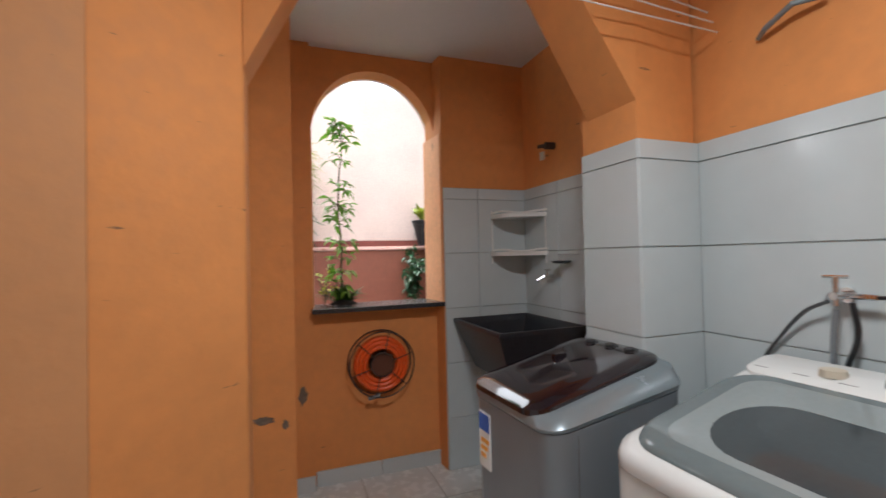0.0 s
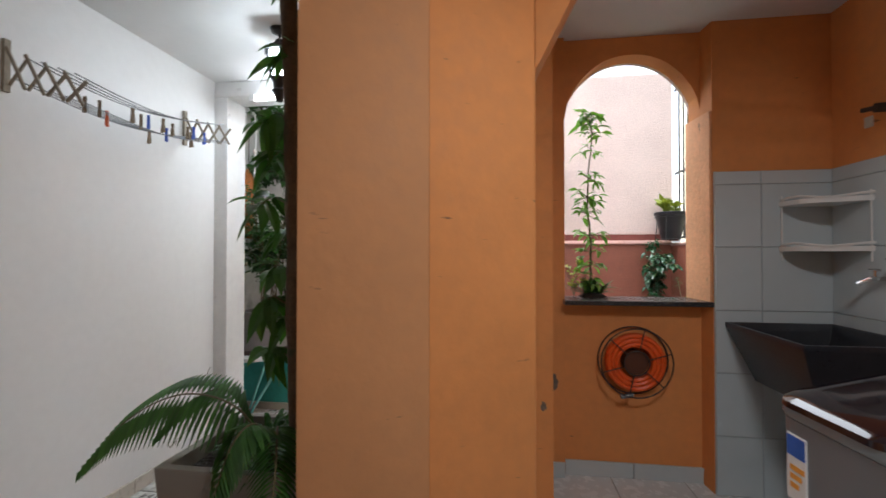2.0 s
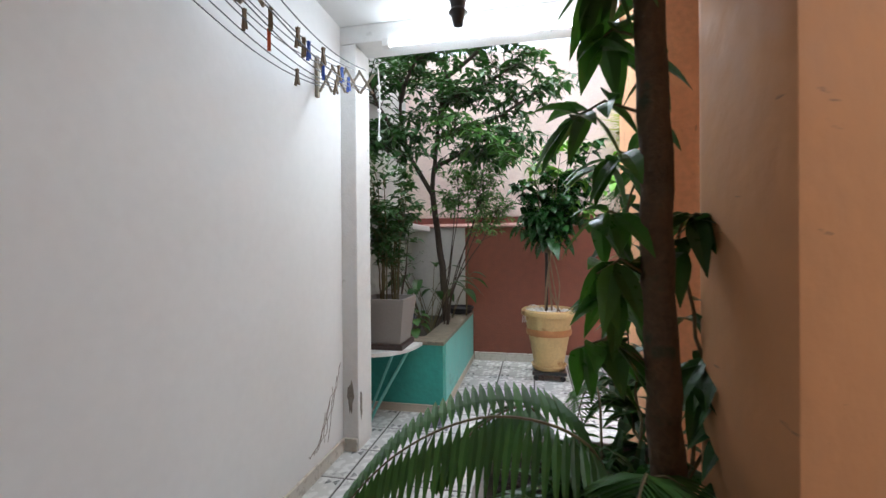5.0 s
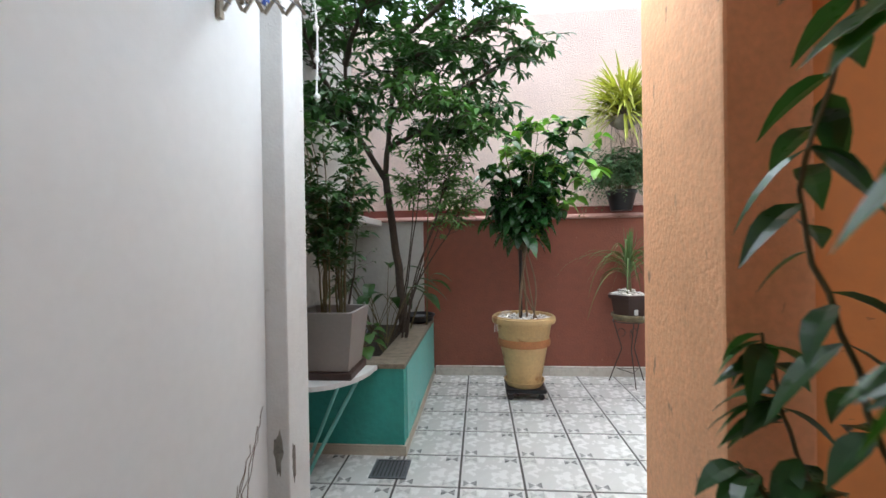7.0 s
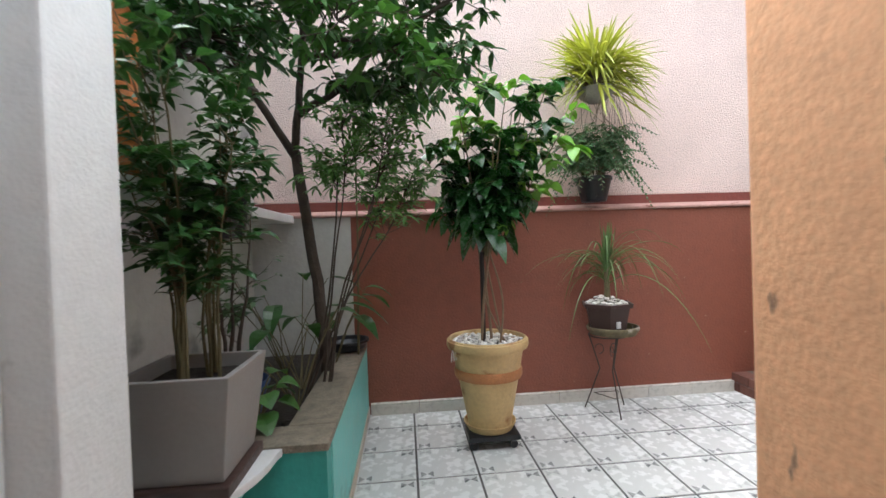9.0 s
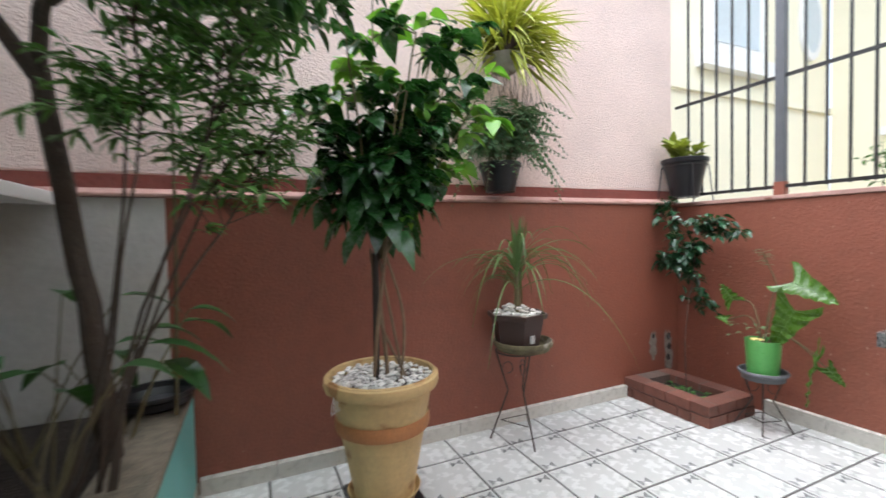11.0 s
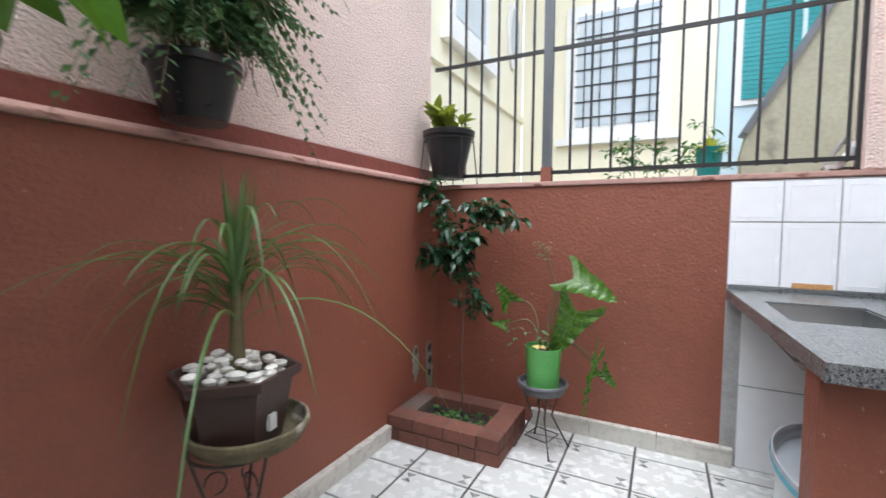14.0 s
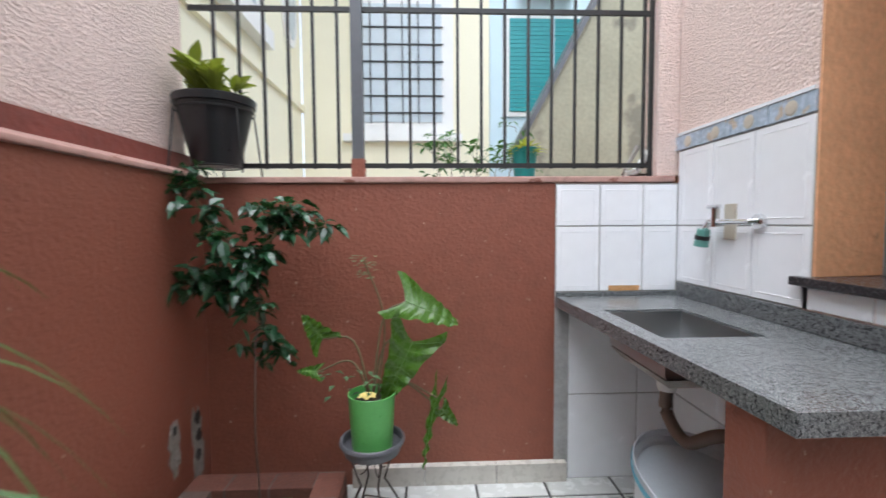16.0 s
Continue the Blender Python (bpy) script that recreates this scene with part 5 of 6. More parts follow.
part("spout_pipe", Geo().tube([(-0.09, 0.022, 0.0), (-0.085, 0.045, 0), (0.11, 0.06, 0.0)], 0.011, 10), M_CHROME, g_tap, smooth=True)
part("valve", Geo().tube([(0.08, 0.06, -0.02), (0.08, 0.06, 0.055)], 0.016, 10).tube([(0.11, 0.06, 0), (0.14, 0.065, -0.035)], 0.013, 10), M_CHROME, g_tap, smooth=True)
part("handle", Geo().tube([(0.05, 0.06, 0.06), (0.12, 0.06, 0.06)], 0.008, 8), M_CHROME, g_tap)
part("connector", Geo().tube([(0.137, 0.065, -0.03), (0.15, 0.067, -0.1)], 0.024, 14, 0.028), material("grey_green_plastic", (0.14, 0.34, 0.29), 0.4), g_tap, "green hose connector", smooth=True)
part("stripe", Geo().tube([(0.142, 0.0655, -0.055), (0.1455, 0.066, -0.072)], 0.0285, 14), M_BLACKPL, g_tap)
ob = thing("wall_box", "small cream cover plate behind the tap", "cover plate", 1.26, 3.262, 1.25)
part("plate", box(-0.03, 0.03, 0.003, 0.014, -0.07, 0.07), M_CREAM, ob, bevel=0.003)


# ---- tiled surfaces ----
def grid_lines(a0, a1, origin, step):
    k0 = math.ceil((a0 - origin) / step - 0.02)
    lines = [a0]
    k = k0
    while origin + k * step < a1 - 0.02:
        if origin + k * step > a0 + 0.02:
            lines.append(origin + k * step)
        k += 1
    return lines + [a1]


_tile_mesh = {}


def tile_mesh(w, h, t, emboss):
    """A tile in its own plane, facing +z, with eased edges and, if embossed, a raised inner frame."""
    key = (round(w, 3), round(h, 3), t, emboss)
    if key not in _tile_mesh:
        a, b, e = key[0] / 2, key[1] / 2, 0.002
        g = Geo().add([(-a, -b, 0), (a, -b, 0), (a, b, 0), (-a, b, 0), (-a + e, -b + e, t), (a - e, -b + e, t), (a - e, b - e, t), (-a + e, b - e, t)], [(4, 5, 6, 7), (0, 1, 5, 4), (1, 2, 6, 5), (2, 3, 7, 6), (3, 0, 4, 7)])
        if emboss and min(a, b) > 0.06:
            i, q = 0.022, 0.004
            for x0, x1, y0, y1 in ((-a + i, a - i, -b + i, -b + i + q), (-a + i, a - i, b - i - q, b - i), (-a + i, -a + i + q, -b + i + q, b - i - q), (a - i - q, a - i, -b + i + q, b - i - q)):
                g.add([(x0, y0, t), (x1, y0, t), (x1, y1, t), (x0, y1, t), (x0 + 0.001, y0 + 0.001, t + 0.0016), (x1 - 0.001, y0 + 0.001, t + 0.0016), (x1 - 0.001, y1 - 0.001, t + 0.0016), (x0 + 0.001, y1 - 0.001, t + 0.0016)], [(4, 5, 6, 7), (0, 1, 5, 4), (1, 2, 6, 5), (2, 3, 7, 6), (3, 0, 4, 7)])
        _tile_mesh[key] = g.mesh("tile")
    return _tile_mesh[key]


def tile_wall(parent, turn, us, zs, mat, gap=0.004, t=0.007, emboss=False, skip=()):
    """Tiles on a wall: turn is the pose of the wall's plane (x along it, y up, z out of it)."""
    for i in range(len(us) - 1):
        for k in range(len(zs) - 1):
            w, h = us[i + 1] - us[i] - gap, zs[k + 1] - zs[k] - gap
            if w < 0.015 or h < 0.015 or (i, k) in skip:
                continue
            ob = part("tile", tile_mesh(w, h, t, emboss), mat, parent)
            ob.matrix_local = turn @ pose((us[i] + us[i + 1]) / 2, (zs[k] + zs[k + 1]) / 2, 0)


FACE_W = lambda x: Matrix(((0, 0, -1, x), (-1, 0, 0, 0), (0, 1, 0, 0), (0, 0, 0, 1)))   # faces -x; u = -y
FACE_E = lambda x: Matrix(((0, 0, 1, x), (1, 0, 0, 0), (0, 1, 0, 0), (0, 0, 0, 1)))     # faces +x; u = y
FACE_S = lambda y: Matrix(((1, 0, 0, 0), (0, 0, -1, y), (0, 1, 0, 0), (0, 0, 0, 1)))    # faces -y; u = x
FACE_N = lambda y: Matrix(((-1, 0, 0, 0), (0, 0, 1, y), (0, 1, 0, 0), (0, 0, 0, 1)))    # faces +y; u = -x
TZ = [0.0, 0.33, 0.68, 1.03, 1.385, 1.735]

# garden sink wall
back = structure("tiled_wall_sink", box(0.36, EX - 0.008, 3.2475, 3.2615, 0.0, SZ - 0.002).box(JX, EX - 0.008, 3.2475, 3.2615, SZ - 0.0015, 1.655), M_GROUT, "white embossed tiles with dark joints on the sink wall", "wall")
tile_wall(back, FACE_N(3.2615), [-EX + 0.01, -1.60, -1.375, -1.15, -JX], [0.968, 1.235, 1.585], M_TILEW, 0.005, 0.006, True)
tile_wall(back, FACE_N(3.2615), [-0.935, -0.71, -0.49, -0.365], [0.968, SZ - 0.002], M_TILEW, 0.005, 0.006, True)
tile_wall(back, FACE_N(3.2615), [-EX + 0.01, -1.31, -0.96, -0.60], [0.0, 0.42, 0.84], M_TILEW, 0.005, 0.006)
side = structure("tiled_wall_fence", box(EX - 0.0075, EX - 0.0005, 3.262, 3.856, 0.0, 1.436), M_GROUT, "white embossed tiles beside the sink", "wall")
tile_wall(side, FACE_W(EX - 0.0075), [-3.856, -3.645, -3.435, -3.268], [0.922, 1.235, 1.432], M_TILEW, 0.005, 0.006, True)
tile_wall(side, FACE_W(EX - 0.0075), [-3.79, -3.45, -3.268], [0.0, 0.42, 0.84], M_TILEW, 0.005, 0.006)
M_FRIEZE = material("painted_frieze_tile", (0.42, 0.50, 0.60), 0.25, var=0.2, scale=14, fine=60, bump=0.1, stain=(0.50, 0.42, 0.34), stain_at=0.58, stain_scale=16)
for k in range(4):
    f = part("frieze_tile", Geo().box(JX + 0.185 * k, JX + 0.185 * k + 0.181, 3.262, 3.27, 1.59, 1.655), M_FRIEZE, back, "blue and ochre patterned frieze tile")
    part("motif", Geo().lathe([(0.001, 0), (0.026, 0.0), (0.02, 0.003), (0.001, 0.004)], 12), M_CREAM, f, "ochre shell motif").matrix_local = pose(JX + 0.09 + 0.185 * k, 3.27, 1.62, -90, 0, 0)
part("frieze_edge", box(JX, EX - 0.01, 3.262, 3.274, 1.656, 1.668), M_TILEW, back)
structure("rust_stain", box(EX - 0.0165, EX - 0.0155, 3.45, 3.60, 0.925, 0.95), material("orange_rust_stain", (0.55, 0.30, 0.12), 0.7, var=0.4, scale=20), "orange rust stain over the sink", "stain")

# laundry tiles
lw = structure("tiled_wall_laundry", box(WX1 + 0.004, 1.54, 2.994, 3.0015, 0.0, 1.81), M_GROUTL, "white glazed wall tiles in the laundry", "wall")
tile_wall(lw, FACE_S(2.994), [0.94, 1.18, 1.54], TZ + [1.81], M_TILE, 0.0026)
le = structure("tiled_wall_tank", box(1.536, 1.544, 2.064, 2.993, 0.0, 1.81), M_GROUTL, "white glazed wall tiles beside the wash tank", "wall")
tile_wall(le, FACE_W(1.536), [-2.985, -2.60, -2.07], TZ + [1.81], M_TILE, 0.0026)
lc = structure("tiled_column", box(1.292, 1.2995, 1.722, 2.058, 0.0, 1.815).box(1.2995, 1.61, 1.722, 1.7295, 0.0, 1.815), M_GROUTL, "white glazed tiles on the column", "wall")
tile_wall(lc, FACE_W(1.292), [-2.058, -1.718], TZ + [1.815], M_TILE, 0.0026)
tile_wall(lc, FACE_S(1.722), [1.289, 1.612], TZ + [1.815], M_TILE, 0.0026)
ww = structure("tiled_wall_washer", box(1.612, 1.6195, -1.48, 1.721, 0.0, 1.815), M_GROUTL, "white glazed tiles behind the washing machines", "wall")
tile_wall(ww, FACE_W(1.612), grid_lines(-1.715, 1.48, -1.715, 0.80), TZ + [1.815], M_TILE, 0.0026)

# floor tiles
M_FLOOR = material("patterned_floor_tile", (0.55, 0.56, 0.54), 0.25, var=0.04, scale=7, fine=22, bump=0.05, rand=0.035)
_nt = M_FLOOR.node_tree
_N, _K = _nt.nodes, _nt.links
_b = _N["Principled BSDF"]
_src = _b.inputs["Base Color"].links[0].from_socket
_tc = _N.new("ShaderNodeTexCoord")
_sp = _N.new("ShaderNodeSeparateXYZ")
_K.new(_tc.outputs["Object"], _sp.inputs[0])


def _math(op, a, b=None):
    n = _N.new("ShaderNodeMath")
    n.operation = op
    for i, v in enumerate((a, b)):
        if isinstance(v, (int, float)):
            n.inputs[i].default_value = v
        elif v is not None:
            _K.new(v, n.inputs[i])
    return n.outputs[0]


_ax = _math("SUBTRACT", _math("ABSOLUTE", _sp.outputs[0]), 0.112)
_ay = _math("SUBTRACT", _math("ABSOLUTE", _sp.outputs[1]), 0.122)
_aax, _aay = _math("ABSOLUTE", _ax), _math("ABSOLUTE", _ay)
_in = _math("MULTIPLY", _math("LESS_THAN", _aax, 0.034), _math("LESS_THAN", _aay, 0.026))
_tri = _math("LESS_THAN", _aay, _math("MULTIPLY", _aax, 0.8))
_half = _math("GREATER_THAN", _math("MULTIPLY", _sp.outputs[0], _sp.outputs[1]), 0.0)
_nz = _N.new("ShaderNodeTexNoise")
_nz.inputs["Scale"].default_value = 45
_K.new(_tc.outputs["Object"], _nz.inputs["Vector"])
_msk = _math("MULTIPLY", _math("MULTIPLY", _math("MULTIPLY", _in, _tri), _math("ADD", _math("MULTIPLY", _half, 0.6), 0.4)), _math("MULTIPLY", _nz.outputs[0], 1.5))
_mx = _N.new("ShaderNodeMix")
_mx.data_type = "RGBA"
_K.new(_msk, _mx.inputs["Factor"])
_K.new(_src, _mx.inputs[6])
_mx.inputs[7].default_value = (0.10, 0.105, 0.105, 1)
_K.new(_mx.outputs[2], _b.inputs["Base Color"])
M_FLOORL = material("plain_floor_tile", (0.62, 0.64, 0.64), 0.25, var=0.06, scale=5, fine=20, bump=0.05, rand=0.03)


def floor_tiles(parent, xs, ys, mat, gap, inside):
    for i in range(len(xs) - 1):
        for k in range(len(ys) - 1):
            cx, cy = (xs[i] + xs[i + 1]) / 2, (ys[k] + ys[k + 1]) / 2
            w, h = xs[i + 1] - xs[i] - gap, ys[k + 1] - ys[k] - gap
            if w > 0.015 and h > 0.015 and inside(cx, cy):
                ob = part("tile", tile_mesh(w, h, 0.012, False), mat, parent)
                ob.location = (cx, cy, -0.012)


gf = structure("floor", box(-2.6, EX, -1.5, BY, -0.0119, -0.0035), M_GROUTD, "glossy white floor tiles with small grey motifs and dark joints", "floor")
floor_tiles(gf, grid_lines(-2.6, EX, 0.83, 0.331), grid_lines(-1.5, RY, 4.905, 0.331), M_FLOOR, 0.009, lambda x, y: y > 3.27 or x < -0.68)
lf = structure("floor_laundry", box(-0.62, 1.61, -1.5, 3.12, -0.0034, -0.002), M_GROUT, "plain white floor tiles in the laundry", "floor")
floor_tiles(lf, grid_lines(-0.67, 1.61, 0.40, 0.42), grid_lines(-1.5, 3.12, 2.72, 0.42), M_FLOORL, 0.006, lambda x, y: y < 3.1)


def skirting(name, axis, c, a0, a1, sign, mat, h=0.085, step=0.335, thick=0.014):
    """A row of skirting tiles with an eased top; sign: the side that it faces."""
    s = structure(name, box(a0, a1, c, c + 0.002 * sign, 0.0, h * 0.6) if axis == "y" and sign > 0 else (box(a0, a1, c + 0.002 * sign, c, 0.0, h * 0.6) if axis == "y" else box(min(c, c + 0.002 * sign), max(c, c + 0.002 * sign), a0, a1, 0.0, h * 0.6)), M_GROUT, "row of pale skirting tiles along the wall", "baseboard")
    n = max(1, round((a1 - a0) / step))
    for k in range(n):
        u0, u1 = a0 + (a1 - a0) * k / n + 0.002, a0 + (a1 - a0) * (k + 1) / n - 0.002
        lo, hi = sorted((c + 0.0022 * sign, c + thick * sign))
        l2, h2 = sorted((c + 0.0022 * sign, c + (thick + 0.003) * sign))
        g = Geo()
        if axis == "y":
            g.box(u0, u1, lo, hi, 0.001, h * 0.8).box(u0, u1, l2, h2, h * 0.82, h)
        else:
            g.box(lo, hi, u0, u1, 0.001, h * 0.8).box(l2, h2, u0, u1, h * 0.82, h)
        part("skirting_tile", g, mat, s)


skirting("baseboard_north", "y", RY, -1.80, 1.03, -1, M_BASET, thick=0.038)
skirting("baseboard_fence", "x", EX, 3.80, 4.83, -1, M_BASET, 0.095, thick=0.038)
skirting("baseboard_corridor", "x", -2.30, -1.4, 3.21, 1, M_BASET, 0.08)
skirting("baseboard_pillar", "y", 3.222, -2.29, -2.205, -1, M_BASET, 0.08)
skirting("baseboard_window", "y", 3.12, WX0 + 0.005, WX1 - 0.005, -1, M_TILE, 0.09)
skirting("baseboard_pier", "y", 3.075, -0.30, WX0, -1, M_TILE, 0.09)

# floor drain
dr = thing("floor_drain", "square grey metal floor drain grate", "drain", -1.87, 3.74, 0)
part("rim", box(-0.10, 0.10, -0.10, -0.085, 0.001, 0.006).box(-0.10, 0.10, 0.085, 0.10, 0.001, 0.006).box(-0.10, -0.085, -0.084, 0.084, 0.001, 0.006).box(0.085, 0.10, -0.084, 0.084, 0.001, 0.006), M_STEELG, dr)
part("pit", box(-0.085, 0.085, -0.085, 0.085, 0.0006, 0.0016), M_BLACKPL, dr)
for k in range(8):
    part("slat", box(-0.078 + 0.021 * k, -0.066 + 0.021 * k, -0.083, 0.083, 0.002, 0.0055), M_STEELG, dr)


# ---- stains and damage on the walls ----
def patch(name, label, turn, rx, ry, mat, seed):
    q = random.Random(seed)
    pts = [(rx * math.cos(i * math.pi / 10) * q.uniform(0.55, 1.1), ry * math.sin(i * math.pi / 10) * q.uniform(0.6, 1.1)) for i in range(20)]
    ob = structure(name, Geo().prism(pts, 0.0, 0.0025), mat, label, "wall damage")
    ob.matrix_world = turn
    return ob


M_BARE = material("bare_grey_plaster", (0.26, 0.24, 0.21), 0.95, var=0.35, scale=18, fine=80, bump=0.9, bump_scale=50, dist=0.02)
M_HOLE = material("dark_damp_hole", (0.035, 0.03, 0.027), 0.95, var=0.4, scale=20, bump=0.9)
patch("plaster_damage", "bare grey plaster patch on the red wall", FACE_S(RY) @ pose(1.35, 0.34, 0.001), 0.045, 0.15, M_BARE, 1)
patch("plaster_damage", "bare grey plaster patch low on the red wall", FACE_S(RY) @ pose(1.52, 0.26, 0.001), 0.05, 0.22, M_BARE, 2)
for k in range(3):
    patch("plaster_hole", "small dark hole in the damaged plaster", FACE_S(RY) @ pose(1.52 + 0.008 * (k % 2), 0.40 - 0.085 * k, 0.004), 0.024, 0.033, M_HOLE, 5 + k)
patch("plaster_hole", "small dark hole in the damaged plaster", FACE_S(RY) @ pose(1.35, 0.42, 0.004), 0.018, 0.022, M_HOLE, 8)
M_GREYST = material("grey_scuffed_paint", (0.17, 0.13, 0.10), 0.9, var=0.35, scale=15, bump=0.4)
patch("peeled_paint", "grey patch of peeled orange paint", FACE_S(2.70) @ pose(-0.135, 0.58, 0.001), 0.055, 0.022, M_GREYST, 11)
patch("peeled_paint", "grey patch of peeled orange paint", FACE_S(3.075) @ pose(0.065, 0.565, 0.001), 0.032, 0.06, M_GREYST, 12)
patch("peeled_paint", "grey patch of peeled orange paint", FACE_S(2.70) @ pose(-0.03, 0.55, 0.001), 0.016, 0.03, M_GREYST, 13)
patch("damp_stain", "grey damp stain at the pillar's foot", FACE_S(3.222) @ pose(-2.25, 0.33, 0.001), 0.022, 0.10, M_BARE, 15)
patch("damp_stain", "grey damp stain at the pillar's foot", FACE_E(-2.20) @ pose(3.26, 0.28, 0.001), 0.018, 0.09, M_BARE, 16)
_q = random.Random(77)
for k in range(5):
    pts = curve([(-2.299, 3.19 - 0.05 * k, 0.55 - 0.06 * k), (-2.299, 3.10 - 0.05 * k, 0.36 - 0.05 * k), (-2.299, 3.02 - 0.05 * k, 0.15)], 6, 0.012, _q)
    structure("wall_crack", Geo().tube([(-2.2995, p.y, p.z) for p in pts], 0.0022, 4), M_GREYST, "thin grey crack in the white wall", "wall damage")

# ---- laundry things ----
M_ORANGEPL = material("orange_hose_plastic", (0.75, 0.10, 0.012), 0.35, var=0.1, scale=15, bump=0.05)
hr = thing("hose_reel", "orange garden hose coiled on a black wire wall holder", "hose", 0.53, 3.118, 0.71)
for k in range(3):
    for q, zz in ((0.155 - 0.026 * k, 0.045), (0.155 - 0.026 * k, 0.075)):
        part("hose_coil", Geo().tube([(q * math.cos(i * math.pi / 20), -zz, q * math.sin(i * math.pi / 20)) for i in range(41)], 0.0145, 8), M_ORANGEPL, hr, smooth=True)
part("hub", Geo().tube([(0, -0.005, 0), (0, -0.085, 0)], 0.068, 24), material("dark_brown_hub", (0.10, 0.03, 0.012), 0.6), hr, smooth=True)
for rr, yy in ((0.20, -0.098), (0.20, -0.012), (0.07, -0.098)):
    part("wire_ring", Geo().tube([(rr * math.cos(i * math.pi / 20), yy, rr * math.sin(i * math.pi / 20)) for i in range(41)], 0.0045, 6), M_WIRE, hr)
for k in range(6):
    a = k * math.pi / 3 + 0.3
    part("spoke", Geo().tube([(0.07 * math.cos(a), -0.098, 0.07 * math.sin(a)), (0.20 * math.cos(a), -0.098, 0.20 * math.sin(a))], 0.0035, 5), M_WIRE, hr)
part("nozzle", Geo().tube([(-0.09, -0.09, -0.20), (-0.02, -0.09, -0.185)], 0.012, 8), M_STEELG, hr)

cs = thing("corner_shelf", "white plastic two-tier corner shelf", "shelf", 1.536, 2.993, 1.36)
for zz in (0.0, 0.245):
    out = [(-0.003, -0.003), (-0.27, -0.003)] + [(-0.27 + 0.27 * (1 - math.cos(k * math.pi / 16)) * 0.98, -0.03 - 0.25 * math.sin(k * math.pi / 16) - 0.02 * math.sin(k * math.pi / 4)) for k in range(9)]
    part("tier", Geo().prism(out, zz, zz + 0.026), M_WHITEPL, cs)
    part("rail", Geo().tube([(x, y, zz + 0.033 + 0.008 * math.sin(i)) for i, (x, y) in enumerate(out[2:])], 0.007, 6), M_WHITEPL, cs)
for x, y in ((-0.262, -0.02), (-0.016, -0.272)):
    part("upright", Geo().tube([(x, y, -0.05), (x, y, 0.30)], 0.0045, 8), M_WHITEPL, cs)

M_TANK = material("black_wash_tank", (0.018, 0.019, 0.024), 0.35, var=0.25, scale=20, fine=120, bump=0.05)
tk = thing("wash_tank", "black moulded laundry wash tank on the tiled wall", "sink", 1.26, 2.67, 0)
a0, a1 = 0.272, 0.30
vs, fs = [], [(19, 18, 17, 16), (12, 13, 14, 15)]
rings = [(0.272, 0.318, 0.968, 0), (0.255, 0.30, 0.968, 0), (0.240, 0.285, 0.93, 0), (0.17, 0.24, 0.70, 0.02), (0.19, 0.26, 0.66, 0.04), (0.272, 0.318, 0.945, 0)]
for hx, hy, zz, o in rings:
    vs += [(-hx + o, -hy + o, zz), (hx, -hy + o, zz), (hx, hy, zz), (-hx + o, hy, zz)]
for p0, p1 in ((0, 1), (1, 2), (2, 3), (4, 5), (5, 0)):
    fs += [(4 * p0 + i, 4 * p0 + (i + 1) % 4, 4 * p1 + (i + 1) % 4, 4 * p1 + i) for i in range(4)]
part("basin", Geo().add(vs, fs), M_TANK, tk, bevel=0.006)
part("column", Geo().lathe([(0.001, 0.0), (0.11, 0.0), (0.09, 0.3), (0.10, 0.68), (0.001, 0.68)], 24, (0.03, 0.03, 0)), M_TANK, tk, smooth=True)
lt = thing("laundry_tap", "chrome tap over the wash tank", "tap", 1.535, 2.66, 1.23)
part("spout", Geo().tube([(0, 0, 0), (-0.07, 0, 0), (-0.10, 0.03, -0.03)], 0.011, 8), M_CHROME, lt, smooth=True)
part("handle", Geo().tube([(-0.05, 0, 0), (-0.05, 0, 0.04)], 0.008, 8).tube([(-0.05, -0.03, 0.04), (-0.05, 0.03, 0.04)], 0.006, 6), M_CHROME, lt)
sd = thing("soap_dish", "small dark soap dish on the tiled wall", "soap dish", 1.535, 2.50, 1.31)
part("dish", Geo().lathe([(0.001, 0), (0.04, 0.0), (0.06, 0.014), (0.055, 0.016), (0.001, 0.006)], 18, (-0.06, 0, 0)), M_BLACKPL, sd, smooth=True)
part("rod", Geo().tube([(0, 0.09, 0.05), (-0.02, 0.09, 0.05), (-0.02, -0.09, 0.05), (0, -0.09, 0.05)], 0.004, 6), M_CHROME, sd)
pl = thing("wall_plug", "old brown wall tap with a hanging tag", "tap", 1.545, 2.64, 2.03)
part("body", Geo().tube([(0, 0, 0.0), (-0.06, 0.01, 0.0)], 0.022, 10).tube([(-0.05, 0, 0), (-0.06, 0.08, 0.01)], 0.012, 8), M_BARK, pl)
part("tag", box(-0.06, -0.05, 0.03, 0.07, -0.08, -0.03), M_CREAM, pl)


def superbox(w, d, h, rad, n=6, z0=0.0):
    """Outline of a rounded rectangle, counter-clockwise."""
    pts = []
    for cx, cy, s in ((w / 2 - rad, d / 2 - rad, 0), (-w / 2 + rad, d / 2 - rad, 90), (-w / 2 + rad, -d / 2 + rad, 180), (w / 2 - rad, -d / 2 + rad, 270)):
        pts += [(cx + rad * math.cos(radians(s + 90 * k / n)), cy + rad * math.sin(radians(s + 90 * k / n))) for k in range(n + 1)]
    return pts


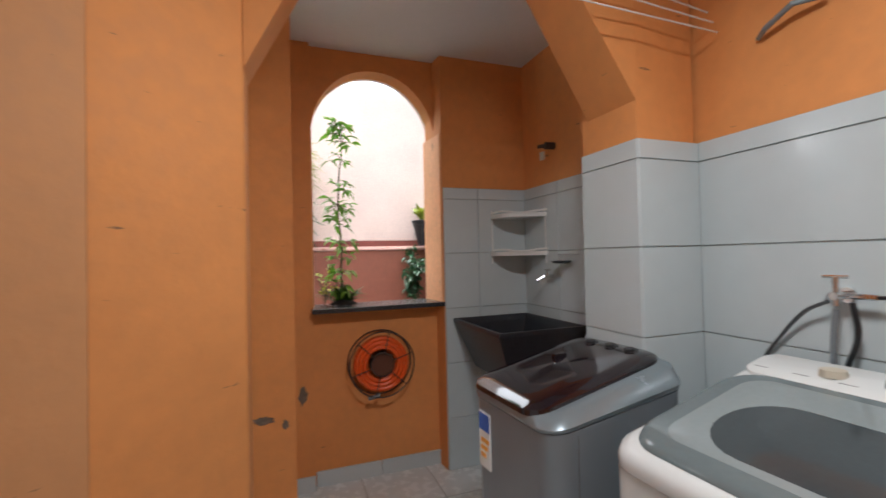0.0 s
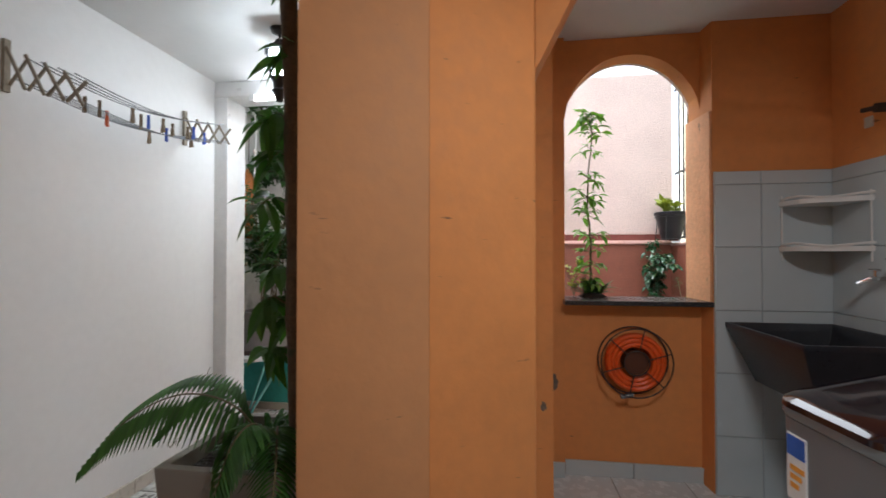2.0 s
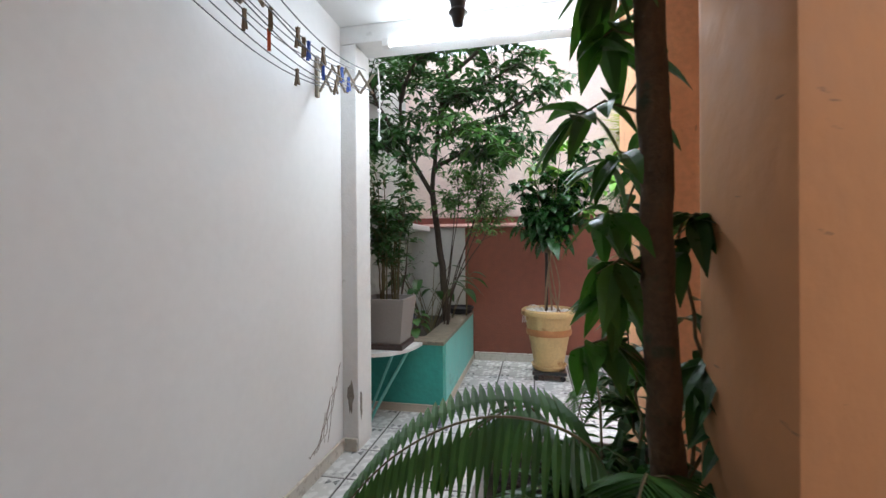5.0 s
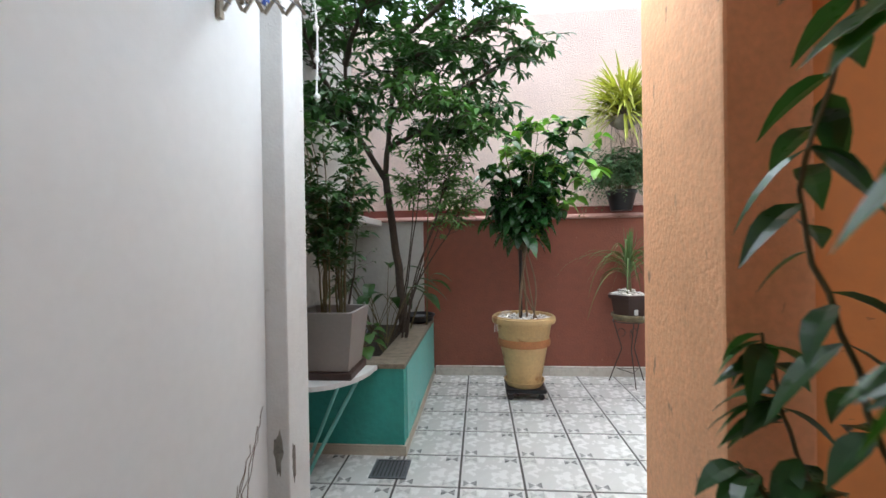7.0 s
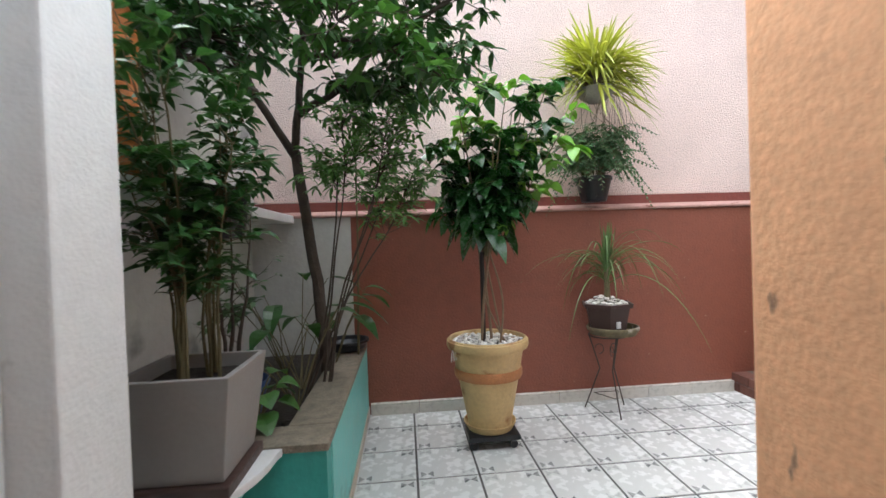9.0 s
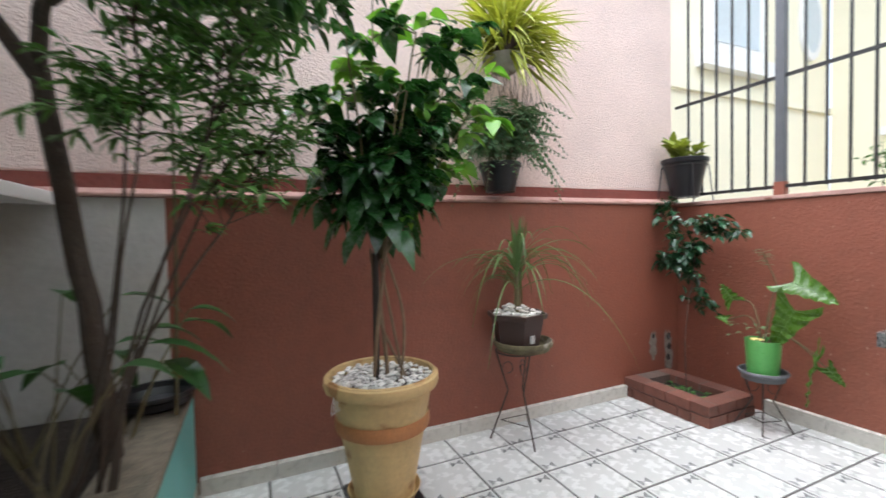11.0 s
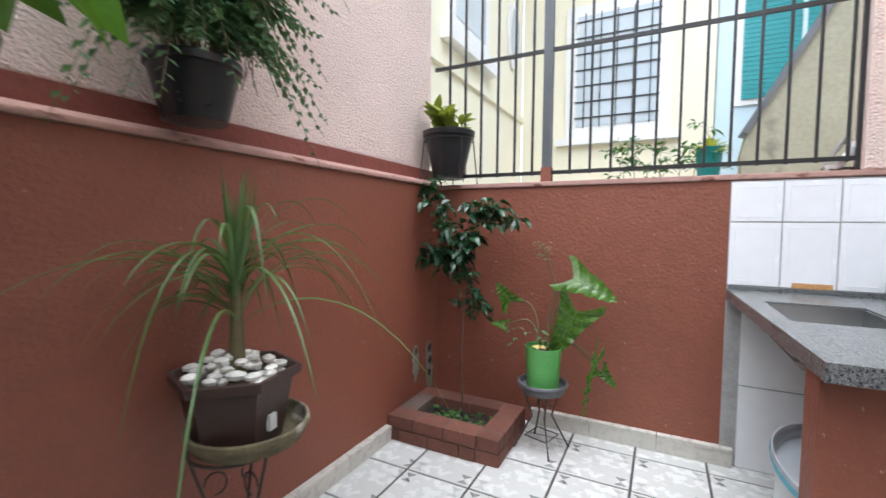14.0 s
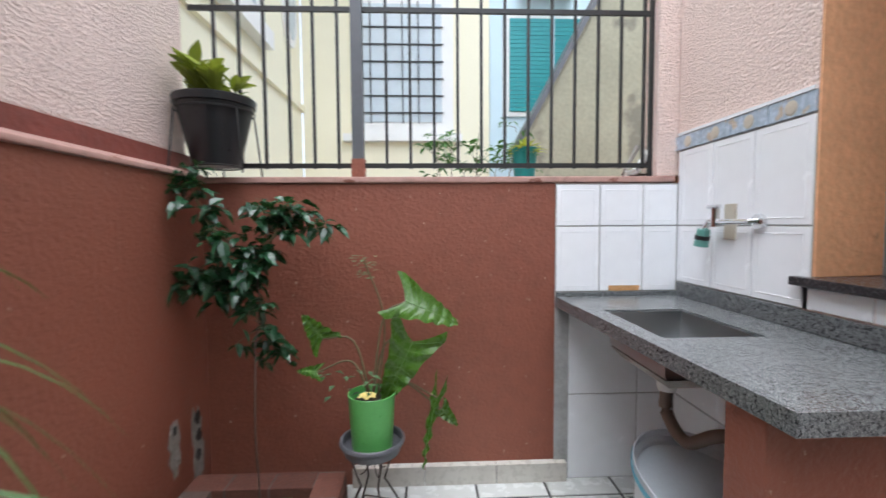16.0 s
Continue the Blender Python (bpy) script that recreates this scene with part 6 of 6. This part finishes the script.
def shell(geo, levels, cap=True):
    """Skins rounded outlines of (w, d, rad, z, dx, dy) one above another."""
    base, n = [], None
    for w, d, rad, z, dx, dy, tilt in levels:
        o = superbox(w, d, 0, rad)
        n = len(o)
        base += [(x + dx, y + dy, z + tilt * (x + dx)) for x, y in o]
    fs = [(k * n + i, k * n + (i + 1) % n, (k + 1) * n + (i + 1) % n, (k + 1) * n + i) for k in range(len(levels) - 1) for i in range(n)]
    if cap:
        fs += [tuple(reversed(range(n))), tuple((len(levels) - 1) * n + i for i in range(n))]
    return geo.add(base, fs)


M_SILVER = material("silver_grey_plastic", (0.20, 0.225, 0.25), 0.32, 0.3, var=0.03, scale=3, fine=12, bump=0.0)
M_SILVERL = material("light_silver_plastic", (0.25, 0.30, 0.33), 0.26, 0.4, var=0.03, scale=3, fine=12, bump=0.0)
M_LID = material("dark_tinted_lid", (0.012, 0.007, 0.010), 0.08, var=0.1, bump=0.0, coat=0.5)
M_WASH = material("white_enamel", (0.70, 0.72, 0.72), 0.22, var=0.02, scale=3, fine=12, bump=0.0)
M_LIDG = material("smoky_grey_lid", (0.15, 0.185, 0.195), 0.12, var=0.06, bump=0.0)
M_LIDG2 = material("dark_smoky_window", (0.05, 0.062, 0.068), 0.06, var=0.06, bump=0.0)
M_LABEL = material("paper_label_white", (0.75, 0.75, 0.74), 0.6, var=0.03)
M_BLUEL = material("label_blue", (0.03, 0.12, 0.48), 0.5)
M_ORL = material("label_orange", (0.80, 0.35, 0.05), 0.5)
M_YEL = material("label_yellow", (0.75, 0.70, 0.05), 0.5)

gw = thing("semi_automatic_washer", "silver-grey compact washing machine with a dark glossy lid", "washing machine", 1.01, 1.795, 0, 4)
g = Geo()
shell(g, [(0.57, 0.47, 0.08, 0.02, 0, 0, 0), (0.595, 0.495, 0.08, 0.10, 0, 0, 0), (0.605, 0.505, 0.08, 0.70, 0, 0, 0.0), (0.61, 0.51, 0.08, 0.842, 0, 0, 0.12)])
part("body", g, M_SILVER, gw, smooth=True)
g = Geo()
shell(g, [(0.614, 0.514, 0.08, 0.846, 0, 0, 0.12), (0.622, 0.522, 0.08, 0.862, 0, 0, 0.13), (0.605, 0.49, 0.08, 0.90, 0, 0.01, 0.18), (0.56, 0.44, 0.08, 0.912, 0, 0.02, 0.20)])
part("top_frame", g, M_SILVERL, gw, "lighter silver top frame", smooth=True)
g = Geo()
shell(g, [(0.60, 0.45, 0.08, 0.904, -0.014, 0.034, 0.20), (0.595, 0.445, 0.08, 0.922, -0.014, 0.034, 0.20), (0.56, 0.41, 0.07, 0.932, -0.012, 0.034, 0.20), (0.44, 0.30, 0.06, 0.938, -0.01, 0.034, 0.20)])
part("lid", g, M_LID, gw, "dark wine-tinted glossy lid", smooth=True)
part("lid_handle", box(0.0, 0.06, 0.10, 0.125, 0.935, 0.958), M_LID, gw, bevel=0.005)
for x, y in ((0.215, 0.13), (0.225, 0.03), (0.225, -0.07)):
    kb = part("knob", Geo().lathe([(0.001, 0.0), (0.034, 0.0), (0.034, 0.008), (0.022, 0.010), (0.020, 0.018), (0.001, 0.019)], 20), M_BLACKPL, gw, "black control knob", smooth=True)
    kb.matrix_local = pose(x, y, 0.928 + 0.20 * x, 0, -11.3, 0)
part("seam", Geo().tube([(-0.20, -0.2525, 0.12), (-0.20, -0.254, 0.80)], 0.002, 4), M_STEELG, gw)
lb = part("label", box(-0.308, -0.302, 0.11, 0.19, 0.55, 0.76), M_LABEL, gw, "energy label with coloured bars")
part("label_bar", box(-0.3095, -0.3082, 0.112, 0.188, 0.69, 0.755), M_BLUEL, lb)
for k in range(3):
    part("label_bar", box(-0.3095, -0.3082, 0.114 + 0.012 * k, 0.175, 0.645 - 0.028 * k, 0.662 - 0.028 * k), M_ORL, lb)

wm = thing("top_load_washer", "white top-loading washing machine with a smoky grey lid", "washing machine", 1.18, 1.075, 0, 2)
g = Geo()
shell(g, [(0.66, 0.62, 0.05, 0.02, 0, 0, 0), (0.68, 0.64, 0.06, 0.08, 0, 0, 0), (0.68, 0.66, 0.06, 0.795, 0, 0, 0.05)])
part("body", g, M_WASH, wm, smooth=True)
g = Geo()
shell(g, [(0.69, 0.67, 0.08, 0.80, 0, 0, 0.05), (0.70, 0.68, 0.09, 0.85, 0, 0, 0.12), (0.685, 0.665, 0.09, 0.895, 0, 0, 0.19), (0.65, 0.63, 0.09, 0.92, 0, 0, 0.24), (0.60, 0.59, 0.08, 0.928, 0, 0, 0.25)])
part("top", g, M_WASH, wm, "white rounded top", smooth=True)
g = Geo()
shell(g, [(0.50, 0.61, 0.10, 0.926, -0.065, 0, 0.25), (0.49, 0.60, 0.10, 0.938, -0.065, 0, 0.25), (0.455, 0.565, 0.09, 0.945, -0.065, 0, 0.25)])
part("lid", g, M_LIDG, wm, "smoky grey lid", smooth=True)
g = Geo()
shell(g, [(0.40, 0.50, 0.07, 0.9452, -0.06, -0.01, 0.25), (0.395, 0.495, 0.07, 0.9462, -0.06, -0.01, 0.25)])
part("lid_panel", g, material("pale_smoky_panel", (0.26, 0.30, 0.31), 0.10, var=0.05, bump=0.0), wm, "pale smoky inner lid panel", smooth=True)
g = Geo()
shell(g, [(0.27, 0.42, 0.13, 0.9464, -0.10, -0.04, 0.25), (0.26, 0.41, 0.13, 0.9476, -0.10, -0.04, 0.25)])
part("lid_window", g, M_LIDG2, wm, "dark transparent lid window", smooth=True)
g = Geo()
shell(g, [(0.155, 0.62, 0.05, 0.90, 0.255, 0, 0.25), (0.15, 0.61, 0.05, 0.938, 0.255, 0, 0.25), (0.12, 0.58, 0.04, 0.945, 0.255, 0, 0.25)])
part("control_panel", g, M_WASH, wm, "white raised control panel", smooth=True)
for y, rr, mt in ((0.09, 0.034, M_CREAM), (-0.05, 0.03, M_SILVERL), (-0.2, 0.03, M_SILVERL)):
    part("knob", Geo().lathe([(0.001, 0), (rr, 0), (rr * 0.9, 0.02), (0.001, 0.024)], 22, (0.25, y, 1.003)), mt, wm, "round control knob", smooth=True)
for k in range(5):
    part("panel_mark", box(0.21, 0.214, 0.24 - 0.11 * k, 0.28 - 0.11 * k, 0.996, 0.9985), M_STEELG, wm)
lb = part("label", box(-0.3435, -0.341, 0.16, 0.24, 0.60, 0.72), M_YEL, wm, "yellow and green energy label")
part("label_bar", box(-0.345, -0.3437, 0.165, 0.235, 0.69, 0.715), M_GREENPL, lb)
for k in range(2):
    part("label", box(-0.3435, -0.341, 0.08, 0.12, 0.64 + 0.06 * k, 0.67 + 0.06 * k), M_SILVERL, wm)

wt = thing("washer_tap", "chrome wall tap with grey and black hoses", "tap", 1.61, 1.22, 1.22)
part("flange", Geo().tube([(0, 0, 0), (-0.018, 0, 0)], 0.024, 14), M_CHROME, wt, smooth=True)
part("valve_body", Geo().tube([(-0.018, 0, 0), (-0.085, 0, 0)], 0.013, 10).tube([(-0.07, 0, -0.03), (-0.07, 0, 0.045)], 0.008, 10).tube([(-0.05, -0.09, 0.0), (-0.05, 0.02, 0.0)], 0.009, 8), M_CHROME, wt, smooth=True)
part("handle", Geo().tube([(-0.07, -0.032, 0.058), (-0.07, 0.032, 0.058)], 0.005, 8).tube([(-0.07, 0, 0.04), (-0.07, 0, 0.058)], 0.010, 10), M_CHROME, wt, smooth=True)
M_HOSE = material("dark_grey_hose", (0.07, 0.075, 0.08), 0.5, bump=0.1)
part("hose", Geo().tube(curve([(-0.05, 0.03, -0.02), (-0.045, 0.10, -0.06), (-0.03, 0.18, -0.15), (-0.015, 0.27, -0.29), (-0.03, 0.29, -0.5)], 8), 0.006, 8), M_HOSE, wt, "thin dark grey hose", smooth=True)
part("hose", Geo().tube(curve([(-0.05, -0.03, -0.02), (-0.05, -0.04, -0.12), (-0.04, 0.0, -0.24), (-0.03, 0.04, -0.4)], 8), 0.008, 10), M_BLACKPL, wt, "thick black inlet hose", smooth=True)
part("hose", Geo().tube(curve([(-0.07, 0.0, -0.04), (-0.07, 0.01, -0.14), (-0.06, 0.02, -0.3)], 6), 0.008, 10), M_SILVER, wt, "grey inlet hose", smooth=True)
part("hose", Geo().tube(curve([(-0.05, -0.08, 0.0), (-0.06, -0.2, 0.0), (-0.05, -0.35, -0.03), (-0.05, -0.5, -0.2)], 6), 0.006, 8), M_BLACKPL, wt, smooth=True)
cl = thing("clothes_line", "wall bracket with thin overhead clothes lines", "clothes line", 1.61, 1.30, 2.10)
part("arm", Geo().tube([(0, 0.16, 0.03), (-0.03, 0.12, 0.04), (-0.05, 0.02, 0.07), (-0.02, -0.06, 0.06)], 0.010, 8), M_SILVERL, cl)
for k in range(3):
    part("line", Geo().tube([(-0.02, 0.30 + 0.02 * k, 0.12 + 0.05 * k), (-0.7, 0.34, 0.16 + 0.06 * k), (-1.75, 0.36, 0.2 + 0.08 * k)], 0.003, 5), M_WHITEPL, cl)
clp = thing("ceiling_lamp", "round white ceiling lamp in the washing area", "ceiling lamp", 0.60, 0.75, GZ - 0.002)
part("base", Geo().lathe([(0.001, 0), (0.17, 0), (0.17, -0.02), (0.001, -0.02)], 32), M_WHITEPL, clp, smooth=True)

# ---- corridor things ----
ln = thing("lantern", "black coach-style ceiling lantern with a bright white glass", "lantern", -1.46, 2.60, GZ)
part("canopy", Geo().lathe([(0.001, 0.0), (0.05, 0.0), (0.045, -0.02), (0.015, -0.03), (0.001, -0.03)], 20), M_IRON, ln, smooth=True)
part("chain", Geo().tube([(0, 0, -0.028), (0, 0, -0.075)], 0.006, 8), M_IRON, ln)
part("roof", Geo().lathe([(0.001, -0.055), (0.02, -0.06), (0.03, -0.08), (0.085, -0.12), (0.09, -0.13), (0.001, -0.125)], 6), M_IRON, ln)
part("glass", Geo().lathe([(0.001, -0.135), (0.062, -0.135), (0.042, -0.27), (0.001, -0.27)], 6), glow("lantern_glass", (0.85, 0.96, 1.0), 5), ln, "glowing white glass").visible_shadow = False
for k in range(6):
    a = k * math.pi / 3
    part("rib", Geo().tube([(0.075 * math.cos(a), 0.075 * math.sin(a), -0.125), (0.045 * math.cos(a), 0.045 * math.sin(a), -0.275)], 0.005, 5), M_IRON, ln)
part("finial", Geo().lathe([(0.001, -0.27), (0.05, -0.272), (0.035, -0.295), (0.03, -0.33), (0.042, -0.345), (0.03, -0.36), (0.02, -0.40), (0.001, -0.405)], 12), M_IRON, ln, smooth=True)
tb = thing("tube_light", "lit white fluorescent tube under the corridor beam", "lamp", -1.41, 3.215, 2.450)
part("tube", Geo().tube([(-0.58, 0, 0), (0.58, 0, 0)], 0.016, 12), glow("tube_glass", (0.93, 0.98, 1.0), 5), tb, "glowing white tube", smooth=True).visible_shadow = False
for sx in (-0.59, 0.59):
    part("holder", box(sx - 0.02, sx + 0.02, -0.022, 0.022, -0.02, 0.026), M_WHITEPL, tb, bevel=0.003)

rk = thing("drying_rack", "folding wooden wall drying rack with wire lines", "drying rack", -2.299, 1.90, 2.02)
M_OLDWOOD = material("old_grey_wood", (0.30, 0.26, 0.20), 0.8, var=0.25, scale=12, bump=0.3)


def slat(parent, p, q, w=0.012, t=0.007):
    p, q = Vector(p), Vector(q)
    d = (q - p).normalized()
    s, n = Vector((0, 1, 0)), d.cross(Vector((0, 1, 0))).normalized()
    vs = [e + s * (a * t / 2) + n * (b * w / 2) for e in (p, q) for a, b in ((-1, -1), (1, -1), (1, 1), (-1, 1))]
    part("slat", Geo().hexa(vs), M_OLDWOOD, parent)


for y0, reach, droop, zb in ((0.0, 0.37, 0.11, 0.0), (1.015, 0.31, 0.04, 0.035)):
    part("wall_bar", box(0.001, 0.018, y0 - 0.012, y0 + 0.012, zb + 0.0, zb + 0.22), M_OLDWOOD, rk)
    n = 4
    for k in range(n):
        xa, xb = 0.02 + reach * k / n, 0.02 + reach * (k + 1) / n
        da, db_ = zb - droop * k / n, zb - droop * (k + 1) / n
        slat(rk, (xa, y0 + 0.006, 0.03 + da), (xb, y0 + 0.006, 0.165 - 0.01 * k + db_))
        slat(rk, (xa, y0 - 0.006, 0.185 - 0.012 * k + da), (xb, y0 - 0.006, 0.03 + db_))
for k in range(9):
    u0 = k / 8
    xa, xb, zz = 0.06 + 0.32 * u0, 0.05 + 0.27 * u0, 0.155 if k % 2 else 0.05
    pts = [(xa + (xb - xa) * u, 1.015 * u, zz - 0.11 * u0 * (1 - u) + (0.035 - 0.04 * u0) * u - 0.055 * math.sin(math.pi * u)) for u in [i / 10 for i in range(11)]]
    part("line", Geo().tube(pts, 0.0026, 5), M_STEELG, rk)
PEG_KIND = (2, 2, 0, 2, 2, 1, 2, 1, 2, 2, 2, 1, 2, 1)
M_PEGO, M_PEGB, M_PEGW = material("orange_peg", (0.60, 0.10, 0.02), 0.5), material("blue_peg", (0.03, 0.09, 0.45), 0.45), material("wooden_peg", (0.17, 0.12, 0.07), 0.7)
_q = random.Random(6)
for k in range(14):
    u = 0.12 + 0.80 * k / 14
    xx = _q.uniform(0.12, 0.38)
    pg = thing("clothes_peg", ("orange", "blue", "dark wooden")[PEG_KIND[k]] + " clothes peg clipped on the drying rack", "clothes peg", -2.299 + xx, 1.90 + 1.015 * u, 2.10 - 0.06 * (1 - u) + 0.03 * u - 0.055 * math.sin(math.pi * u) - _q.uniform(0.0, 0.06), _q.uniform(0, 90), group="pegs on the rack")
    mt = (M_PEGO, M_PEGB, M_PEGW)[PEG_KIND[k]]
    for s in (-1, 1):
        part("jaw", Geo().hexa([(-0.006, s * 0.010 - 0.003, -0.04), (0.006, s * 0.010 - 0.003, -0.04), (0.006, s * 0.010 + 0.003, -0.04), (-0.006, s * 0.010 + 0.003, -0.04), (-0.006, s * -0.004 - 0.003, 0.03), (0.006, s * -0.004 - 0.003, 0.03), (0.006, s * -0.004 + 0.003, 0.03), (-0.006, s * -0.004 + 0.003, 0.03)]), mt, pg)

# tall square pot with a slender tree, vines and ferns
M_TAUPE = material("taupe_plastic_pot", (0.20, 0.175, 0.145), 0.5, var=0.08, scale=4, bump=0.08)
TX, TY = -0.905, 1.71
square_pot("square_pot", "large tapered taupe square pot beside the orange pillar", -1.055, 1.79, 0.0, 0.36, 0.46, 0.70, M_TAUPE, 0, 0.03)
r = random.Random(60)
tt = thing("corridor_tree", "slender brown-trunked tree in the taupe pot", "tree", TX, TY, 0.64)
part("trunk", Geo().tube(curve([(0.02, 0, 0), (0.0, 0, 0.5), (-0.012, 0, 1.1), (-0.05, -0.01, 1.93)], 8, 0.004, r), 0.035, 12, 0.027), material("mottled_brown_bark", (0.105, 0.070, 0.042), 0.85, var=0.4, scale=18, fine=90, bump=0.9, bump_scale=45, dist=0.01, stain=(0.05, 0.06, 0.035), stain_at=0.58, stain_scale=9), tt, smooth=True)
wood, leaves = Geo(), Geo()
for z0, dx, dy, L in ((0.62, -0.14, 0.06, 0.12), (0.75, -0.10, 0.1, 0.13), (0.85, -0.16, 0.04, 0.13), (1.0, -0.13, 0.05, 0.14), (0.52, -0.12, -0.02, 0.12), (1.12, -0.12, 0.0, 0.14), (1.35, -0.08, 0.05, 0.13), (1.5, 0.1, 0.0, 0.12), (1.65, -0.06, 0.1, 0.13), (1.75, 0.07, 0.05, 0.12), (0.45, -0.10, 0.1, 0.12), (0.35, -0.16, 0.05, 0.13)):
    c = [(0, 0, z0), (dx * 0.6, dy * 0.6, z0 + 0.05), (dx, dy, z0 + 0.02)]
    wood.tube(c, 0.004, 5, 0.002)
    for k in range(11):
        p, _ = along(c, r.uniform(0.4, 1))
        a = r.uniform(0, 6.28)
        leaves.leaf(p, (math.cos(a) * 0.6, math.sin(a) * 0.6, r.uniform(-0.9, 0.3)), L * r.uniform(0.7, 1.15), 0.046, 0.4, 0.25, 5, 0.75, twist=r.uniform(-0.6, 0.6))
part("twig", wood, M_STEM, tt)
part("foliage", leaves, leaf_material("climbing_leaf", (0.045, 0.135, 0.022), 0.34), tt)
vn = thing("trailing_vine", "leafy vine with pointed dark leaves around the trunk", "vine", TX, TY, 0.64)
wood, leaves = Geo(), Geo()
for pts in ([(0.04, 0.1, 0.0), (0.06, 0.32, 0.3), (0.02, 0.40, 0.65), (0.08, 0.36, 1.0), (0.02, 0.30, 1.3)], [(0.05, 0.08, 0), (0.12, 0.12, 0.3), (0.06, 0.08, 0.62), (0.13, 0.05, 0.66)], [(0.04, 0.15, 0), (0.02, 0.4, 0.12), (-0.02, 0.5, 0.2)], [(0.05, 0.1, 0.0), (0.14, 0.15, 0.15), (0.15, 0.1, 0.35), (0.16, 0.05, 0.1)], [(0.0, 0.12, 0), (0.05, 0.44, 0.2), (0.02, 0.5, 0.42)]):
    c = curve(pts, 7, 0.006, r)
    wood.tube(c, 0.005, 6, 0.0025)
    for k in range(32):
        p, d = along(c, r.uniform(0.2, 1))
        a = r.uniform(0, 6.28)
        leaves.leaf(p, (math.cos(a), math.sin(a) * 0.7, r.uniform(-0.7, 0.3)), 0.125 * r.uniform(0.6, 1.1), 0.044, 0.45, 0.25, 5, 0.75, twist=r.uniform(-0.5, 0.5))
part("vine_stem", wood, M_STEM, vn)
part("foliage", leaves, L_DARK, vn)
fr = thing("sword_fern", "bright sword fern arching over the pot's rim", "fern", -1.10, 1.70, 0.64)


def frond(parent, pts, r, leaf=0.10, n=34, wide=0.018, tilt=0.0):
    c = curve(pts, 8)
    part("rachis", Geo().tube(c, 0.004, 5, 0.0015), M_STEM, parent)
    g = Geo()
    for k in range(n):
        p, d = along(c, 0.12 + 0.88 * k / n)
        b = d.cross(Vector((0, 0, 1))).normalized()
        L = leaf * math.sin(math.pi * (0.22 + 0.74 * k / n)) + 0.012
        for s in (-1, 1):
            g.leaf(p, b * s + d * (0.45 - 0.3 * abs(tilt)) + Vector((0, 0, tilt * s - 0.25)), L, wide, 0.25, 0.25, 3, 0.6)
    part("frond", g, L_FERN, parent)


frond(fr, [(0.12, 0.0, 0.02), (0.05, -0.07, 0.22), (-0.13, -0.08, 0.265), (-0.32, -0.09, 0.18), (-0.49, -0.10, 0.0)], r, 0.125, 40, 0.018, 0.9)
frond(fr, [(0.14, 0.0, 0), (0.14, -0.12, 0.20), (0.10, -0.20, 0.15), (0.06, -0.25, -0.10)], r, 0.105, 34, 0.016)
frond(fr, [(0.06, 0.05, 0), (-0.04, 0.02, 0.24), (-0.16, -0.02, 0.22), (-0.26, -0.05, 0.10)], r, 0.09)
frond(fr, [(0.1, 0.05, 0), (0.18, -0.08, 0.18), (0.24, -0.2, 0.1), (0.26, -0.28, -0.06)], r, 0.09)
frond(fr, [(0.1, 0.1, 0), (0.12, 0.3, 0.2), (0.1, 0.45, 0.15), (0.08, 0.55, 0.0)], r, 0.08)
db = thing("low_shrub", "dark tufted undergrowth around the trunk", "shrub", -1.0, 1.8, 0.64)
g = Geo()
for k in range(300):
    a, e = r.uniform(0, 6.28), r.uniform(0.1, 1.45)
    g.leaf((r.uniform(-0.12, 0.12), r.uniform(-0.08, 0.1), 0), (math.cos(a) * math.cos(e), math.sin(a) * math.cos(e), math.sin(e)), r.uniform(0.14, 0.36), 0.022, 0.5, 0.3, 4, 0.6)
part("foliage", g, L_DARK, db)

# ornament and cord hung on the garden side wall
orn = thing("wall_ornament", "long orange-brown carved ornament hung on the wall", "ornament", -2.40, 3.80, 1.45)
part("body", Geo().lathe([(0.001, 0.0), (0.03, 0.02), (0.045, 0.15), (0.038, 0.38), (0.05, 0.5), (0.02, 0.62), (0.001, 0.64)], 10), material("burnt_orange_clay", (0.42, 0.14, 0.03), 0.6, var=0.3, scale=12, bump=0.5), orn, smooth=True)
part("cord", Geo().tube([(0, 0, 0.63), (0.0, 0.0, 0.9)], 0.003, 5), M_BARK, orn)
cd = thing("knotted_cord", "white knotted cord hanging from the beam", "cord", -2.16, 3.50, 1.95)
part("cord", Geo().tube(curve([(0, 0, 0.48), (0.01, 0, 0.3), (0.0, 0.0, 0.0)], 5), 0.005, 6).tube([(0, -0.05, 0.495), (0, 0, 0.48)], 0.004, 5), M_WHITEPL, cd)
for z in (0.02, 0.2, 0.36):
    part("knot", Geo().lathe([(0.001, -0.018), (0.014, -0.01), (0.016, 0.006), (0.001, 0.018)], 10, (0.004, 0, z)), M_WHITEPL, cd, smooth=True)
